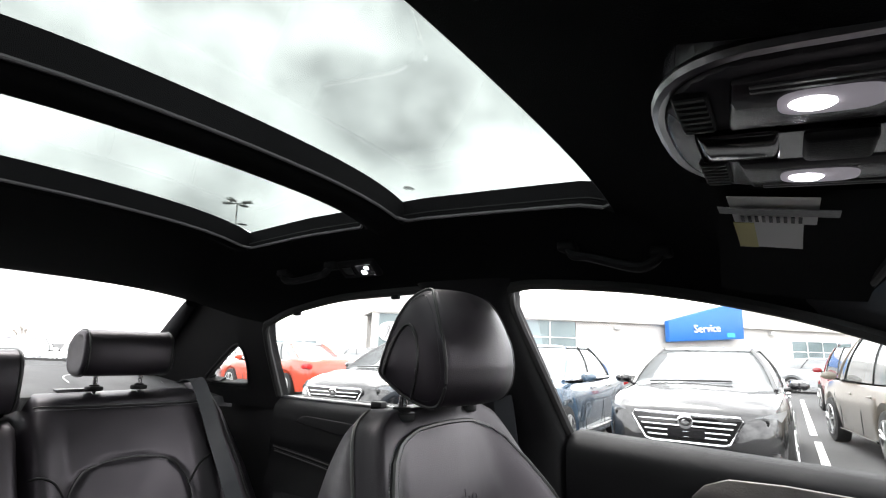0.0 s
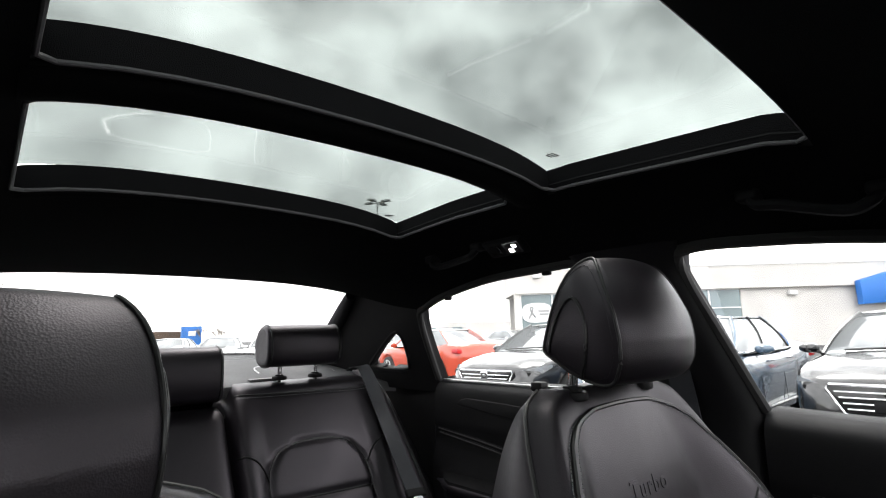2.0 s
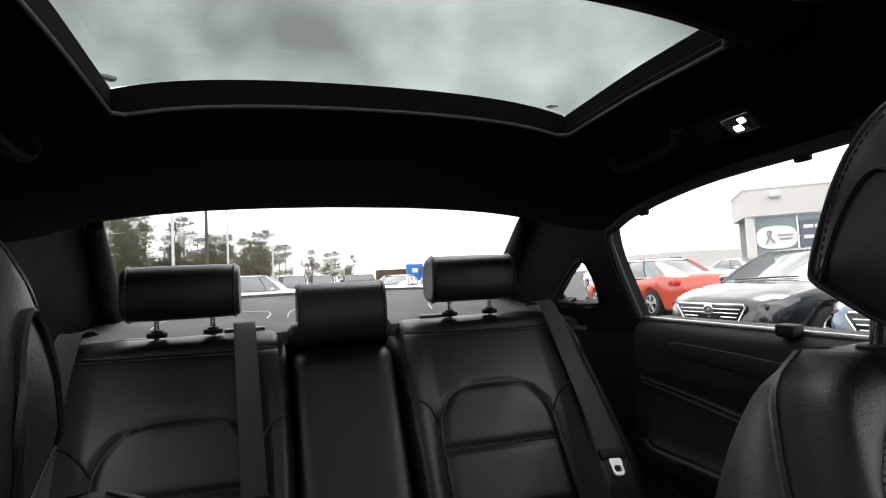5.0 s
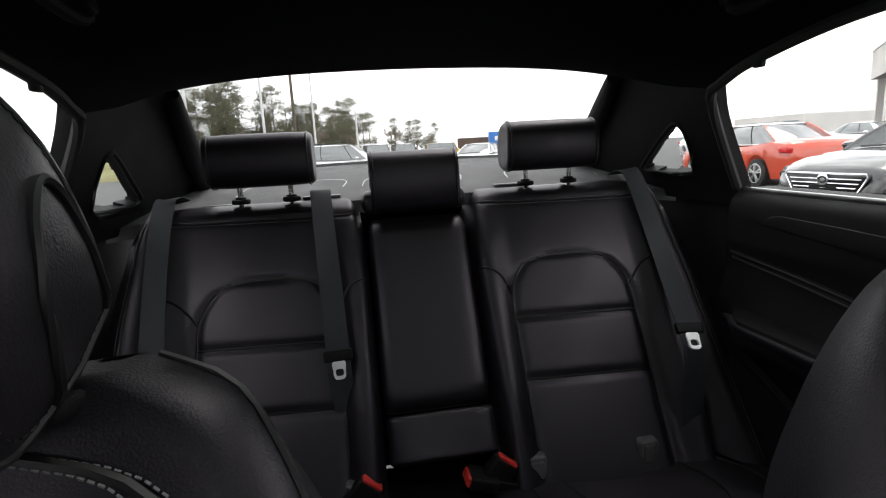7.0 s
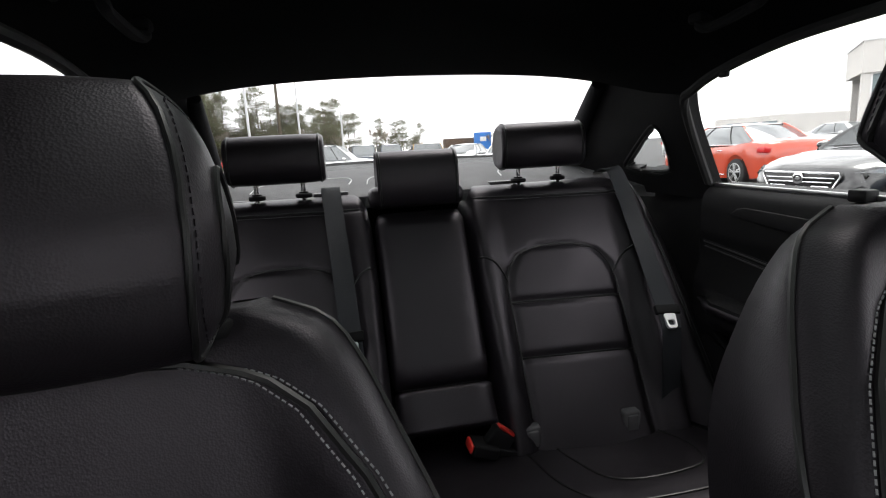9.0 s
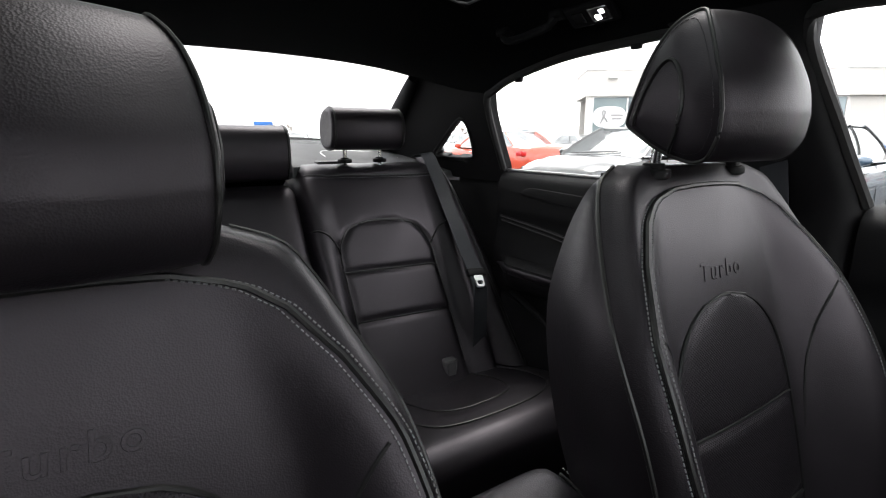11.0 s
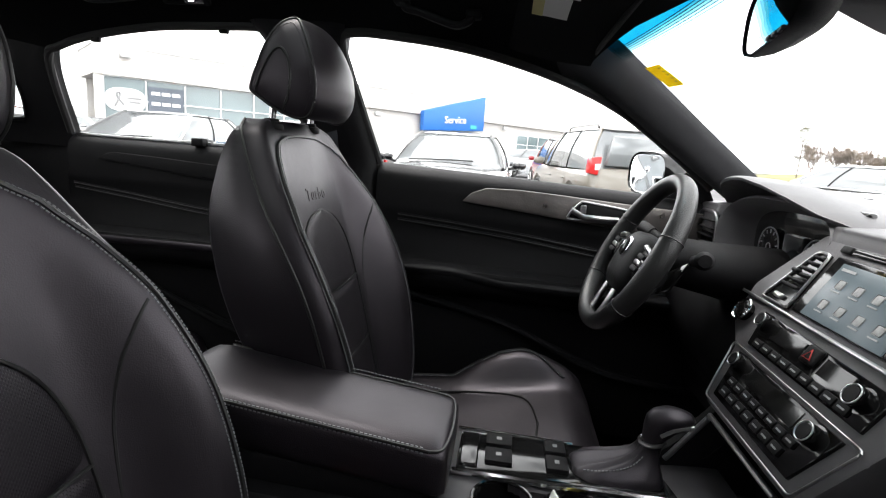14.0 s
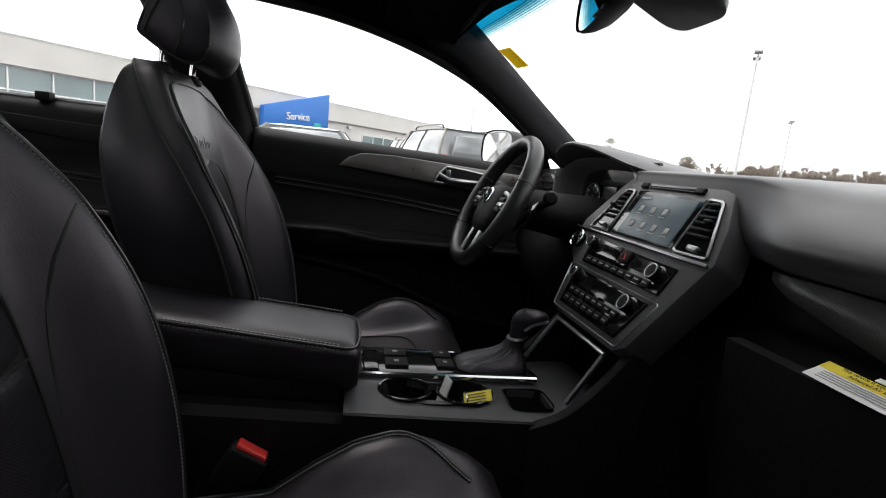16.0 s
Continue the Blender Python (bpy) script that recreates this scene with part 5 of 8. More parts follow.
def smooth_loop(pts, y):
    out = []
    n = len(pts)
    for i in range(n):
        p, a, b = Vector((pts[i][0], y, pts[i][1])), Vector((pts[i - 1][0], y, pts[i - 1][1])), Vector((pts[(i + 1) % n][0], y, pts[(i + 1) % n][1]))
        c = 0.008
        p0, p1 = p + (a - p).normalized() * c, p + (b - p).normalized() * c
        for t in (0, 0.33, 0.67, 1):
            out.append(p0.lerp(p, t).lerp(p.lerp(p1, t), t))
    return out


sp("screen_frame", box((-0.104, -0.004, -0.009), (0.105, 0.006, 0.093), 0.003), GLOSS, None, "gloss black screen frame")
scr = sp("touch_screen", box((-0.078, -0.0065, -0.006), (0.092, -0.002, 0.084), 0.001, 2), LIT_SCREEN, None, "lit touch screen with rows of pale icons")
for r, z in ((0, 0.052), (1, 0.018)):
    for c in range(4):
        x = -0.048 + c * 0.038
        if r == 0 and c == 3:
            continue
        sp("icon", box((x - 0.0075, -0.0078, z - 0.006), (x + 0.0075, -0.0062, z + 0.008), 0.002, 2), GREY_PAPER, scr, "pale square icon")
        sp("icon_caption", box((x - 0.009, -0.0075, z - 0.0115), (x + 0.009, -0.0062, z - 0.0095)), GREY_PAPER, scr)
sp("title_bar", box((-0.070, -0.0075, 0.073), (-0.040, -0.0062, 0.077)), GREY_PAPER, scr)
sp("disc_slot", box((-0.088, -0.004, 0.100), (0.064, 0.004, 0.111), 0.003), GLOSS, None, "slim disc slot")
for x in (-0.098, 0.072):
    sp("slot_button", box((x - 0.012, -0.006, 0.0995), (x + 0.012, 0.002, 0.1115), 0.003), PLASTIC)
for s, poly in ((-1, [(-0.190, -0.011), (-0.112, -0.010), (-0.117, 0.090), (-0.147, 0.090)]), (1, [(0.111, -0.010), (0.193, -0.008), (0.146, 0.089), (0.110, 0.091)])):
    v = sp("air_vent", prism(poly, 1, -0.003, 0.004), GLOSS, None, "black slatted air vent with a silver rim")
    sp("vent_rim", rect_ring(poly, 0.0024, -0.005), SATIN, v, "silver rim")
    x0, x1 = min(p[0] for p in poly), max(p[0] for p in poly)
    for k in range(6):
        z = 0.024 + k * 0.0112
        f = (z + 0.010) / 0.100
        if s < 0:
            a, b = -0.190 + 0.043 * f + 0.006, -0.119
        else:
            a, b = 0.116, 0.193 - 0.047 * f - 0.006
        sp("slat", box((a, -0.010, z - 0.0022), (b, 0.002, z + 0.0022), 0.0015, 2, m=Matrix.Translation((0, 0, 0))), PLASTIC, v)
    sp("vent_knob", box(((x0 + x1) / 2 - 0.008, -0.016, 0.045), ((x0 + x1) / 2 + 0.010, -0.006, 0.052), 0.003), PLASTIC, v)
    sp("vent_wheel", box(((x0 + x1) / 2 - 0.013, -0.009, -0.002), ((x0 + x1) / 2 + 0.013, 0.0, 0.007), 0.003), SATIN, v)
sp("chrome_line", box((-0.248, -0.007, -0.0205), (0.203, 0.0, -0.0155), 0.001, 2, m=pose(0, 0, 0, 0, 0, 0)), SATIN, None, "long silver line under the screen")


def button_row(z, xs, w, h, mark=True, parent=None):
    for x in xs:
        bt = sp("button", box((x - w / 2, -0.009, z - h / 2), (x + w / 2, -0.003, z + h / 2), 0.0015, 2), PLASTIC, parent)
        if mark:
            sp("button_mark", box((x - w * 0.27, -0.0096, z - 0.0012), (x + w * 0.27, -0.0088, z + 0.0012)), GREY_PAPER, bt, "small grey printed mark")


def knob(x, z, r, parent=None):
    k = sp("knob", join(cyl((x, -0.012, z), r, 0.018, 1, 32, 0.002), cyl((x, -0.004, z), r * 1.25, 0.006, 1, 32)), GLOSS, parent, "round black knob with a silver face")
    sp("knob_ring", tube([(x + r * 0.92 * math.cos(a), -0.0212, z + r * 0.92 * math.sin(a)) for a in np.linspace(0, 2 * math.pi, 28, endpoint=False)], 0.0011, 6, wrap=True), SATIN, k, "satin silver ring")
    sp("knob_face", cyl((x, -0.0205, z), r * 0.75, 0.003, 1, 28), PLASTIC, k)


radio = sp("audio_panel", prism([(-0.150, -0.030), (0.150, -0.036), (0.146, -0.088), (-0.128, -0.088)], 1, -0.005, 0.002, 0.002), GLOSS, None, "gloss black audio panel")
knob(-0.118, -0.045, 0.0115, radio)
knob(0.120, -0.058, 0.0135, radio)
sp("display", box((-0.09, -0.0065, -0.062), (-0.015, -0.004, -0.038)), GLOSS, radio)
sp("hazard_switch", box((-0.006, -0.011, -0.062), (0.026, -0.003, -0.034), 0.004), PLASTIC, radio, "hazard warning switch")
tri_ = [Vector((0.010 + 0.009 * math.sin(a), -0.0122, -0.0505 + 0.009 * math.cos(a))) for a in (0, 2.094, 4.189)]
sp("warning_triangle", tube(tri_, 0.0012, 4, wrap=True), RED, radio, "red triangle mark")
sp("display", box((0.035, -0.0065, -0.064), (0.092, -0.004, -0.040)), GLOSS, radio)
button_row(-0.078, [-0.10 + 0.026 * k for k in range(9)], 0.023, 0.013, True, radio)
clim = sp("climate_panel", prism([(-0.130, -0.104), (0.140, -0.106), (0.118, -0.182), (-0.105, -0.182)], 1, -0.005, 0.002, 0.002), GLOSS, None, "gloss black climate panel")
knob(-0.100, -0.118, 0.0115, clim)
knob(0.108, -0.124, 0.0135, clim)
sp("display", box((-0.075, -0.0065, -0.136), (0.07, -0.004, -0.110)), GLOSS, clim, "dark climate display")
button_row(-0.147, [-0.082 + 0.024 * k for k in range(8)], 0.021, 0.012, True, clim)
button_row(-0.166, [-0.080 + 0.026 * k for k in range(7)], 0.022, 0.014, True, clim)
sp("panel_rim", rect_ring([(-0.160, -0.098), (0.168, -0.100), (0.140, -0.192), (-0.120, -0.192)], 0.0016, -0.004), SATIN, None, "silver rim")
st = sp("start_button", cyl((-0.196, -0.006, -0.048), 0.017, 0.014, 1, 32, 0.003), GLOSS, None, "round engine start button with a chrome ring")
sp("start_ring", tube([(-0.196 + 0.0195 * math.cos(a), -0.012, -0.048 + 0.0195 * math.sin(a)) for a in np.linspace(0, 2 * math.pi, 32, endpoint=False)], 0.0024, 6, wrap=True), CHROME, st, "chrome ring")

# driver's outer vent
dv = part("outer_vent", box((-0.675, 0.665, 0.845), (-0.565, 0.70, 0.935), 0.012), GLOSS, dash, "black corner air vent")
for k in range(4):
    part("slat", box((-0.665, 0.655, 0.860 + k * 0.018), (-0.575, 0.68, 0.864 + k * 0.018), 0.0015, 2), PLASTIC, dv)
part("vent_rim", tube([(-0.62 + 0.058 * math.copysign(abs(math.cos(a)) ** 0.5, math.cos(a)), 0.662, 0.89 + 0.047 * math.copysign(abs(math.sin(a)) ** 0.5, math.sin(a))) for a in np.linspace(0, 2 * math.pi, 40, endpoint=False)], 0.004, 6, wrap=True), SATIN, dv, "silver rim")
# hanging notice below the passenger side
tag = thing("airbag_notice", "yellow and white paper airbag notice hanging under the dashboard", "paper notice")
an = Matrix.Translation((0.418, 0.62, 0.777)) @ pose(0, 0, 0, -70, 2, 4) @ Matrix.Scale(0.46, 4)
def ap(name, bm, material, label=""):
    bm.transform(an)
    return part(name, bm, material, tag, label)
ap("sheet", sheet(lambda u, v: Vector(((u - 0.5) * 0.22, 0.003 * math.sin(2.2 * u), -0.075 * v)), 10, 4, 0.0006), WHITE_PAPER, "white printed paper")
ap("header", sheet(lambda u, v: Vector(((u - 0.5) * 0.22, 0.003 * math.sin(2.2 * u) - 0.0012, -0.030 * v)), 10, 2, 0.0004), YELLOW, "yellow heading")
ap("barcode", box((-0.01, -0.004, 0.0), (0.045, -0.002, 0.014)), WHITE_PAPER)
for k, (text, sz) in enumerate((("This vehicle is equipped with", 0.0125), ("Advanced Air Bags", 0.0125))):
    w = words(text, sz, 0.0003)
    w.transform(Matrix.Translation((0, -0.0022, -0.008 - 0.014 * k)) @ pose(0, 0, 0, 90, 0, 0))
    ap("heading_text", w, INK, "black heading")
for k in range(4):
    ap("print_line", box((-0.09, -0.0012, -0.040 - 0.008 * k), (0.08, -0.0006, -0.037 - 0.008 * k)), GREY_PAPER)

# ---- steering wheel ----
wheel = thing("steering_wheel", "black leather steering wheel with silver spoke trim and thumb switches", "steering wheel")
wheel.matrix_basis = Matrix.Translation((-0.350, 0.437, 0.865)) @ pose(0, 0, 0, -26, 0, 0)
R = 0.154
rim = []
for a in np.linspace(0, 2 * math.pi, 72, endpoint=False):
    c = Vector((math.cos(a), 0, math.sin(a)))
    flat_ = 1.0 - 0.035 * max(0, -math.sin(a)) ** 6
    fat = 0.0155 + 0.002 * abs(math.cos(a)) ** 4
    rim.append([c * (R * flat_ + fat * math.cos(t)) + Vector((0, -1, 0)) * (fat * 1.15 * math.sin(t)) for t in np.linspace(0, 2 * math.pi, 16, endpoint=False)])
rm = part("rim", loft(rim, wrap=True), mat("rim_leather", (0.016, 0.016, 0.016), 0.35, grain=0.25, scale=500, kind="voronoi"), wheel, "smooth black leather rim", 80)
for a in (0.35, 2.79, 3.7, 5.72):
    part("rim_seam", tube([Vector((math.cos(a), 0, math.sin(a))) * (R + 0.0175 * math.cos(t)) + Vector((0, -0.020 * math.sin(t), 0)) for t in np.linspace(0, 2 * math.pi, 16, endpoint=False)], 0.0012, 4, wrap=True), PIPING, rm)
hub = part("hub_pad", loft([[Vector((k * w * math.copysign(abs(math.cos(t)) ** 0.6, math.cos(t)), y, zc + k * h * math.copysign(abs(math.sin(t)) ** 0.6, math.sin(t)))) for t in np.linspace(0, 2 * math.pi, 40, endpoint=False)] for y, k, w, h, zc in ((0.03, 0.9, 0.070, 0.060, -0.01), (0.0, 1.0, 0.074, 0.064, -0.01), (-0.018, 0.95, 0.072, 0.062, -0.01), (-0.028, 0.75, 0.070, 0.060, -0.008), (-0.032, 0.4, 0.070, 0.060, -0.006))]), PLASTIC, wheel, "grained black airbag cover", 60)
em = part("badge", cyl((0, -0.032, 0.012), 0.021, 0.006, 1, 32, 0.002), CHROME, hub, "round silver badge")
part("badge_field", cyl((0, -0.0355, 0.012), 0.0165, 0.003, 1, 32), GLOSS, em)
part("badge_mark", tube([(-0.009, -0.038, 0.004), (-0.006, -0.038, 0.019), (0.0, -0.038, 0.011), (0.006, -0.038, 0.021), (0.009, -0.038, 0.005)], 0.002, 6), CHROME, em)
for s in (-1, 1):
    sp1 = part("spoke", loft([[Vector((s * x, -0.008 + 0.014 * math.sin(t), z + h * math.cos(t))) for t in np.linspace(0, 2 * math.pi, 14, endpoint=False)] for x, z, h in ((0.06, 0.0, 0.034), (0.09, 0.002, 0.030), (0.125, 0.004, 0.025), (0.165, 0.0, 0.020))]), PLASTIC, wheel, "black side spoke", 60)
    part("spoke_trim", tube(smooth_line([(s * 0.075, -0.022, 0.030), (s * 0.105, -0.022, 0.026), (s * 0.150, -0.012, 0.020)], 12), 0.005, 8), SATIN, sp1, "silver edge trim")
    pod = part("switch_pod", box((s * 0.098 - 0.024, -0.026, -0.022), (s * 0.098 + 0.024, -0.014, 0.018), 0.006), GLOSS, sp1, "gloss black switch pod")
    for k in range(3):
        part("switch", box((s * 0.098 - 0.017, -0.030, -0.016 + 0.012 * k), (s * 0.098 + 0.017, -0.024, -0.007 + 0.012 * k), 0.002, 2), SATIN if k == 1 else PLASTIC, pod)
    part("lower_spoke", loft([[Vector((s * x + 0.010 * math.cos(t), -0.012 + 0.006 * math.sin(t), z + 0.004 * math.sin(t))) for t in np.linspace(0, 2 * math.pi, 10, endpoint=False)] for x, z in ((0.030, -0.060), (0.034, -0.10), (0.031, -0.128), (0.029, -0.142))]), SATIN, wheel, "bright silver lower spoke", 60)
    part("paddle", prism([(s * 0.10, 0.01), (s * 0.155, 0.045), (s * 0.15, -0.01), (s * 0.11, -0.03)], 1, 0.022, 0.027, 0.002), GLOSS, wheel, "gloss black shift paddle")
    stalk = thing("column_stalk", "black indicator and wiper stalk on the steering column", "stalk", "column stalks")
    part("arm", tube([(-0.355 + s * 0.05, 0.535, 0.868), (-0.355 + s * 0.12, 0.52, 0.880), (-0.355 + s * 0.15, 0.512, 0.886)], [0.010, 0.009, 0.010], 10), PLASTIC, stalk)
    part("tip", tube([(-0.355 + s * 0.148, 0.512, 0.886), (-0.355 + s * 0.19, 0.50, 0.893), (-0.355 + s * 0.205, 0.496, 0.895)], [0.012, 0.015, 0.010], 12), PLASTIC, stalk, "ribbed black tip")

for o in wheel.children_recursive:
    if not o.name.startswith("rim"):
        o.data.transform(Matrix.Translation((0, 0.016, -0.006)))

# ---- centre console ----
con = thing("centre_console", "dark centre console with cup holders and silver rails", "console")
part("body", loft([[Vector((s_ * w, y, z)) for s_, w, z in ((-1, 0.105, 0.24), (-1, 0.115, zt - 0.05), (-1, 0.11, zt - 0.012), (-1, 0.10, zt), (1, 0.10, zt), (1, 0.11, zt - 0.012), (1, 0.115, zt - 0.05), (1, 0.105, 0.24))] for y, zt in ((-0.30, 0.58), (-0.1, 0.585), (0.10, 0.575), (0.14, 0.572))]), PLASTIC, con, "black console rear half", 30)
def con_top(y):
    return bend([0.12, 0.30, 0.45, 0.52], y, [0.590, 0.583, 0.578, 0.585])
holes = [(0.045, 0.222, 0.040), (0.045, 0.318, 0.043)]
def con_face(u, v):
    y = 0.13 + 0.42 * v
    return Vector(((2 * u - 1) * 0.118, y, con_top(y) - 0.006 * abs(2 * u - 1) ** 4))
def con_skip(u, v):
    p = con_face(u, v)
    if any((p.x - a) ** 2 + (p.y - b) ** 2 < r * r for a, b, r in holes):
        return True
    if abs(p.x - 0.045) < 0.028 and 0.22 < p.y < 0.32:
        return True
    return abs(p.x - 0.058) < 0.034 and 0.385 < p.y < 0.455
part("top_plate", sheet(con_face, 60, 100, (0, 0, -0.012), con_skip), CONSOLE_SATIN, con, "grey satin console plate", 60)
for s in (-1, 1):
    part("side_panel", sheet(lambda u, v, s=s: Vector((s * (0.119 + 0.004 * math.sin(math.pi * v)), 0.13 + 0.46 * u, con_top(0.13 + 0.46 * u) - 0.006 - (con_top(0.13 + 0.46 * u) - 0.25) * v + 0.11 * max(0, (u - 0.78) / 0.22) ** 2 * (1 - v))), 24, 8, 0.008), PLASTIC, con, "black console side")
cup = part("cup_holder", loft([[Vector((0.045 + k * p.x, 0.27 + k * p.y, z)) for p in [Vector((0.044 * math.cos(t), 0.092 * math.sin(t), 0)) for t in np.linspace(0, 2 * math.pi, 40, endpoint=False)]] for z, k in ((0.585, 1.04), (0.57, 1.0), (0.52, 0.94), (0.50, 0.9), (0.499, 0.01))], caps=False), GLOSS, con, "deep black cup holder well", 60)
for a, b, r in holes:
    part("cup_ring", tube([(a + r * math.cos(t), b + r * math.sin(t), con_top(b) + 0.001) for t in np.linspace(0, 2 * math.pi, 40, endpoint=False)], 0.0028, 6, wrap=True), GLOSS, cup, "gloss black rim")
part("side_tray", loft([[Vector((0.058 + k * 0.036 * math.copysign(abs(math.cos(t)) ** 0.4, math.cos(t)), 0.42 + k * 0.037 * math.copysign(abs(math.sin(t)) ** 0.4, math.sin(t)), z)) for t in np.linspace(0, 2 * math.pi, 32, endpoint=False)] for z, k in ((0.582, 1.0), (0.55, 0.95), (0.545, 0.01))], caps=False), PLASTIC, con, "small black open tray", 60)
part("silver_rail", tube(smooth_line([(0.005, 0.150, 0.592), (0.003, 0.25, 0.590), (0.0, 0.36, 0.588), (-0.004, 0.455, 0.586)], 20), 0.0055, 8), CHROME, con, "long chrome rail")
part("silver_rail", tube(smooth_line([(-0.112, 0.150, 0.592), (-0.114, 0.25, 0.590), (-0.113, 0.33, 0.588)], 20), 0.0028, 8), CHROME, con, "thin chrome rail")
part("shift_plate", prism([(-0.108, 0.155), (-0.002, 0.155), (-0.006, 0.46), (-0.106, 0.44)], 2, 0.586, 0.592, 0.002), GLOSS, con, "gloss black shift plate")
for x, y, w, h, m_ in ((-0.085, 0.215, 0.016, 0.020, True), (-0.042, 0.215, 0.018, 0.020, True), (-0.085, 0.30, 0.016, 0.016, True), (-0.042, 0.30, 0.018, 0.016, True)):
    b_ = part("console_button", box((x - w, y - h, 0.589), (x + w, y + h, 0.598), 0.002, 2), PLASTIC, con)
    part("button_mark", box((x - w * 0.22, y - h * 0.2, 0.5975), (x + w * 0.22, y + h * 0.2, 0.5988)), GREY_PAPER, b_)
part("rail_cap", box((-0.098, 0.158, 0.590), (-0.01, 0.185, 0.596), 0.003), GLOSS, con, "gloss black plate")
boot = part("shift_boot", loft([[Vector((-0.054 + w * math.copysign(abs(math.cos(t)) ** 0.6, math.cos(t)), y + h * math.copysign(abs(math.sin(t)) ** 0.6, math.sin(t)), z + 0.002 * math.sin(9 * t))) for t in np.linspace(0, 2 * math.pi, 32, endpoint=False)] for y, z, w, h in ((0.385, 0.590, 0.044, 0.066), (0.387, 0.597, 0.042, 0.062), (0.394, 0.603, 0.037, 0.053), (0.404, 0.609, 0.031, 0.041), (0.414, 0.616, 0.025, 0.029), (0.421, 0.625, 0.019, 0.020), (0.426, 0.636, 0.0155, 0.016), (0.428, 0.646, 0.014, 0.015))]), LEATHER, con, "wrinkled leather shift boot", 70)
part("boot_stitching", dashes(smooth_line([(-0.026, 0.335, 0.602), (-0.022, 0.37, 0.608), (-0.028, 0.40, 0.617), (-0.036, 0.417, 0.632)], 16), 0.005, 0.0007), THREAD, boot, "grey thread stitching")
kn = part("shift_knob", loft([[Vector((-0.052 + w * math.cos(t), y + h * math.sin(t) * 0.9, z - 0.10 * h * math.sin(t))) for t in np.linspace(0, 2 * math.pi, 24, endpoint=False)] for y, z, w, h in ((0.428, 0.642, 0.013, 0.014), (0.431, 0.655, 0.016, 0.018), (0.438, 0.668, 0.019, 0.026), (0.447, 0.680, 0.022, 0.034), (0.453, 0.689, 0.0215, 0.033), (0.456, 0.695, 0.016, 0.025), (0.457, 0.698, 0.005, 0.008))]), LEATHER, con, "rounded black shift knob", 60)
part("knob_ring", tube([(-0.052 + 0.016 * math.cos(t), 0.4285 + 0.016 * math.sin(t), 0.646 + 0.002 * math.sin(t)) for t in np.linspace(0, 2 * math.pi, 24, endpoint=False)], 0.003, 6, wrap=True), SATIN, kn, "silver collar")
part("knob_trim", tube(smooth_line([(-0.0335, 0.434, 0.664), (-0.030, 0.450, 0.677), (-0.036, 0.476, 0.681)], 10), 0.003, 6), SATIN, kn)
# open bin under the stack
part("bin_wall", sheet(lambda u, v: Vector((-0.10 + 0.20 * u, 0.60 + 0.02 * v, 0.70 - 0.17 * v)), 8, 6, 0.01), PLASTIC, con, "dark open storage bin")
part("bin_floor", box((-0.105, 0.47, 0.535), (0.105, 0.63, 0.548), 0.004), PLASTIC, con)
for s in (-1, 1):
    part("bin_rail", tube([(s * 0.098 - 0.004, 0.468, 0.592), (s * 0.094 + 0.004, 0.515, 0.672)], 0.0045, 8), SATIN, con, "silver edge of the bin")
    # black plastic stands in for the dashboard's shadow on the flank
    part("shaded_bin_side", prism([(p.x, p.y) for p in smooth_line([(0.40, 0.570, 0), (0.455, 0.592, 0), (0.505, 0.640, 0), (0.555, 0.705, 0), (0.600, 0.770, 0), (0.640, 0.815, 0)], 24)] + [(0.70, 0.80), (0.70, 0.26), (0.40, 0.26)], 0, s * 0.112, s * 0.134, 0.004), PLASTIC, con, "flank sweeping up to the stack, blackened for the dashboard's shadow")
part("bin_lip", tube([(-0.098, 0.520, 0.674), (0.09, 0.523, 0.672)], 0.0042, 8), SATIN, con, "silver lip of the bin")
# armrest lid
arm = thing("console_armrest", "padded black leather armrest lid with double stitching on the console", "armrest")
rings = []
for y, k in ((-0.245, 0.55), (-0.243, 0.8), (-0.235, 0.93), (-0.22, 1.0), (-0.1, 1.0), (0.05, 1.0), (0.12, 1.0), (0.138, 0.95), (0.147, 0.82), (0.149, 0.6)):
    ring = []
    zc = bend([-0.25, 0.15], y, [0.672, 0.626])
    for t in np.linspace(0, 2 * math.pi, 40, endpoint=False):
        ring.append(Vector((-0.002 + 0.082 * k ** 0.3 * math.copysign(abs(math.cos(t)) ** 0.4, math.cos(t)), y, zc + 0.040 * k * math.copysign(abs(math.sin(t)) ** 0.45, math.sin(t)))))
    rings.append(ring)
ar = part("lid", loft(rings), LEATHER, arm, "", 60)
for s in (-1, 1):
    ln = [Vector((-0.002 + s * 0.0785, y, bend([-0.25, 0.15], y, [0.672, 0.626]) + 0.032)) for y in np.linspace(-0.22, 0.125, 24)]
    part("seam", tube(ln, 0.0024, 6), PIPING, ar)
    for d in (0.006, -0.006):
        part("stitching", dashes([p + Vector((s * (0.002 - d * 0.3), 0, -d * 0.8 + 0.001)) for p in ln], 0.006, 0.0008), THREAD, ar, "grey thread stitching")
part("seam", tube(smooth_line([(-0.0805, 0.125, 0.661), (-0.066, 0.142, 0.659), (0.0, 0.1475, 0.658), (0.062, 0.142, 0.659), (0.0765, 0.125, 0.661)], 30), 0.0022, 6), PIPING, ar)
part("base", box((-0.075, -0.24, 0.575), (0.075, 0.125, 0.625), 0.008), PLASTIC, arm, "black plastic armrest base")
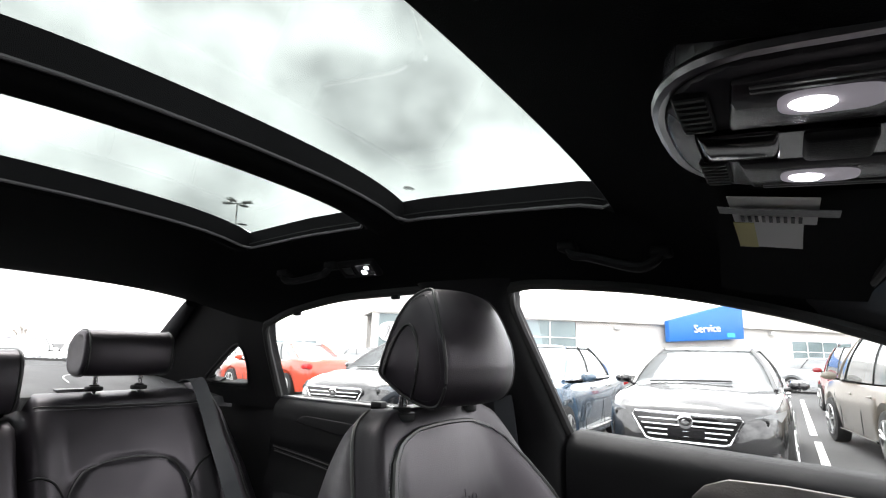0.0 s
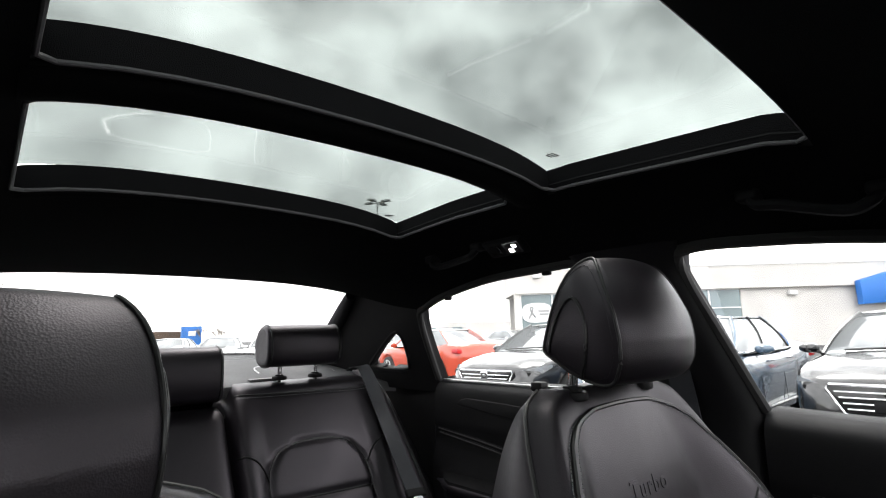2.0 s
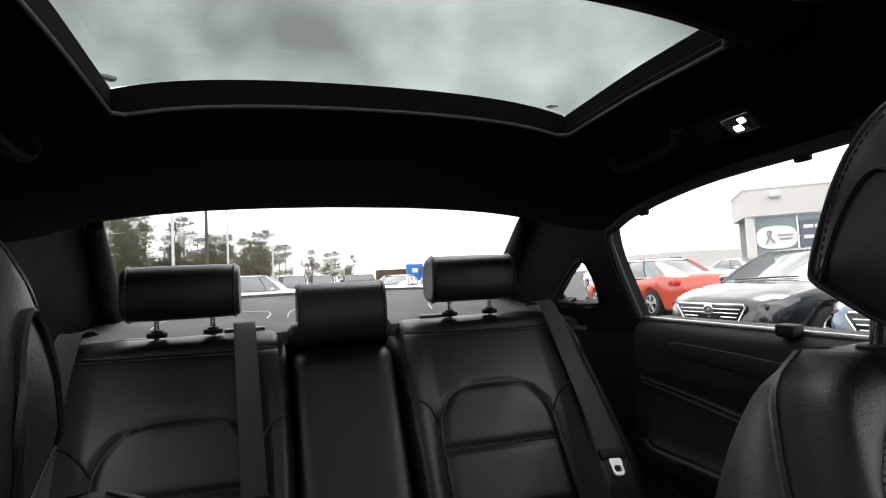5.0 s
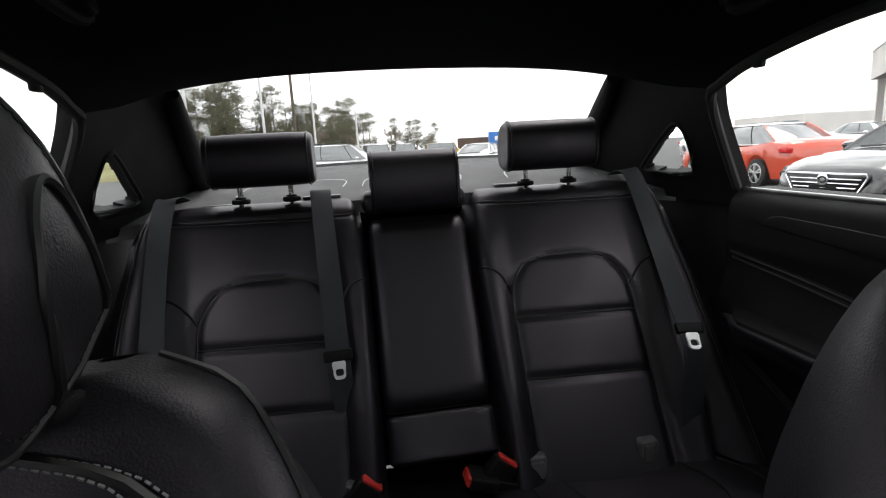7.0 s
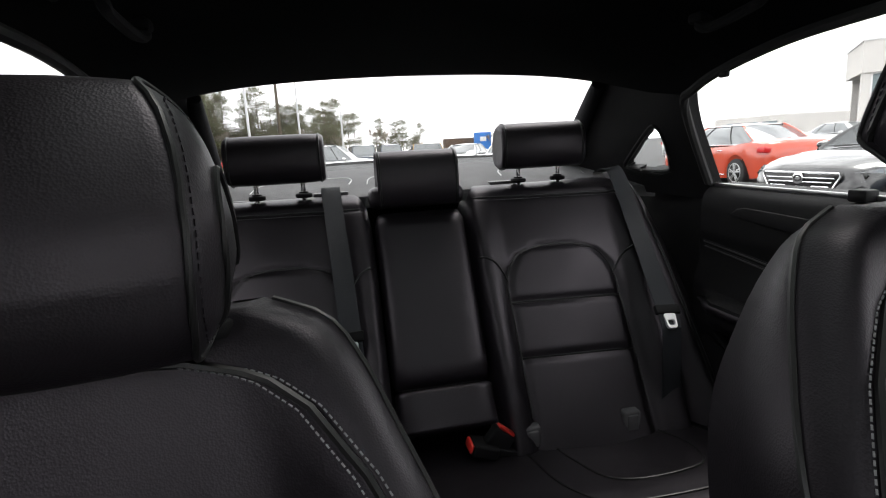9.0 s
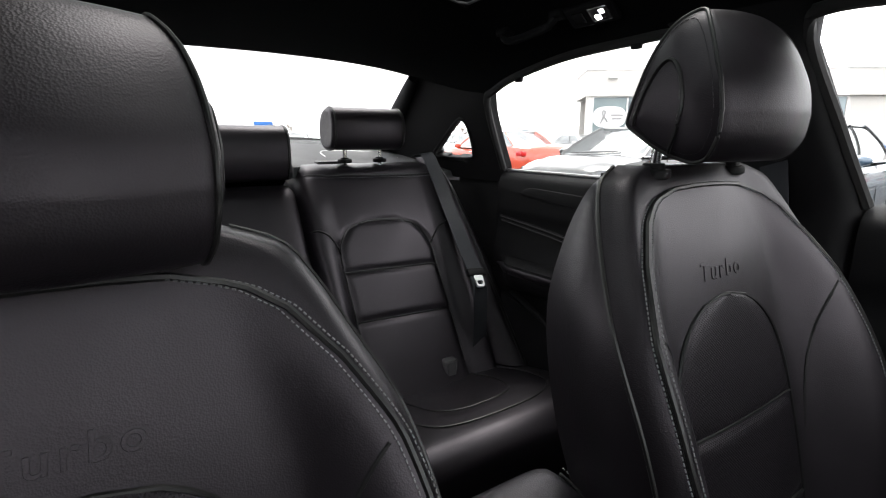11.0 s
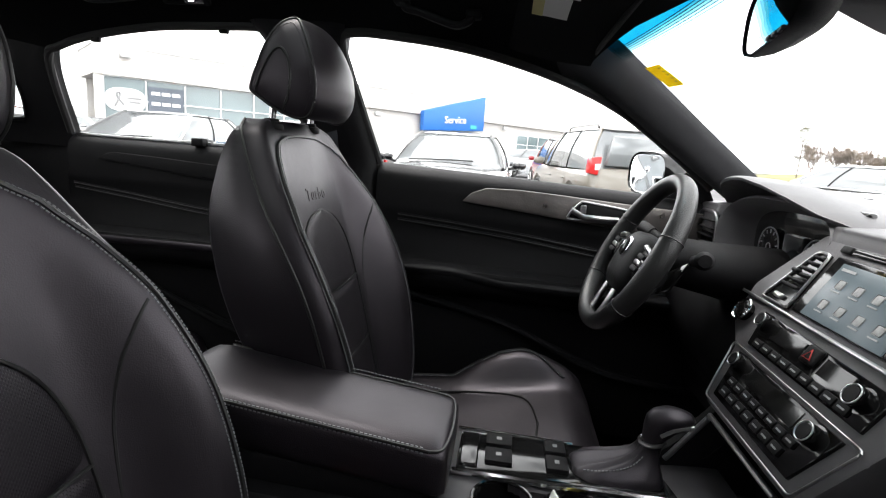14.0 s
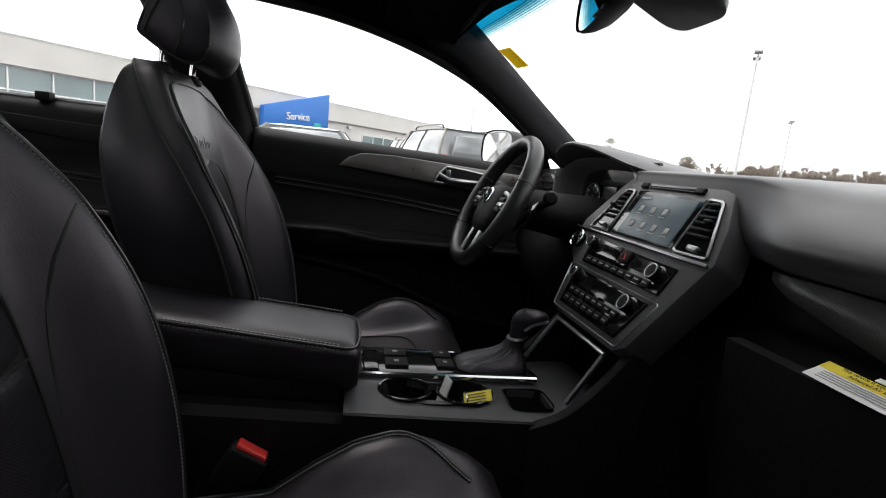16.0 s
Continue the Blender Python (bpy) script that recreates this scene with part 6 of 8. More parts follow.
# things in the cup holder
keys = thing("car_key", "key fob with a yellow paper tag lying in the cup holder", "key")
part("fob", box((-0.014, -0.03, -0.006), (0.014, 0.03, 0.006), 0.005, m=Matrix.Translation((0.045, 0.315, 0.552)) @ pose(0, 0, 0, 60, 0, 20)), GLOSS, keys, "black key fob")
part("ring", tube([(0.058 + 0.012 * math.cos(t), 0.318, 0.575 + 0.012 * math.sin(t)) for t in np.linspace(0, 2 * math.pi, 20, endpoint=False)], 0.0012, 6, wrap=True), CHROME, keys)
yt = part("tag", box((-0.022, -0.010, -0.0008), (0.022, 0.010, 0.0008), 0.0005, 1, m=Matrix.Translation((0.066, 0.335, 0.586)) @ pose(0, 0, 0, 35, -18, 75)), YELLOW, keys, "yellow paper tag")
for k in (-1, 0, 1):
    part("tag_print", box((-0.016, -0.0008 + 0.005 * k, 0.0009), (0.013, 0.0008 + 0.005 * k, 0.0013), m=Matrix.Translation((0.066, 0.335, 0.586)) @ pose(0, 0, 0, 35, -18, 75)), INK, yt)
card = thing("paper_slip", "small white plastic slip standing in the cup holder", "slip")
part("slip", box((-0.010, -0.0015, -0.035), (0.010, 0.0015, 0.035), 0.001, 2, m=Matrix.Translation((0.048, 0.282, 0.575)) @ pose(0, 0, 0, -12, 8, 20)), WHITE_PAPER, card)

# ---- overhead console, visors, mirror, handles ----
oh = thing("overhead_console", "dark grey overhead console with two lit map lamps and switches", "overhead console")
pod_end = [(0.112 * math.copysign(abs(math.sin(a)) ** 0.75, math.sin(a)), 0.222 - 0.074 * abs(math.cos(a)) ** 0.75) for a in np.linspace(-math.pi / 2, math.pi / 2, 21)]
bm = prism(pod_end + [(0.112, 0.40), (-0.112, 0.40)], 2, 1.282, 1.35, 0.006)
shear = Matrix.Identity(4)
shear[2][1] = -0.10
shear[2][3] = 0.024
shear[1][3] = 0.035
def op(name, b, material, parent=None, label=""):
    b.transform(shear)
    return part(name, b, material, parent or oh, label)
op("housing", bm, SMOKED, None, "dark grey plastic housing")
for s in (-1, 1):
    ln = op("map_lamp", prism([(s * 0.034, 0.186), (s * 0.098, 0.192), (s * 0.103, 0.225), (s * 0.102, 0.296), (s * 0.034, 0.290)], 2, 1.2775, 1.284, 0.003), SMOKED, None, "smoked map lamp lens, lit")
    lens = lambda k, z: [Vector((s * 0.068 + k * 0.017 * math.copysign(abs(math.cos(t)) ** 0.6, math.cos(t)), 0.236 + k * 0.024 * math.copysign(abs(math.sin(t)) ** 0.6, math.sin(t)), z)) for t in np.linspace(0, 2 * math.pi, 28, endpoint=False)]
    op("reflector", loft([lens(1.0, 1.2768), lens(0.9, 1.2762), lens(0.02, 1.2760)], caps=False), SOFT_LAMP, ln, "bright lamp reflector")
    op("bulb", loft([[Vector((s * 0.068 + k * 0.009 * math.cos(t), 0.228 + k * 0.011 * math.sin(t), z)) for t in np.linspace(0, 2 * math.pi, 20, endpoint=False)] for z, k in ((1.276, 1.0), (1.2745, 0.8), (1.274, 0.02))], caps=False), LAMP, ln, "glowing white lamp")
    for q in (0, 1):
        op("lens_ridge", box((s * 0.094 - 0.002 - s * 0.006 * q, 0.200, 1.2765), (s * 0.094 + 0.002 - s * 0.006 * q, 0.285, 1.278), 0.0008, 1), GREY_PLASTIC, ln)
    op("speaker_grille", box((s * 0.06 - 0.028, 0.160, 1.2785), (s * 0.06 + 0.028, 0.180, 1.284), 0.003), PLASTIC, None, "slotted microphone grille")
    for k in range(7):
        op("grille_slot", box((s * 0.06 - 0.024 + 0.008 * k, 0.162, 1.2775), (s * 0.06 - 0.021 + 0.008 * k, 0.178, 1.279)), INK)
op("holder", box((-0.028, 0.165, 1.2765), (0.028, 0.215, 1.284), 0.006), GLOSS, None, "gloss black switch pad")
op("roof_switch", box((-0.022, 0.225, 1.272), (0.020, 0.262, 1.284), 0.004), PLASTIC, None, "rocker switch for the roof")
op("switch_recess", box((-0.026, 0.212, 1.2775), (0.024, 0.292, 1.2835)), GLOSS)
op("indicator", box((-0.006, 0.298, 1.277), (0.004, 0.306, 1.2835), 0.001, 1), mat("blue_indicator", (0.03, 0.12, 0.6), 0.4), None, "small blue indicator")
op("glasses_lid", box((-0.10, 0.322, 1.2765), (0.10, 0.395, 1.285), 0.006), GREY_PLASTIC, None, "sunglasses compartment lid")
part("console_rim", tube([(p[0], p[1] + 0.035, 1.282 - 0.10 * p[1] + 0.024 + 0.008) for p in [(-0.114, 0.40)] + [(x * 1.02, y - 0.003) for x, y in pod_end] + [(0.114, 0.40)]], 0.005, 8), SATIN, oh, "thin silver edge")

for s in (-1, 1):
    vs = thing("sun_visor", "black cloth sun visor folded up, with warning labels" if s < 0 else "black cloth sun visor folded up", "sun visor", "sun visors")
    part("flap", sheet(lambda u, v, s=s: Vector((s * (0.13 + 0.36 * u), 0.185 + 0.17 * v - 0.02 * u * u, roof_at(0.13 + 0.36 * u, 0.185 + 0.17 * v) - 0.022 - 0.004 * math.sin(math.pi * v))), 14, 8, (0, 0, 0.016)), CLOTH, vs, "", 60)
    part("hinge", tube([(s * 0.48, 0.335, roof_at(0.48, 0.335) - 0.012), (s * 0.15, 0.365, roof_at(0.15, 0.365) - 0.012)], 0.006, 8), PLASTIC, vs)
    if s < 0:
        def on_visor(x0, x1, y0, y1, d):
            return sheet(lambda u, v: Vector((-(x0 + (x1 - x0) * u), y0 + (y1 - y0) * v, roof_at(x0 + (x1 - x0) * u, y0 + (y1 - y0) * v) - 0.026 - d)), 6, 4, (0, 0, 0.001))
        part("card", on_visor(0.135, 0.225, 0.205, 0.275, 0.006), WHITE_PAPER, vs, "white printed card")
        part("card_fold", on_visor(0.160, 0.182, 0.195, 0.29, 0.010), GREY_PAPER, vs, "clear plastic clip")
        for k in range(9):
            part("card_print", on_visor(0.195, 0.215, 0.212 + 0.006 * k, 0.215 + 0.006 * k, 0.008), INK, vs)
        part("warning_label", on_visor(0.235, 0.33, 0.205, 0.265, 0.003), WHITE_PAPER, vs, "white warning label")
        part("warning_stripe", on_visor(0.235, 0.33, 0.203, 0.222, 0.004), PALE_YELLOW, vs, "pale yellow stripe")

mir = thing("rear_view_mirror", "black rear-view mirror hanging from the windshield", "mirror")
def mring(y, k, dz=0.0):
    return [Vector((0.038 + 0.108 * k * math.copysign(abs(math.cos(t)) ** 0.55, math.cos(t)), y, 1.205 + dz + 0.040 * k * math.copysign(abs(math.sin(t)) ** 0.7, math.sin(t)))) for t in np.linspace(0, 2 * math.pi, 40, endpoint=False)]
mm = pose(0.038, 0.45, 1.205, 0, 0, -10) @ Matrix.Translation((-0.038, -0.45, -1.205))
def mp(name, b, material, label="", parent=None):
    b.transform(mm)
    return part(name, b, material, parent or mir, label)
hs = mp("housing", loft([mring(0.452, 1.0), mring(0.446, 1.03), mring(0.455, 1.05), mring(0.47, 0.98), mring(0.485, 0.8), mring(0.492, 0.4)]), PLASTIC, "black plastic housing")
mp("glass", loft([mring(0.4485, 0.96), mring(0.4483, 0.9), mring(0.4482, 0.02)], caps=False), MIRROR, "silvered mirror glass", hs)
for k in range(3):
    mp("mirror_button", box((0.05 + 0.02 * k, 0.444, 1.167), (0.064 + 0.02 * k, 0.449, 1.172), 0.001, 1), GREY_PLASTIC, "", hs)
part("stem", tube(smooth_line([(0.025, 0.485, 1.21), (0.02, 0.53, 1.235), (0.015, 0.56, 1.243)], 10), 0.011, 10), PLASTIC, mir)
part("sensor_box", loft([[Vector((0.03 + 0.078 * k * math.copysign(abs(math.cos(t)) ** 0.35, math.cos(t)) * (1 - 0.18 * math.sin(t)), 0.575 + 0.06 * k * math.copysign(abs(math.sin(t)) ** 0.5, math.sin(t)), z - 0.5 * (0.06 * k * math.copysign(abs(math.sin(t)) ** 0.5, math.sin(t))))) for t in np.linspace(0, 2 * math.pi, 32, endpoint=False)] for z, k in ((1.238, 0.92), (1.228, 1.0), (1.218, 0.98), (1.212, 0.85))]), GREY_PLASTIC, mir, "black sensor cover on the glass", 60)

stick = thing("windshield_sticker", "yellow service sticker in the corner of the windshield", "sticker")
def on_shield(u, v, u0, u1, v0, v1, d):
    p = shield(u0 + (u1 - u0) * u, v0 + (v1 - v0) * v)
    p.y -= 0.004 + d
    p.z -= 0.004 + d
    return p
part("label", sheet(lambda u, v: on_shield(u, v, 0.017, 0.053, 0.145, 0.262, 0.0), 4, 6, (0, 0.0004, 0.0004)), STICKER, stick)
for k in range(5):
    part("print_line", sheet(lambda u, v, k=k: on_shield(u, v, 0.044, 0.049, 0.158 + 0.019 * k, 0.164 + 0.019 * k, 0.001), 1, 1, (0, 0.0004, 0.0004)), GREY_PAPER, stick)
papers = thing("windshield_sheet", "pale grey two-part paper sheet stuck inside the windshield", "paper")
for va, vb in ((0.08, 0.424), (0.434, 0.85)):
    part("panel", sheet(lambda u, v, a=va, b=vb: on_shield(u, v, 0.80, 0.985, a, b, 0.0), 6, 6, (0, 0.0004, 0.0004)), THIN_SHEET, papers)
part("joint", sheet(lambda u, v: on_shield(u, v, 0.80, 0.985, 0.422, 0.436, 0.001), 6, 1, (0, 0.0004, 0.0004)), WHITE_PAPER, papers, "white tape between the panels")

for s, ys in ((-1, (-0.06, 0.09)), (-1, (-0.78, -0.62)), (1, (-0.78, -0.62))):
    gr = thing("grab_handle", "black folding grab handle above the door", "grab handle", "grab handles")
    x0 = 0.455
    zz = [roof_at(x0, y) for y in ys]
    part("bar", tube(smooth_line([(s * (x0 - 0.004), ys[0], zz[0] - 0.004), (s * (x0 - 0.01), ys[0] + 0.012, zz[0] - 0.022), (s * (x0 - 0.005), ys[0] + 0.04, zz[0] - 0.027), (s * (x0 - 0.005), ys[1] - 0.04, zz[1] - 0.027), (s * (x0 - 0.01), ys[1] - 0.012, zz[1] - 0.022), (s * (x0 - 0.004), ys[1], zz[1] - 0.004)], 26), 0.0085, 8), PLASTIC, gr)
    for y, z in zip(ys, zz):
        part("mount", box((s * x0 - 0.016, y - 0.016, z - 0.014), (s * x0 + 0.016, y + 0.016, z + 0.004), 0.006), PLASTIC, gr)
for s in (-1, 1):
    rl = thing("reading_lamp", "small lit reading lamp set in the headliner", "lamp", "reading lamps")
    z = roof_at(0.47, -0.55)
    tilt = Matrix.Translation((s * 0.47, -0.55, z - 0.003)) @ pose(0, 0, 0, 0, s * 38, 0)
    part("housing", box((-0.024, -0.055, -0.008), (0.024, 0.055, 0.006), 0.005, m=tilt), PLASTIC, rl, "black plastic lamp housing")
    part("lens", box((-0.016, 0.0, -0.011), (0.016, 0.045, -0.006), 0.003, m=tilt), REFLECTOR, rl, "bright lens")
    part("bulb", join(box((-0.010, 0.012, -0.0125), (0.0, 0.024, -0.009), 0.001, 1, m=tilt), box((0.002, 0.026, -0.0125), (0.011, 0.036, -0.009), 0.001, 1, m=tilt)), LAMP, rl, "glowing white lamp")
    part("switch", box((-0.012, -0.04, -0.011), (0.012, -0.012, -0.006), 0.002, m=tilt), GLOSS, rl)

# door mirror outside
dm = thing("door_mirror", "door mirror with a pale sky reflection outside the window", "door mirror")
dmm = Matrix.Translation((-0.93, 0.62, 1.005)) @ pose(0, 0, 0, 0, 0, 14)
def dring(y, k):
    return [Vector((0.105 * k * math.copysign(abs(math.cos(t)) ** 0.6, math.cos(t)), y, 0.062 * k * math.copysign(abs(math.sin(t)) ** 0.65, math.sin(t)))) for t in np.linspace(0, 2 * math.pi, 36, endpoint=False)]
def dp(name, b, material, label=""):
    b.transform(dmm)
    return part(name, b, material, dm, label)
dp("shell", loft([dring(-0.035, 0.96), dring(-0.042, 1.0), dring(-0.02, 1.04), dring(0.03, 0.95), dring(0.06, 0.7), dring(0.07, 0.3)]), GLOSS, "gloss black mirror shell")
dp("glass", loft([dring(-0.0385, 0.93), dring(-0.038, 0.8), dring(-0.0375, 0.02)], caps=False), MIRROR, "silvered mirror glass")
part("arm", tube([(-0.85, 0.64, 0.955), (-0.76, 0.66, 0.95)], 0.025, 10), PLASTIC, dm)
part("corner_cover", prism([(0.55, 0.955), (0.70, 0.945), (0.68, 0.985), (0.62, 1.02)], 0, -0.705, -0.69, 0.004), PLASTIC, dm, "black corner cover")

# ---- outside: car park, building, cars, trees ----
GZ = -0.16


def asphalt():
    m = mat("asphalt", (0.055, 0.055, 0.056), 0.9, grain=0.6, scale=60, vary=0.25, patch=0.6)
    return m


def paint(name, c, rough=0.25):
    m = mat(name, c, rough, vary=0.04, patch=3)
    m.node_tree.nodes["Principled BSDF"].inputs["Coat Weight"].default_value = 1.0
    m.node_tree.nodes["Principled BSDF"].inputs["Coat Roughness"].default_value = 0.04
    return m


BLACK_PAINT = paint("black_car_paint", (0.008, 0.008, 0.009))
BLACK_PAINT.node_tree.nodes["Principled BSDF"].inputs["Coat Weight"].default_value = 1.0
BLACK_PAINT.node_tree.nodes["Principled BSDF"].inputs["Specular IOR Level"].default_value = 0.5
BLUE_PAINT = paint("slate_blue_car_paint", (0.06, 0.10, 0.15))
NAVY_PAINT = paint("navy_car_paint", (0.02, 0.03, 0.05))
RED_PAINT = paint("orange_red_car_paint", (0.50, 0.055, 0.02))
BROWN_PAINT = paint("brown_grey_car_paint", (0.17, 0.15, 0.12), 0.3)
WHITE_PAINT = paint("white_car_paint", (0.75, 0.75, 0.75))
SILVER_PAINT = paint("silver_car_paint", (0.42, 0.43, 0.44))
WINE_PAINT = paint("wine_red_car_paint", (0.28, 0.02, 0.025))
YELLOW_PAINT = paint("yellow_car_paint", (0.72, 0.40, 0.01))
CAR_GLASS = mat("tinted_car_glass", (0.20, 0.21, 0.215), 0.05, metal=0.25, spec=1.0)
TYRE = mat("tyre_rubber", (0.02, 0.02, 0.02), 0.85, grain=0.3, scale=90)
ALLOY = mat("alloy_wheel", (0.5, 0.5, 0.5), 0.3, metal=1.0)
TAIL = mat("red_tail_lamp", (0.5, 0.02, 0.02), 0.12, vary=0.1)
HEADLAMP = mat("headlamp", (0.45, 0.46, 0.47), 0.12, metal=0.5)
STUCCO = mat("beige_stucco", (0.60, 0.575, 0.55), 0.9, grain=0.3, scale=20, vary=0.08, patch=0.5)
BUILDING_GLASS = mat("building_glass", (0.16, 0.21, 0.22), 0.06, spec=0.8, vary=0.2, patch=0.3)
WHITE_FRAME = mat("white_window_frame", (0.75, 0.75, 0.75), 0.5)
BLUE_SIGN = mat("blue_sign_panel", (0.02, 0.15, 0.50), 0.45, vary=0.04)
SIGN_WHITE = mat("white_sign_letters", (0.8, 0.8, 0.8), 0.5)
BANNER = mat("grey_banner", (0.12, 0.14, 0.17), 0.6, vary=0.1)
MARKING = mat("white_road_paint", (0.7, 0.7, 0.68), 0.8, vary=0.2, patch=4, grain=0.3, scale=60)
STEEL = mat("grey_steel_pole", (0.62, 0.62, 0.62), 0.5, metal=0.3)
GRASS = mat("dry_winter_grass", (0.16, 0.15, 0.06), 1.0, grain=0.6, scale=8, vary=0.3, patch=0.15)

tagged(part("ground", sheet(lambda u, v: Vector(((u - 0.5) * 900, (v - 0.5) * 900, GZ)), 30, 30, (0, 0, -0.2)), asphalt()), kind="structure", label="dark asphalt car park", category="ground")
for k, y in enumerate((-6.75, -4.25, -1.9, 0.53, 3.0)):
    tagged(part("parking_line", box((-10.6, y - 0.05, GZ), (-5.3, y + 0.05, GZ + 0.006)), MARKING), "white painted parking bay line on asphalt", "road marking", "parking bay lines", "structure")
tagged(part("parking_line", box((-22, 0.45, GZ), (-11.5, 0.56, GZ + 0.006)), MARKING), "white painted parking bay line on asphalt", "road marking", "parking bay lines", "structure")


def wheel_part(car, x, y, r, s):
    w = part("wheel", cyl((x, y, r), r, 0.21, 1, 28, 0.03), TYRE, car, "black tyre on a silver alloy rim")
    part("rim", cyl((x, y + s * 0.097, r), r * 0.66, 0.03, 1, 24, 0.008), GLOSS, w, "dark rim well")
    for k in range(5):
        a = k * 2 * math.pi / 5 + 0.3
        for d in (-0.16, 0.16):
            p0 = Vector((x, y + s * 0.118, r))
            p1 = p0 + Vector((math.cos(a + d), 0, math.sin(a + d))) * r * 0.62
            part("spoke", tube([p0, p1], 0.017, 5), ALLOY, w)
    part("rim_edge", tube([(x + r * 0.66 * math.cos(a), y + s * 0.108, r + r * 0.66 * math.sin(a)) for a in np.linspace(0, 2 * math.pi, 28, endpoint=False)], 0.012, 6, wrap=True), ALLOY, w)
    return w


def car(label, body, kind="sedan", plate=True):
    """A parked car about its centre on the ground, nose towards +x."""
    c = thing("parked_car", label, "car", "cars parked outside")
    if kind == "sedan":
        L, W, r, wb = 2.43, 0.93, 0.33, 1.40
        X = [-2.43, -2.40, -2.30, -2.0, -1.7, -1.0, 0.0, 0.9, 1.2, 1.6, 2.0, 2.22, 2.36, 2.42, 2.44]
        HW = [0.66, 0.76, 0.85, 0.90, 0.92, 0.93, 0.93, 0.93, 0.925, 0.91, 0.88, 0.83, 0.74, 0.62, 0.50]
        TOP = [0.80, 0.93, 1.02, 1.07, 1.07, 1.00, 0.97, 0.98, 0.985, 0.955, 0.90, 0.83, 0.76, 0.70, 0.64]
        LOW = [0.45, 0.34, 0.26, 0.22, 0.2, 0.18, 0.18, 0.18, 0.18, 0.18, 0.20, 0.22, 0.24, 0.28, 0.36]
        base = [(1.20, 0.80), (0.75, 0.85), (0.0, 0.86), (-0.9, 0.85), (-1.55, 0.78), (-1.85, 0.66)]
        roof = [(0.38, 0.55), (0.20, 0.60), (-0.2, 0.61), (-0.62, 0.60), (-0.90, 0.57), (-1.02, 0.50)]
        bz, rz = 0.975, 1.455
    elif kind == "suv":
        L, W, r, wb = 2.28, 0.91, 0.36, 1.32
        X = [-2.22, -2.20, -2.12, -1.9, -1.5, -0.8, 0.0, 0.9, 1.2, 1.6, 1.95, 2.12, 2.22, 2.26, 2.28]
        HW = [0.72, 0.80, 0.86, 0.89, 0.91, 0.91, 0.91, 0.91, 0.90, 0.88, 0.85, 0.80, 0.72, 0.62, 0.5]
        TOP = [0.95, 1.05, 1.08, 1.08, 1.07, 1.06, 1.05, 1.06, 1.06, 1.02, 0.98, 0.92, 0.86, 0.80, 0.7]
        LOW = [0.52, 0.42, 0.34, 0.3, 0.28, 0.26, 0.26, 0.26, 0.26, 0.28, 0.3, 0.32, 0.34, 0.38, 0.45]
        base = [(1.15, 0.78), (0.7, 0.84), (0.0, 0.85), (-1.0, 0.85), (-1.7, 0.83), (-2.12, 0.78)]
        roof = [(0.45, 0.60), (0.25, 0.64), (-0.2, 0.66), (-1.0, 0.66), (-1.5, 0.64), (-1.85, 0.60)]
        bz, rz = 1.05, 1.70
    else:
        L, W, r, wb = 2.05, 0.86, 0.40, 1.22
        X = [-1.95, -1.93, -1.90, -1.7, -1.3, -0.8, 0.0, 0.7, 0.9, 1.3, 1.6, 1.85, 1.95, 2.0, 2.02]
        HW = [0.70, 0.76, 0.78, 0.78, 0.78, 0.78, 0.78, 0.76, 0.74, 0.70, 0.68, 0.66, 0.64, 0.6, 0.55]
        TOP = [1.1, 1.16, 1.18, 1.18, 1.18, 1.18, 1.18, 1.18, 1.16, 1.12, 1.10, 1.08, 1.05, 1.0, 0.95]
        LOW = [0.6, 0.55, 0.5, 0.48, 0.48, 0.48, 0.48, 0.48, 0.5, 0.52, 0.55, 0.56, 0.58, 0.6, 0.62]
        base = [(0.75, 0.72), (0.6, 0.74), (0.0, 0.75), (-0.9, 0.75), (-1.6, 0.75), (-1.90, 0.74)]
        roof = [(0.50, 0.64), (0.35, 0.66), (0.0, 0.67), (-0.9, 0.67), (-1.5, 0.67), (-1.82, 0.66)]
        bz, rz = 1.17, 1.80
    rings = []
    for x in np.linspace(X[0], X[-1], 60):
        hw, tp, lo = bend(X, x, HW), bend(X, x, TOP), bend(X, x, LOW)
        arch = 0.0
        for wx in (wb, -wb):
            d = abs(x - wx)
            if d < r * 1.16:
                arch = max(arch, math.sqrt((r * 1.16) ** 2 - d * d) + r - lo)
        zs = [(0.0, lo), (hw * 0.80, lo), (hw * 0.955, lo + arch), (hw * 0.975, max(lo + 0.10, lo + arch + 0.02)), (hw, max((lo + tp) / 2, lo + arch + 0.04)), (hw * 0.985, tp - 0.16), (hw * 0.94, tp - 0.06), (hw * 0.80, tp - 0.015), (hw * 0.45, tp + 0.012), (0.0, tp + 0.02)]
        rings.append([Vector((x, y, z)) for y, z in zs] + [Vector((x, -y, z)) for y, z in zs[-2:0:-1]])
    b = part("body", loft(rings), body, c, "glossy painted body", 45)

    def outline(pts, z, n=48):
        half = smooth_line([(x, y, z) for x, y in pts], n // 2)
        return half + [Vector((p.x, -p.y, p.z)) for p in reversed(half)]
    o0, o1 = outline(base, bz - 0.02), outline(roof, rz - 0.03)
    rg = []
    for k in range(7):
        t = k / 6
        rg.append([p.lerp(q, t) + Vector((0, (0.035 if p.y > 0 else -0.035) * math.sin(math.pi * t), 0.03 * math.sin(math.pi * t) * 0.5)) for p, q in zip(o0, o1)])
    gl = part("greenhouse_glass", loft(rg), CAR_GLASS, c, "dark tinted windows", 60)
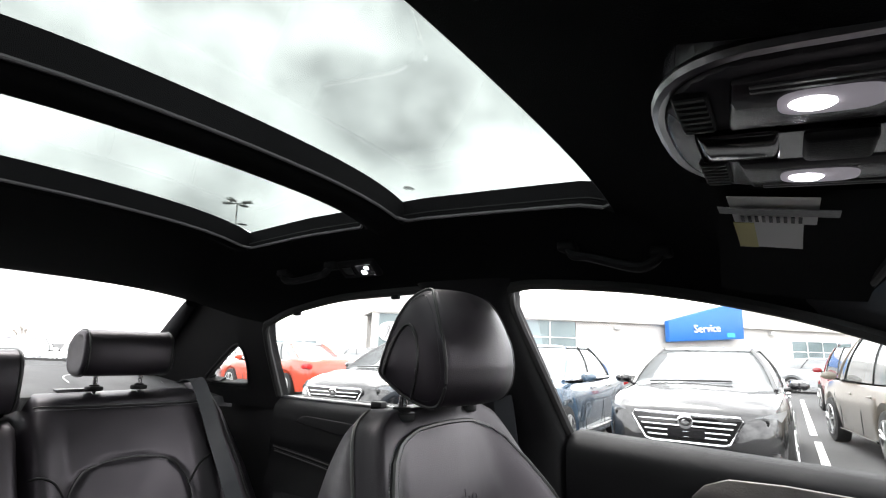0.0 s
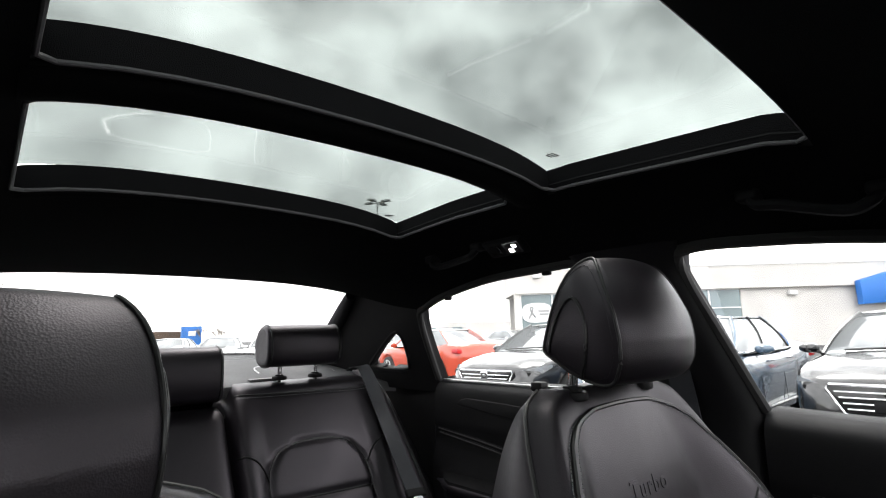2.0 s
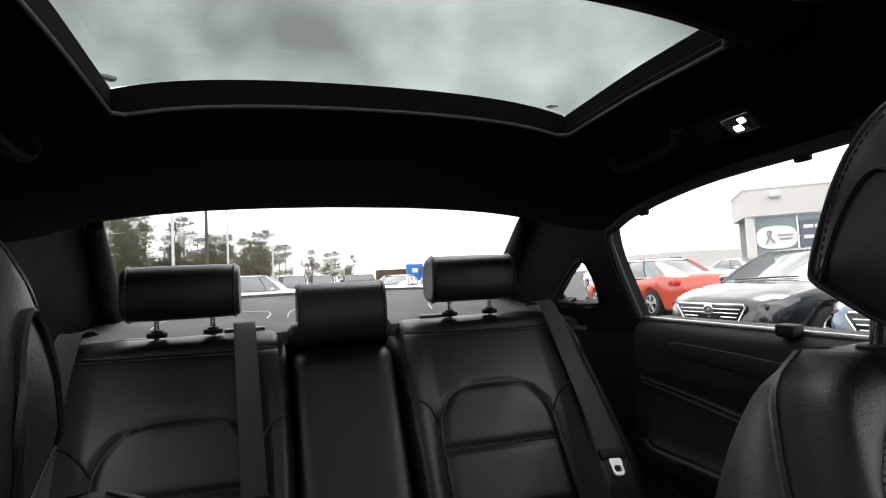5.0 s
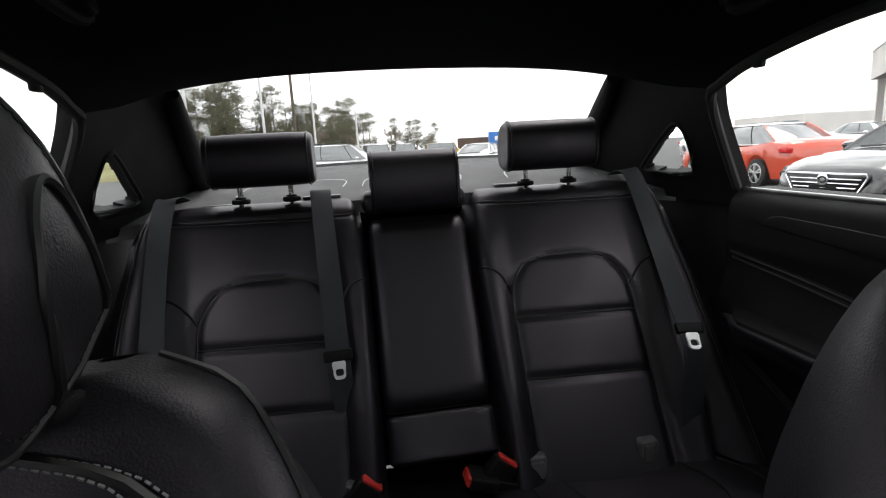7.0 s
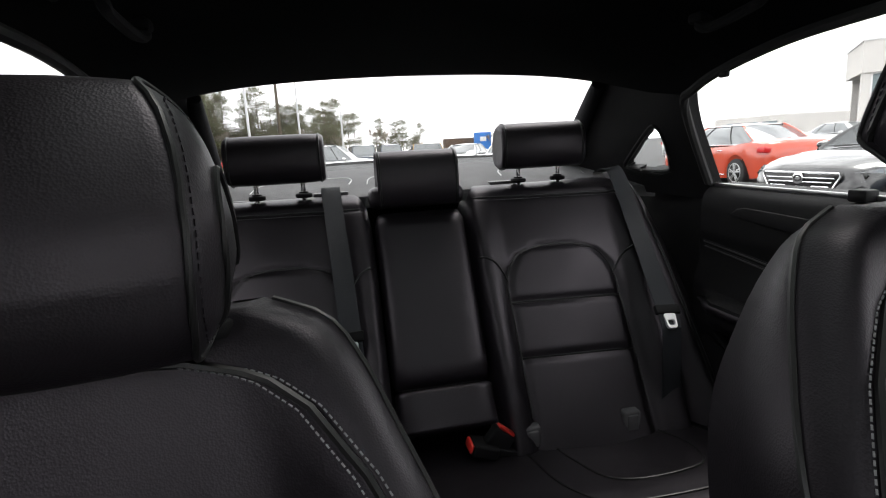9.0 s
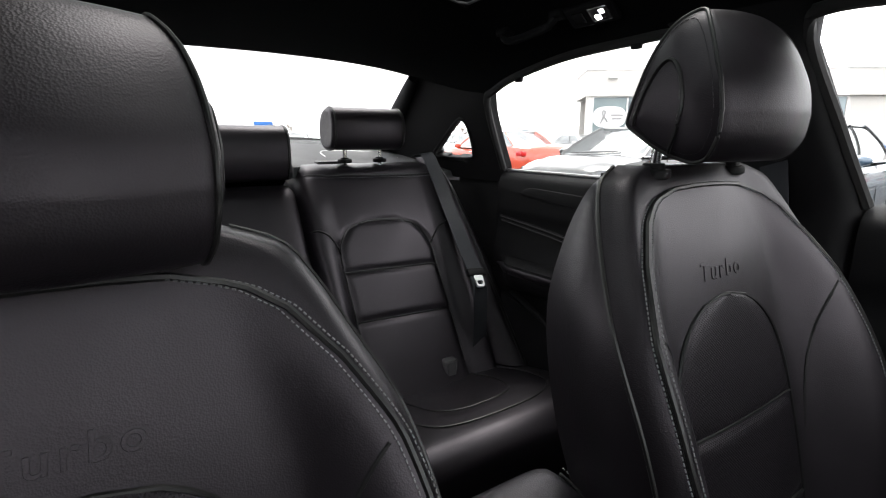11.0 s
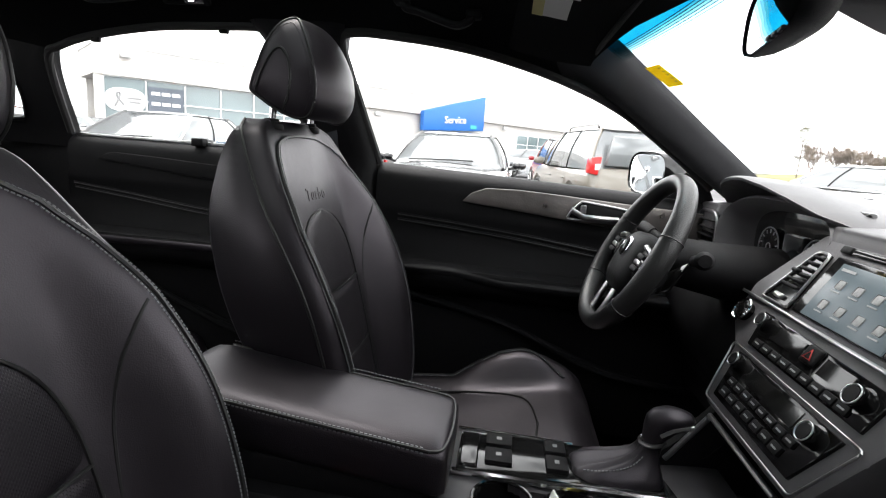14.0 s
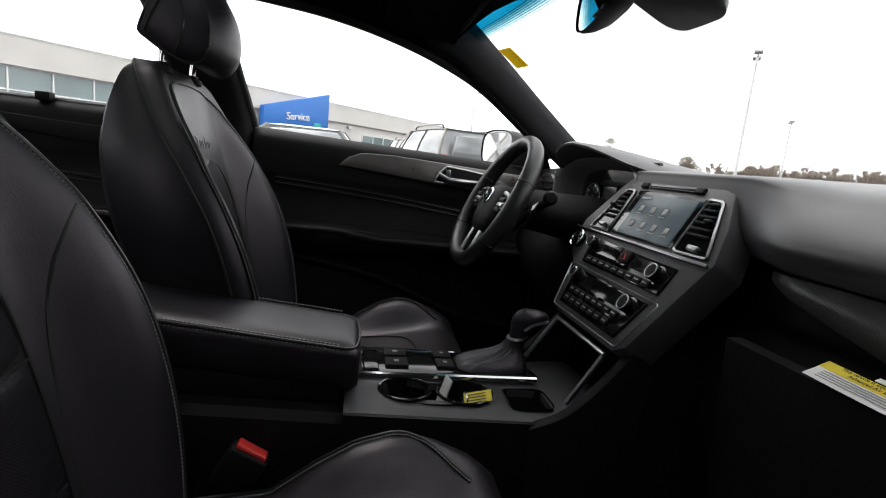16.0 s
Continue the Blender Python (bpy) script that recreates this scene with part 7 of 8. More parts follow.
    top = [[Vector((p.x * k + (1 - k) * -0.3, p.y * k, rz - 0.032 + 0.05 * (1 - k * k))) for p in o1] for k in (1.03, 1.0, 0.9, 0.6, 0.3, 0.02)]
    part("roof", loft(top, caps=False), body, c, "painted roof panel", 60)
    n = len(o0) // 2
    for sg in (0, 1):
        for f in (0.0, 0.36 if kind == "sedan" else 0.30, 0.68 if kind == "sedan" else 0.58, 0.98):
            i = int(f * (n - 1))
            i = i if sg == 0 else len(o0) - 1 - i
            part("pillar", tube([rg[k][i] + Vector((0, 0, 0.002)) for k in range(7)], 0.026 if f in (0.0, 0.98) else 0.017, 6), body if f in (0.0, 0.98) else GLOSS, gl)
    for s in (-1, 1):
        for wx in (wb, -wb):
            wheel_part(c, wx, s * (W - 0.10), r, s)
        mr = part("side_mirror", loft([[Vector((bend([0, 1], t, [0.78, 0.90]) if kind == "sedan" else bend([0, 1], t, [0.72, 0.86]), s * (W + 0.10) + 0.11 * k * math.cos(a), bz + 0.04 + 0.065 * k * math.sin(a))) for a in np.linspace(0, 2 * math.pi, 14, endpoint=False)] for t, k in ((0, 0.9), (0.05, 1.0), (0.6, 0.9), (1, 0.5))]), body, c, "painted side mirror", 60)
        part("mirror_arm", tube([(0.82, s * (W - 0.06), bz - 0.02), (0.82, s * (W + 0.06), bz + 0.01)], 0.022, 6), GLOSS, mr)
        for hx_ in (0.15, -0.75):
            part("door_handle", box((hx_ - 0.10, s * (W - 0.015) - 0.02, 0.83), (hx_ + 0.10, s * (W - 0.015) + 0.022, 0.86), 0.008, 2), CHROME if kind == "sedan" else body, c)
        part("sill_strip", tube([(wb - r * 1.3, s * (W - 0.02), 0.27), (-wb + r * 1.3, s * (W - 0.02), 0.27)], 0.014, 6), CHROME if kind == "sedan" else GLOSS, c)
        part("door_seam", tube([(0.62, s * (W + 0.001), 0.30), (0.66, s * (W + 0.001), 0.6), (0.60, s * (W - 0.05), 0.93)], 0.005, 4), INK, c)
        part("door_seam", tube([(-0.36, s * (W + 0.001), 0.30), (-0.34, s * (W + 0.001), 0.6), (-0.38, s * (W - 0.05), 0.95)], 0.005, 4), INK, c)
    if kind == "sedan":
        for s in (-1, 1):
            hl = part("headlight", loft([[Vector((x, s * y, z + h * k)) + Vector((0.012, s * 0.006, 0)) for k in (-1, -0.5, 0.5, 1)] for x, y, z, h in ((2.36, 0.52, 0.665, 0.035), (2.34, 0.62, 0.685, 0.055), (2.27, 0.74, 0.71, 0.06), (2.12, 0.835, 0.745, 0.05), (1.92, 0.885, 0.79, 0.02))], closed=False), HEADLAMP, c, "swept-back clear headlight", 60)
            part("headlight_lens", cyl((2.315, s * 0.70, 0.70), 0.045, 0.05, 0, 18, 0.006), GLOSS, hl, "round projector lens")
            part("fog_lamp", prism([(s * 0.60, 0.33), (s * 0.80, 0.42), (s * 0.84, 0.36), (s * 0.78, 0.28), (s * 0.62, 0.27)], 0, 2.20, 2.36, 0.01), GLOSS, c, "black fog lamp recess")
            part("fog_bar", tube([(2.355, s * 0.60, 0.31), (2.30, s * 0.76, 0.34)], 0.010, 5), CHROME, c)
            part("tail_lamp", prism([(s * 0.50, 0.86), (s * 0.90, 0.93), (s * 0.91, 0.80), (s * 0.60, 0.75)], 0, -2.36, -2.10, 0.02), TAIL, c, "red tail lamp")
        g = [(-0.50, 0.735), (0.50, 0.735), (0.53, 0.70), (0.40, 0.475), (0.34, 0.455), (-0.34, 0.455), (-0.40, 0.475), (-0.53, 0.70)]
        gr = part("grille", prism(g, 0, 2.36, 2.452, 0.008), GLOSS, c, "black six-sided grille with chrome bars")
        part("grille_rim", tube([(2.452, y, z) for y, z in g], 0.014, 6, wrap=True), CHROME, gr, "chrome rim")
        for k in range(4):
            z = 0.515 + 0.052 * k
            w = bend([0.455, 0.735], z, [0.34, 0.50])
            part("grille_bar", tube([(2.458, -w, z), (2.466, 0, z), (2.458, w, z)], 0.010, 6), CHROME, gr, "chrome bar")
        em_ = part("badge", cyl((2.47, 0, 0.665), 0.075, 0.02, 0, 28, 0.004), CHROME, gr, "oval silver badge")
        em_.scale = (1, 1.0, 1.0)
        part("badge_field", tube([(2.482, 0.05 * math.cos(a), 0.665 + 0.032 * math.sin(a)) for a in np.linspace(0, 2 * math.pi, 20, endpoint=False)], 0.012, 5, wrap=True), GLOSS, em_)
        part("plate_holder", box((2.44, -0.18, 0.50), (2.475, 0.18, 0.60), 0.008), PLASTIC, gr, "blank dark plate holder")
        part("lower_intake", prism([(-0.55, 0.38), (0.55, 0.38), (0.50, 0.27), (-0.50, 0.27)], 0, 2.25, 2.425, 0.01), GLOSS, c, "black lower intake")
        part("wiper", tube(smooth_line([(1.16, -0.6, 1.005), (1.12, -0.1, 1.03), (1.10, 0.35, 1.04)], 10), 0.012, 5), INK, c)
        part("belt_chrome", tube(smooth_line([(p.x, p.y * 1.012, p.z + 0.02) for p in o0[: n]], 24), 0.012, 5), CHROME, c)
        part("belt_chrome", tube(smooth_line([(p.x, -p.y * 1.012, p.z + 0.02) for p in o0[: n]], 24), 0.012, 5), CHROME, c)
    else:
        back = X[0]
        for s in (-1, 1):
            part("tail_lamp", prism([(s * 0.70, 1.24 if kind == "suv" else 1.05), (s * 0.86, 1.22 if kind == "suv" else 1.05), (s * 0.88, 0.98 if kind == "suv" else 0.88), (s * 0.74, 0.96 if kind == "suv" else 0.88)], 0, back - 0.01, back + 0.22, 0.02), TAIL, c, "red and clear tail lamp")
            if kind == "suv":
                part("lamp_window", prism([(s * 0.715, 1.13), (s * 0.80, 1.13), (s * 0.80, 1.04), (s * 0.73, 1.04)], 0, back - 0.016, back - 0.005, 0.004), WHITE_FRAME, c, "clear part of the lamp")
                part("roof_rail", tube(smooth_line([(0.2, s * 0.58, rz), (0.0, s * 0.58, rz + 0.06), (-1.3, s * 0.57, rz + 0.06), (-1.5, s * 0.57, rz)], 16), 0.016, 6), GLOSS, c, "black roof rail")
                part("reflector_strip", box((back - 0.012, s * 0.62 - 0.10, 0.555), (back + 0.05, s * 0.62 + 0.10, 0.595), 0.01), TAIL, c)
            part("headlight", box((X[-1] - 0.22, s * 0.62 - 0.12, 0.80), (X[-1] - 0.02, s * 0.62 + 0.12, 0.93), 0.03), HEADLAMP, c)
        part("rear_window", prism([(-0.62, bz + 0.06), (0.62, bz + 0.06), (0.54, rz - 0.14), (-0.54, rz - 0.14)], 0, back + 0.02, back + 0.16, 0.02) if kind == "suv" else prism([(-0.6, bz + 0.06), (0.6, bz + 0.06), (0.58, rz - 0.1), (-0.58, rz - 0.1)], 0, back - 0.005, back + 0.06, 0.02), CAR_GLASS, c, "dark rear window")
        part("bumper", box((back - 0.07, -W * 0.93, 0.42), (back + 0.16, W * 0.93, 0.66), 0.05), body if kind == "suv" else PLASTIC, c, "rear bumper")
        part("bumper_foot", box((back - 0.05, -W * 0.9, 0.32), (back + 0.1, W * 0.9, 0.44), 0.03), PLASTIC, c, "black lower bumper")
        if kind == "suv":
            part("tailgate_handle", box((back - 0.04, -0.46, 1.02), (back + 0.01, -0.28, 1.06), 0.012), body, c)
            part("badge", cyl((back - 0.02, -0.38, 0.93), 0.045, 0.02, 0, 20), CHROME, c, "round silver badge")
            part("model_mark", box((back - 0.02, -0.50, 0.83), (back + 0.0, -0.28, 0.855)), CHROME, c)
            p = part("number_plate", box((back - 0.03, -0.60, 0.68), (back + 0.0, -0.26, 0.83), 0.006), WHITE_FRAME, c, "white number plate")
            for k in range(2):
                part("plate_mark", box((back - 0.034, -0.56 + 0.16 * k, 0.72), (back - 0.028, -0.44 + 0.16 * k, 0.79)), BLUE_PAINT, p)
        else:
            sw = part("spare_wheel", cyl((back - 0.13, 0.05, 0.98), 0.38, 0.24, 0, 30, 0.05), TYRE, c, "black spare wheel on the back")
            part("spare_rim", cyl((back - 0.26, 0.05, 0.98), 0.20, 0.03, 0, 24, 0.01), ALLOY, sw)
    return c


def park(c, x, y, yaw):
    c.matrix_basis = Matrix.Translation((x, y, GZ)) @ pose(0, 0, 0, 0, 0, yaw)
    return c


def nose_at(c, x, y, yaw=0.0, half=2.45):
    a = radians(yaw)
    return park(c, x - half * math.cos(a), y - half * math.sin(a), yaw)


black = nose_at(car("glossy black sedan parked nose-on beside the window", BLACK_PAINT), -5.70, -0.71)
b2 = copy_thing(black, Matrix.Identity(4))
nose_at(b2, -5.50, -5.55, 4)
b2["label"] = "glossy black sedan with chrome grille, third in the row"
blue = nose_at(car("slate blue sedan parked between two black sedans", BLUE_PAINT), -5.25, -3.08, 2)
red = park(car("orange-red sedan parked side-on behind the row", RED_PAINT), -10.1, -12.1, -97)
suv = park(car("brown-grey off-road wagon with roof rails, parked tail-on", BROWN_PAINT, "suv"), -9.83, 1.88, 189.4)
wine = park(car("wine red wagon parked behind the brown one", WINE_PAINT, "suv"), -16.5, 1.95, 187)
silver = park(car("silver sedan standing far off by the building", SILVER_PAINT), -27.5, 1.6, 95)
white = park(car("white wagon parked behind the rear windscreen", WHITE_PAINT, "suv"), 0.6, -24.5, 170)
w2 = copy_thing(white, Matrix.Translation((3.4, -27.0, GZ)) @ pose(0, 0, 0, 0, 0, 174))
jeep = park(car("dark boxy off-road car with a spare wheel on its back", NAVY_PAINT, "boxy"), -1.35, -35, 95)
j2 = copy_thing(jeep, Matrix.Translation((-3.45, -38, GZ)) @ pose(0, 0, 0, 0, 0, 92))
yellow = park(car("bright yellow boxy off-road car seen across the lot", YELLOW_PAINT, "boxy"), -7.8, -44.5, 178)
far = park(car("white sedan in a far row of parked cars", WHITE_PAINT), -6.0, -25.5, 60)
for k, (x, y, a) in enumerate(((-7.9, -24.6, 62), (-9.9, -23.8, 60), (-13.5, -27.0, 60), (-11.2, 7.6, 200), (-19.0, -26.0, 75), (-16.0, -18.5, 95), (-23.5, -20.8, 80))):
    copy_thing(far, Matrix.Translation((x, y, GZ)) @ pose(0, 0, 0, 0, 0, a))
sil2 = copy_thing(silver, Matrix.Translation((-14.0, -16.2, GZ)) @ pose(0, 0, 0, 0, 0, 88))
n2 = copy_thing(b2, Matrix.Translation((-20.5, -14.0, GZ)) @ pose(0, 0, 0, 0, 0, 80))

# ---- the dealership building ----
FA, FU, FN = Vector((-25.0, -21.4, 0)), Vector((-0.75, 0.6614, 0)), Vector((0.6614, 0.75, 0))
fm = Matrix((FU, FN, Vector((0, 0, 1)))).transposed().to_4x4()
fm.translation = FA
fac = thing("showroom_building", "low beige showroom with a glazed corner and flat roof", "building")
fac.matrix_basis = fm


def fp(name, lo, hi, material, label="", parent=None, bev=0.0):
    return part(name, box(lo, hi, bev, 2), material, parent or fac, label)


fp("wall", (14.2, -18, GZ), (75, -0.25, 3.55), STUCCO, "beige rendered wall")
fp("wall", (0.0, -5.0, GZ), (14.2, -4.6, 3.55), STUCCO, "beige rendered rear wall")
fp("fascia", (-0.3, -5.0, 3.55), (14.2, 0.1, 5.0), STUCCO, "deep beige roof fascia")
fp("fascia", (14.2, -18.5, 3.55), (75.3, 0.1, 5.0), STUCCO, "deep beige roof fascia")
fp("roof_edge", (-0.35, -5.05, 5.0), (14.2, 0.15, 5.08), STEEL, "grey metal roof edge")
fp("roof_edge", (14.2, -18.55, 5.0), (75.35, 0.15, 5.08), STEEL, "grey metal roof edge")
fp("fascia_joint", (20.0, 0.08, 3.55), (20.04, 0.104, 5.0), STEEL)
fp("fascia_joint", (46.0, 0.08, 3.55), (46.04, 0.104, 5.0), STEEL)
for k in range(7):
    x = 0.15 + 2.0 * k
    for z0, z1 in ((GZ + 0.1, 1.25), (1.25, 2.36), (2.36, 3.52)):
        w = fp("window", (x, -0.30, z0), (x + 2.0, -0.22, z1), BUILDING_GLASS, "tinted window pane")
        fp("frame", (x - 0.04, -0.24, z0), (x + 0.04, -0.14, z1), WHITE_FRAME, "white frame", w)
        fp("frame", (x, -0.24, z1 - 0.04), (x + 2.0, -0.14, z1 + 0.03), WHITE_FRAME, "white frame", w)
fp("corner_post", (-0.25, -0.45, GZ), (0.10, 0.0, 3.55), STUCCO)
pw = part("window_poster", loft([[Vector((1.15 + 0.95 * k * math.copysign(abs(math.cos(a)) ** 0.7, math.cos(a)), -0.20 + d, 2.35 + 0.62 * k * math.copysign(abs(math.sin(a)) ** 0.7, math.sin(a)))) for a in np.linspace(0, 2 * math.pi, 32, endpoint=False)] for d, k in ((0.0, 1.0), (0.08, 1.0), (0.085, 0.02))], caps=False), WHITE_FRAME, fac, "white oval window poster with a grey ribbon mark")
part("ribbon_mark", tube(smooth_line([(0.62, -0.09, 1.98), (0.80, -0.09, 2.35), (0.90, -0.09, 2.65), (0.78, -0.09, 2.70), (0.74, -0.09, 2.5), (0.95, -0.09, 2.2), (1.05, -0.09, 2.05)], 24), 0.05, 5), GREY_PAPER, pw)
for z, w in ((2.45, 0.42), (2.25, 0.34)):
    part("print_line", box((1.62 - w, -0.12, z - 0.05), (1.62 + w * 0.7, -0.09, z + 0.05)), GREY_PAPER, pw)
bn = fp("window_banner", (2.25, -0.20, 1.7), (4.05, -0.13, 3.2), BANNER, "dark banner with rows of pale print")
for z in (2.75, 2.2):
    for k in range(3):
        fp("print_line", (2.40 + 0.52 * k, -0.13, z), (2.84 + 0.52 * k, -0.11, z + 0.18), SIGN_WHITE, "", bn)
for x0 in (33.4, 35.0, 36.6, 38.2):
    for z0, z1 in ((0.7, 1.9), (1.9, 2.75)):
        w = fp("window", (x0, -0.24, z0), (x0 + 1.5, -0.18, z1), BUILDING_GLASS, "tinted window pane")
        fp("frame", (x0 - 0.06, -0.25, z0), (x0, -0.14, z1), WHITE_FRAME, "white frame", w)
        fp("frame", (x0, -0.25, z1 - 0.03), (x0 + 1.5, -0.14, z1 + 0.03), WHITE_FRAME, "white frame", w)
for x0, z in ((17.2, 3.05), (31.2, 3.1), (45.5, 3.3), (0.9, 4.5)):
    lampb = fp("wall_lamp", (x0, -0.25 if z < 3.5 else 0.1, z), (x0 + 0.5, 0.05 if z < 3.5 else 0.4, z + 0.28), STEEL, "grey box wall lamp", None, 0.03)
sign = thing("service_sign", "large blue wedge-shaped sign with white letters on the showroom", "sign")
sign.matrix_basis = fm
part("panel", prism([(21.3, 2.30), (28.0, 2.72), (28.0, 5.60), (21.3, 3.80)], 1, 0.12, 0.6, 0.03), BLUE_SIGN, sign, "blue metal panel")
tx = words("Service", 0.82, 0.05, 0.0)
tx.transform(Matrix.Translation((24.6, 0.66, 3.35)) @ pose(0, 0, 0, 0, 0, 0) @ Matrix.Diagonal((1, 1, 1, 1)) @ pose(0, 0, 0, 90, 0, 0) @ pose(0, 0, 0, 0, 0, 4))
part("letters", tx, SIGN_WHITE, sign, "white raised word Service")
part("corner_mark", box((26.4, 0.6, 2.80), (27.1, 0.64, 3.1)), mat("green_mark", (0.05, 0.45, 0.4), 0.5), sign)
low = thing("distant_building", "low grey building far across the lot", "building")
part("wall", box((-62, -66, GZ), (-52, -54.5, 2.9)), STUCCO, low, "pale wall")
for k in range(3):
    part("window", box((-52.06, -63.5 + 3 * k, 0.9), (-51.9, -61.2 + 3 * k, 2.2)), BUILDING_GLASS, low)

# ---- poles, wires, pylon ----
def lamp_post(x, y, h, heads=2, a=0.0):
    p = thing("street_lamp", "tall grey parking lot lamp post with flat heads", "street lamp", "lamp posts")
    part("pole", tube([(x, y, GZ), (x, y, GZ + h)], [0.10, 0.07], 10), STEEL, p, "tapered steel pole")
    part("base", cyl((x, y, GZ + 0.3), 0.28, 0.6, 2, 16, 0.03), STUCCO, p, "concrete base")
    for k in range(heads):
        t = a + k * 2 * math.pi / heads
        q = Vector((math.cos(t), math.sin(t), 0))
        part("arm", tube([(x, y, GZ + h), Vector((x, y, GZ + h + 0.05)) + q * 0.5], 0.04, 6), STEEL, p)
        part("lamp_head", box((0.4, -0.22, -0.05), (1.15, 0.22, 0.10), 0.04, 2, m=Matrix.Translation((x, y, GZ + h + 0.05)) @ pose(0, 0, 0, 0, 0, math.degrees(t))), STEEL, p, "flat lamp head")
    return p


lamp_post(-22.2, -33.0, 11.7, 4, 0.4)
lamp_post(7.0, -24.1, 10.2, 2, 0.6)
lamp_post(6.3, -39.6, 11.0, 2, 0.2)
lamp_post(3.5, -49.9, 10.0, 2, 0.2)
lamp_post(-0.3, -50.0, 5.2, 1, 0.2)
lamp_post(-26.6, 21.9, 8.8, 2, 2.5)
lamp_post(-43.7, 40.4, 8.2, 2, 2.5)
lamp_post(-52.0, 11.4, 8.2, 1, 0.5)
util = thing("utility_pole", "tall dark wooden utility pole with wires", "utility pole")
part("pole", tube([(6.2, -59.7, GZ), (6.2, -59.7, 13)], [0.2, 0.14], 8), mat("weathered_wood", (0.10, 0.08, 0.06), 0.9, grain=0.5, scale=20), util)
for dx in (0.0, 0.8):
    part("wire", tube([(14 + dx - 1.6 * k / 12 * 1.2, -20 - 40 * k / 12, 14.2 + 5.0 * k / 12 - 1.5 * math.sin(math.pi * k / 12)) for k in range(13)], 0.035, 4), INK, util, "sagging black cable")
py = thing("pylon_sign", "blue and white pylon sign by the road", "sign")
part("panel", box((-16.8, -58.1, GZ), (-14.9, -57.5, 2.7), 0.05), BLUE_SIGN, py, "blue panel")
part("emblem", box((-16.2, -57.5, 1.7), (-15.5, -57.45, 2.2), 0.02, 2), SIGN_WHITE, py, "white mark")
part("strip", box((-16.8, -57.52, 0.5), (-14.9, -57.46, 0.8)), SIGN_WHITE, py)
ct = thing("freight_container", "dark brown freight container in the distance", "container")
part("box", box((-18, -69, GZ), (-13.5, -67, 2.35), 0.03), mat("rust_brown", (0.08, 0.05, 0.035), 0.8, vary=0.2), ct)
part("door", box((-17.6, -66.98, 0.1), (-16.0, -66.92, 2.2), 0.01), mat("rust_door", (0.06, 0.04, 0.03), 0.8), ct)

# ---- banks and trees ----
tagged(part("ground_bank", sheet(lambda u, v: Vector((-30 + 75 * u, -50 - 60 * v, GZ + 0.02 + bend([0, 0.3, 1], u, [0.0, 0.3, 2.6]) * min(1, v * 3) + 0.2 * noise.noise((u * 9, v * 9, 0)))), 40, 20, (0, 0, -0.5)), GRASS), kind="structure", label="bank of dry winter grass", category="ground")
tagged(part("ground_verge", sheet(lambda u, v: Vector((-95 + 110 * u, 34 + 60 * v + 14 * u, GZ + 0.05 + 1.6 * min(1, v * 3))), 30, 16, (0, 0, -0.5)), GRASS), kind="structure", label="verge of dry winter grass", category="ground")
BARK = mat("grey_brown_bark", (0.13, 0.10, 0.08), 0.95, grain=0.6, scale=30, vary=0.2)
PINE = thin_paper("pine_needles", (0.125, 0.13, 0.075), 0.5)
TWIGS = thin_paper("bare_winter_twigs", (0.34, 0.29, 0.25), 0.5)


def tufts(spots, size, rng, slim=0.3, spread=1.6):
    """Clumps of small crossed leaves or slivers round the given spots."""
    v, f = [], []
    for c in spots:
        for _ in range(18):
            o = Vector((rng.gauss(0, 1), rng.gauss(0, 1), rng.gauss(0, 0.7))) * size * spread
            a, b = Vector((rng.uniform(-1, 1), rng.uniform(-1, 1), rng.uniform(-0.6, 0.6))).normalized(), Vector((rng.uniform(-1, 1), rng.uniform(-1, 1), rng.uniform(-1, 1))).normalized()
            n = len(v)
            p = c + o
            v += [p - a * size * 0.7, p + b * size * slim, p + a * size * 0.7, p - b * size * slim]
            f.append((n, n + 1, n + 2, n + 3))
    me = bpy.data.meshes.new("crown")
    me.from_pydata(v, [], f)
    return me


def pine(seed, h):
    rng = random.Random(seed)
    t = thing("pine_tree", "tall thin pine with a ragged dark green crown", "tree", "trees behind the lot")
    part("trunk", tube([(0, 0, 0), (0.1 * rng.uniform(-1, 1), 0.1, h * 0.5), (0.2 * rng.uniform(-1, 1), 0, h)], [0.16, 0.11, 0.03], 6), BARK, t)
    spots, limbs = [], []
    for k in range(44):
        z = h * rng.uniform(0.36, 1.0)
        a, r = rng.uniform(0, 6.28), h * 0.22 * math.sqrt(max(0.03, 1 - ((z / h - 0.66) / 0.36) ** 2)) * rng.uniform(0.35, 1.15)
        e = Vector((r * math.cos(a), r * math.sin(a), z + 0.15 * r))
        limbs.append(tube([(0, 0, z - 0.1), e], [0.04, 0.012], 4))
        for q in range(5):
            spots.append(Vector((0, 0, z)).lerp(e, 0.4 + 0.15 * q))
    part("limbs", join(*limbs), BARK, t)
    me = tufts(spots, 0.021 * h, rng, 0.16)
    me.materials.append(PINE)
    o = new("crown", me)
    o.parent = t
    return t


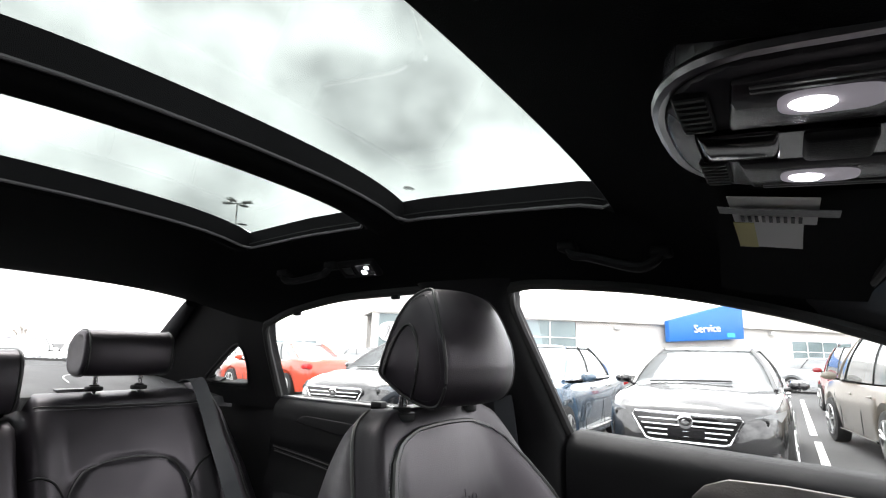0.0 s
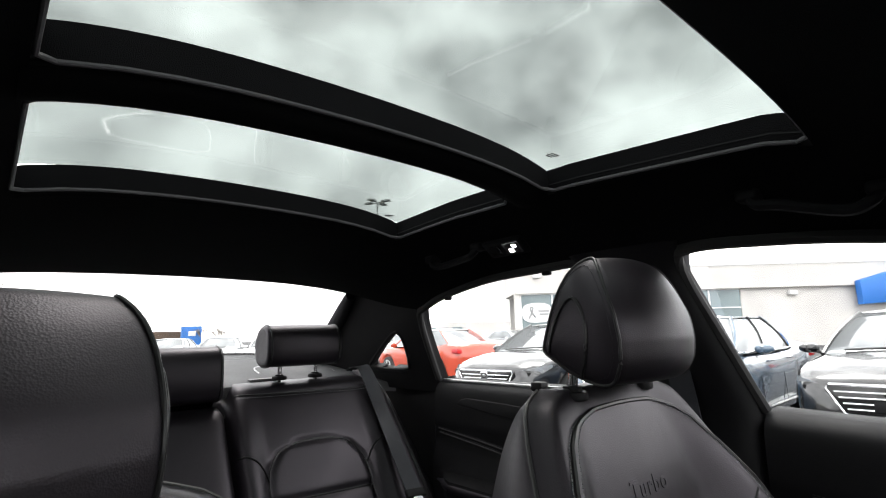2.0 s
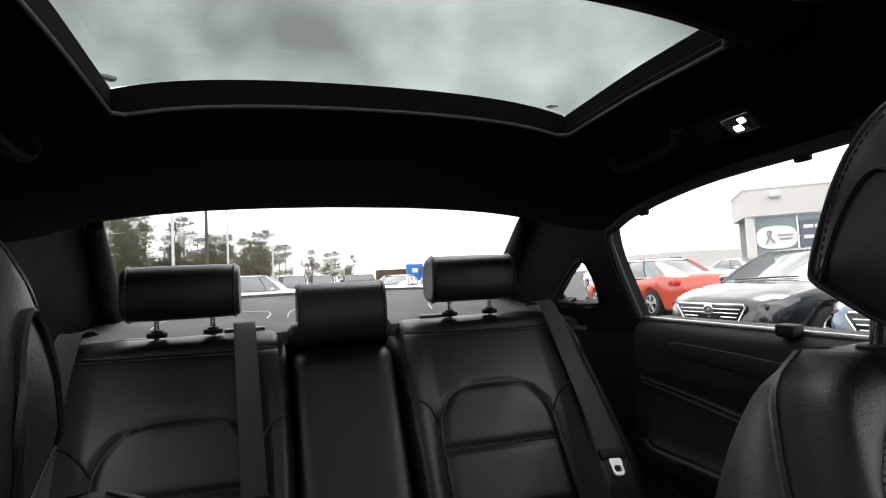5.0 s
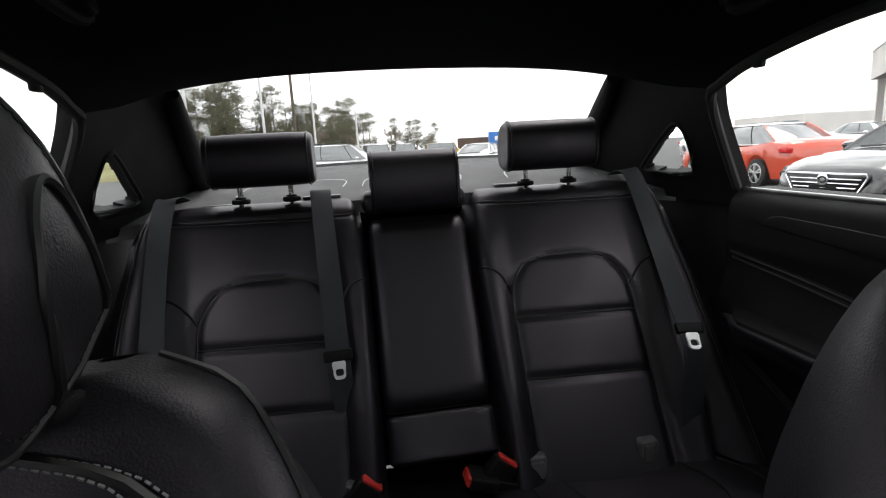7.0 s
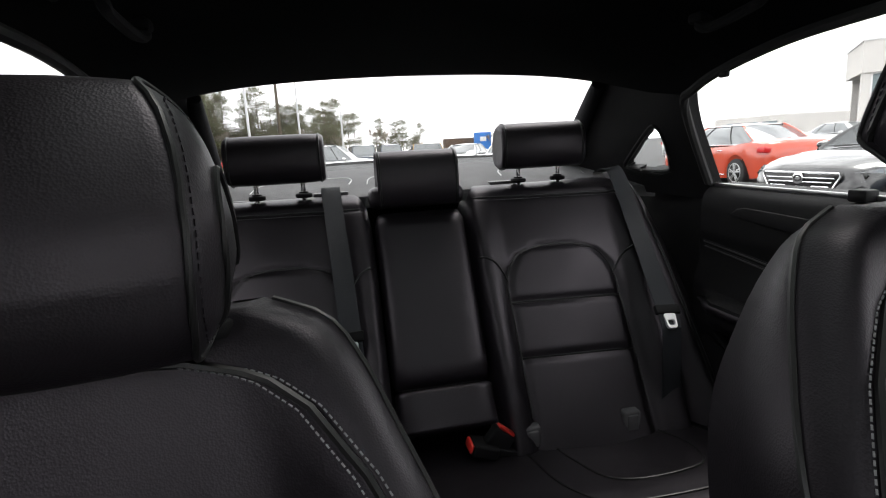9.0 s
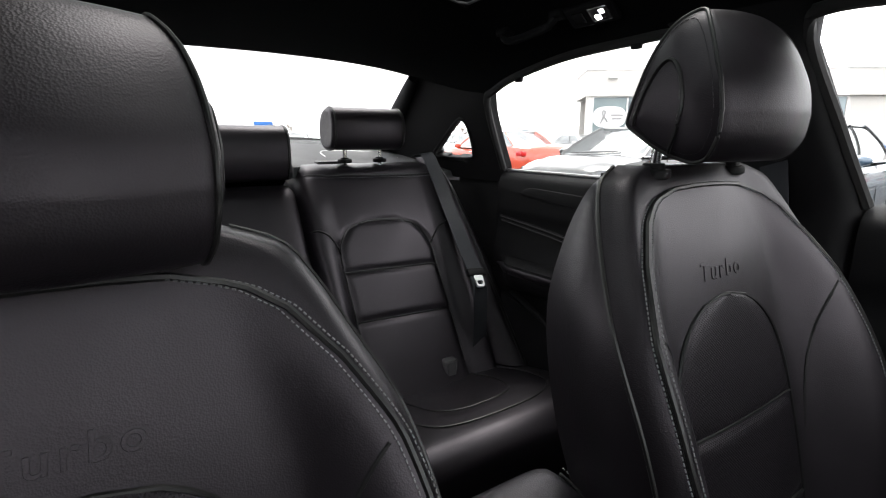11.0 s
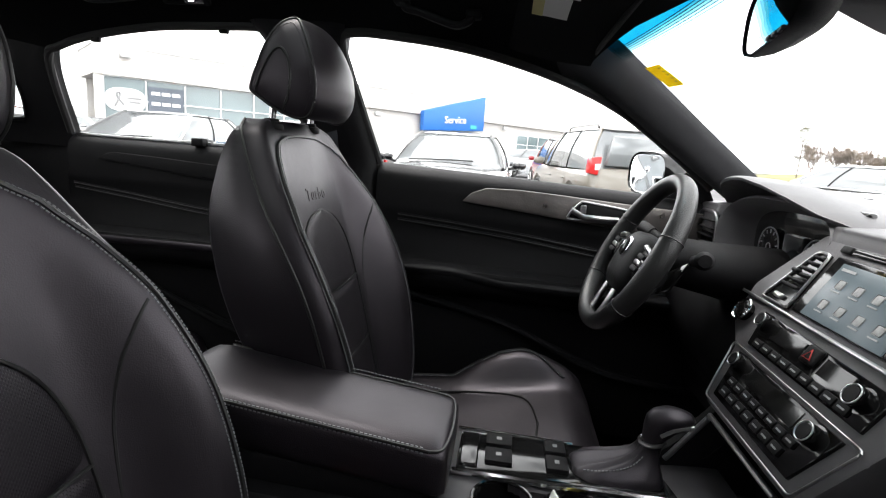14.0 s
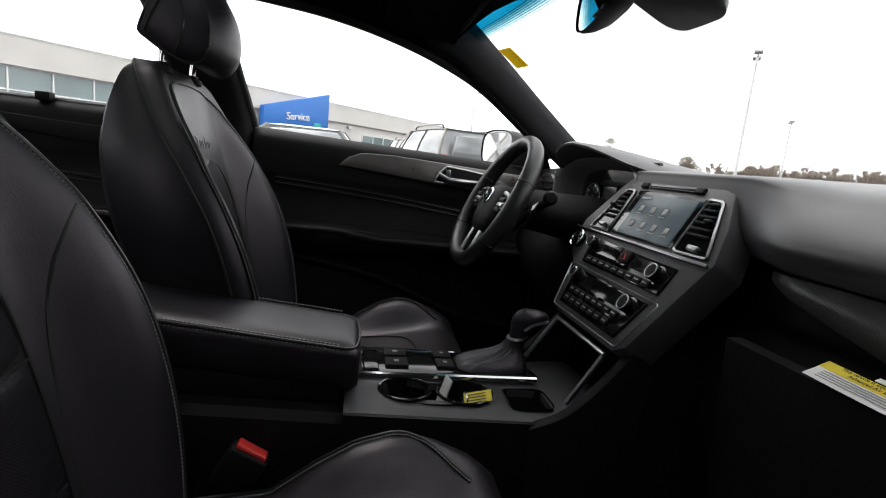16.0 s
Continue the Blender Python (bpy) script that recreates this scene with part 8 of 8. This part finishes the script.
def bare(seed, h):
    rng = random.Random(seed)
    t = thing("bare_tree", "leafless winter tree with fine brown twigs", "tree", "trees behind the lot")
    v, f, ends = [], [], []

    def limb(p, d, ln, r, depth):
        q = p + d * ln
        s = d.cross(Vector((0.3, 0.8, 0.2))).normalized()
        u = d.cross(s)
        n = len(v)
        for pt, rr in ((p, max(r, 0.05)), (q, max(r * 0.62, 0.036))):
            v.extend([pt + s * rr, pt + (u * 0.87 - s * 0.5) * rr, pt - (u * 0.87 + s * 0.5) * rr])
        f.extend([(n, n + 1, n + 4, n + 3), (n + 1, n + 2, n + 5, n + 4), (n + 2, n, n + 3, n + 5)])
        if depth < 2:
            ends.append(q)
        if depth:
            for _ in range(rng.choice((2, 3, 3)) if depth > 1 else 5):
                nd = (d + Vector((rng.uniform(-1, 1), rng.uniform(-1, 1), rng.uniform(-0.1, 0.7))) * 0.62).normalized()
                limb(p.lerp(q, rng.uniform(0.55, 1.0)), nd, ln * rng.uniform(0.55, 0.85), r * 0.6, depth - 1)
    limb(Vector((0, 0, 0)), Vector((0.02, 0.03, 1)).normalized(), h * 0.36, h * 0.024, 5)
    me = bpy.data.meshes.new("branches")
    me.from_pydata(v, [], f)
    me.materials.append(TWIGS)
    o = new("branches", me)
    o.parent = t
    fine = tufts(rng.sample(ends, min(125, len(ends))), 0.034 * h, rng, 0.045, 1.3)
    fine.materials.append(TWIGS)
    o = new("twigs", fine)
    o.parent = t
    part("trunk", tube([(0, 0, -0.3), (0, 0, h * 0.1)], [h * 0.024, h * 0.019], 6), BARK, t)
    return t


pines = [pine(k, 9.0 + 1.2 * k) for k in range(4)]
bares = [bare(20 + k, 7.5 + 0.8 * k) for k in range(3)]
rng = random.Random(5)
spots = []
for k in range(95):
    f = rng.random()
    spots.append((20 - 20 * f + rng.uniform(-1, 1), -58 - 12 * rng.random(), rng.choice((0.75, 0.9, 1.0)) * (0.95 - 0.28 * f), True))
for k in range(40):
    f = rng.random()
    spots.append((3 - 15 * f, -72 - 8 * rng.random(), (0.62 - 0.16 * f) * rng.uniform(0.85, 1.1), rng.random() < 0.8))
for k in range(85):
    spots.append((18 - 18 * rng.random(), -60 - 8 * rng.random(), rng.uniform(0.7, 0.95), False))
spots += [(-17.2, -57.5, 0.62, False), (-18.4, -57.0, 0.58, False), (-16.6, -59.0, 0.5, False), (-38.0, -52, 0.6, False)]
for k in range(190):
    f = k / 189
    ever = rng.random() < 0.03 + 0.25 * (f > 0.75)
    spots.append((-70 + 46 * f + rng.uniform(-1, 1), 34 + 24 * f + rng.uniform(0, 9), rng.uniform(0.50, 0.66) if ever else rng.uniform(0.62, 0.95), ever))
used = set()
for x, y, sc, ever in spots:
    src = rng.choice(pines if ever else bares)
    m = Matrix.Translation((x, y, GZ + (0.8 if y > 0 else 0.2))) @ pose(0, 0, 0, 0, 0, rng.uniform(0, 360)) @ Matrix.Diagonal((sc, sc, sc, 1))
    if src.name not in used:
        used.add(src.name)
        src.matrix_basis = m
    else:
        copy_thing(src, m)
for t in pines + bares:
    if t.name not in used:
        t.matrix_basis = Matrix.Translation((14 + rng.uniform(0, 6), -66, GZ))
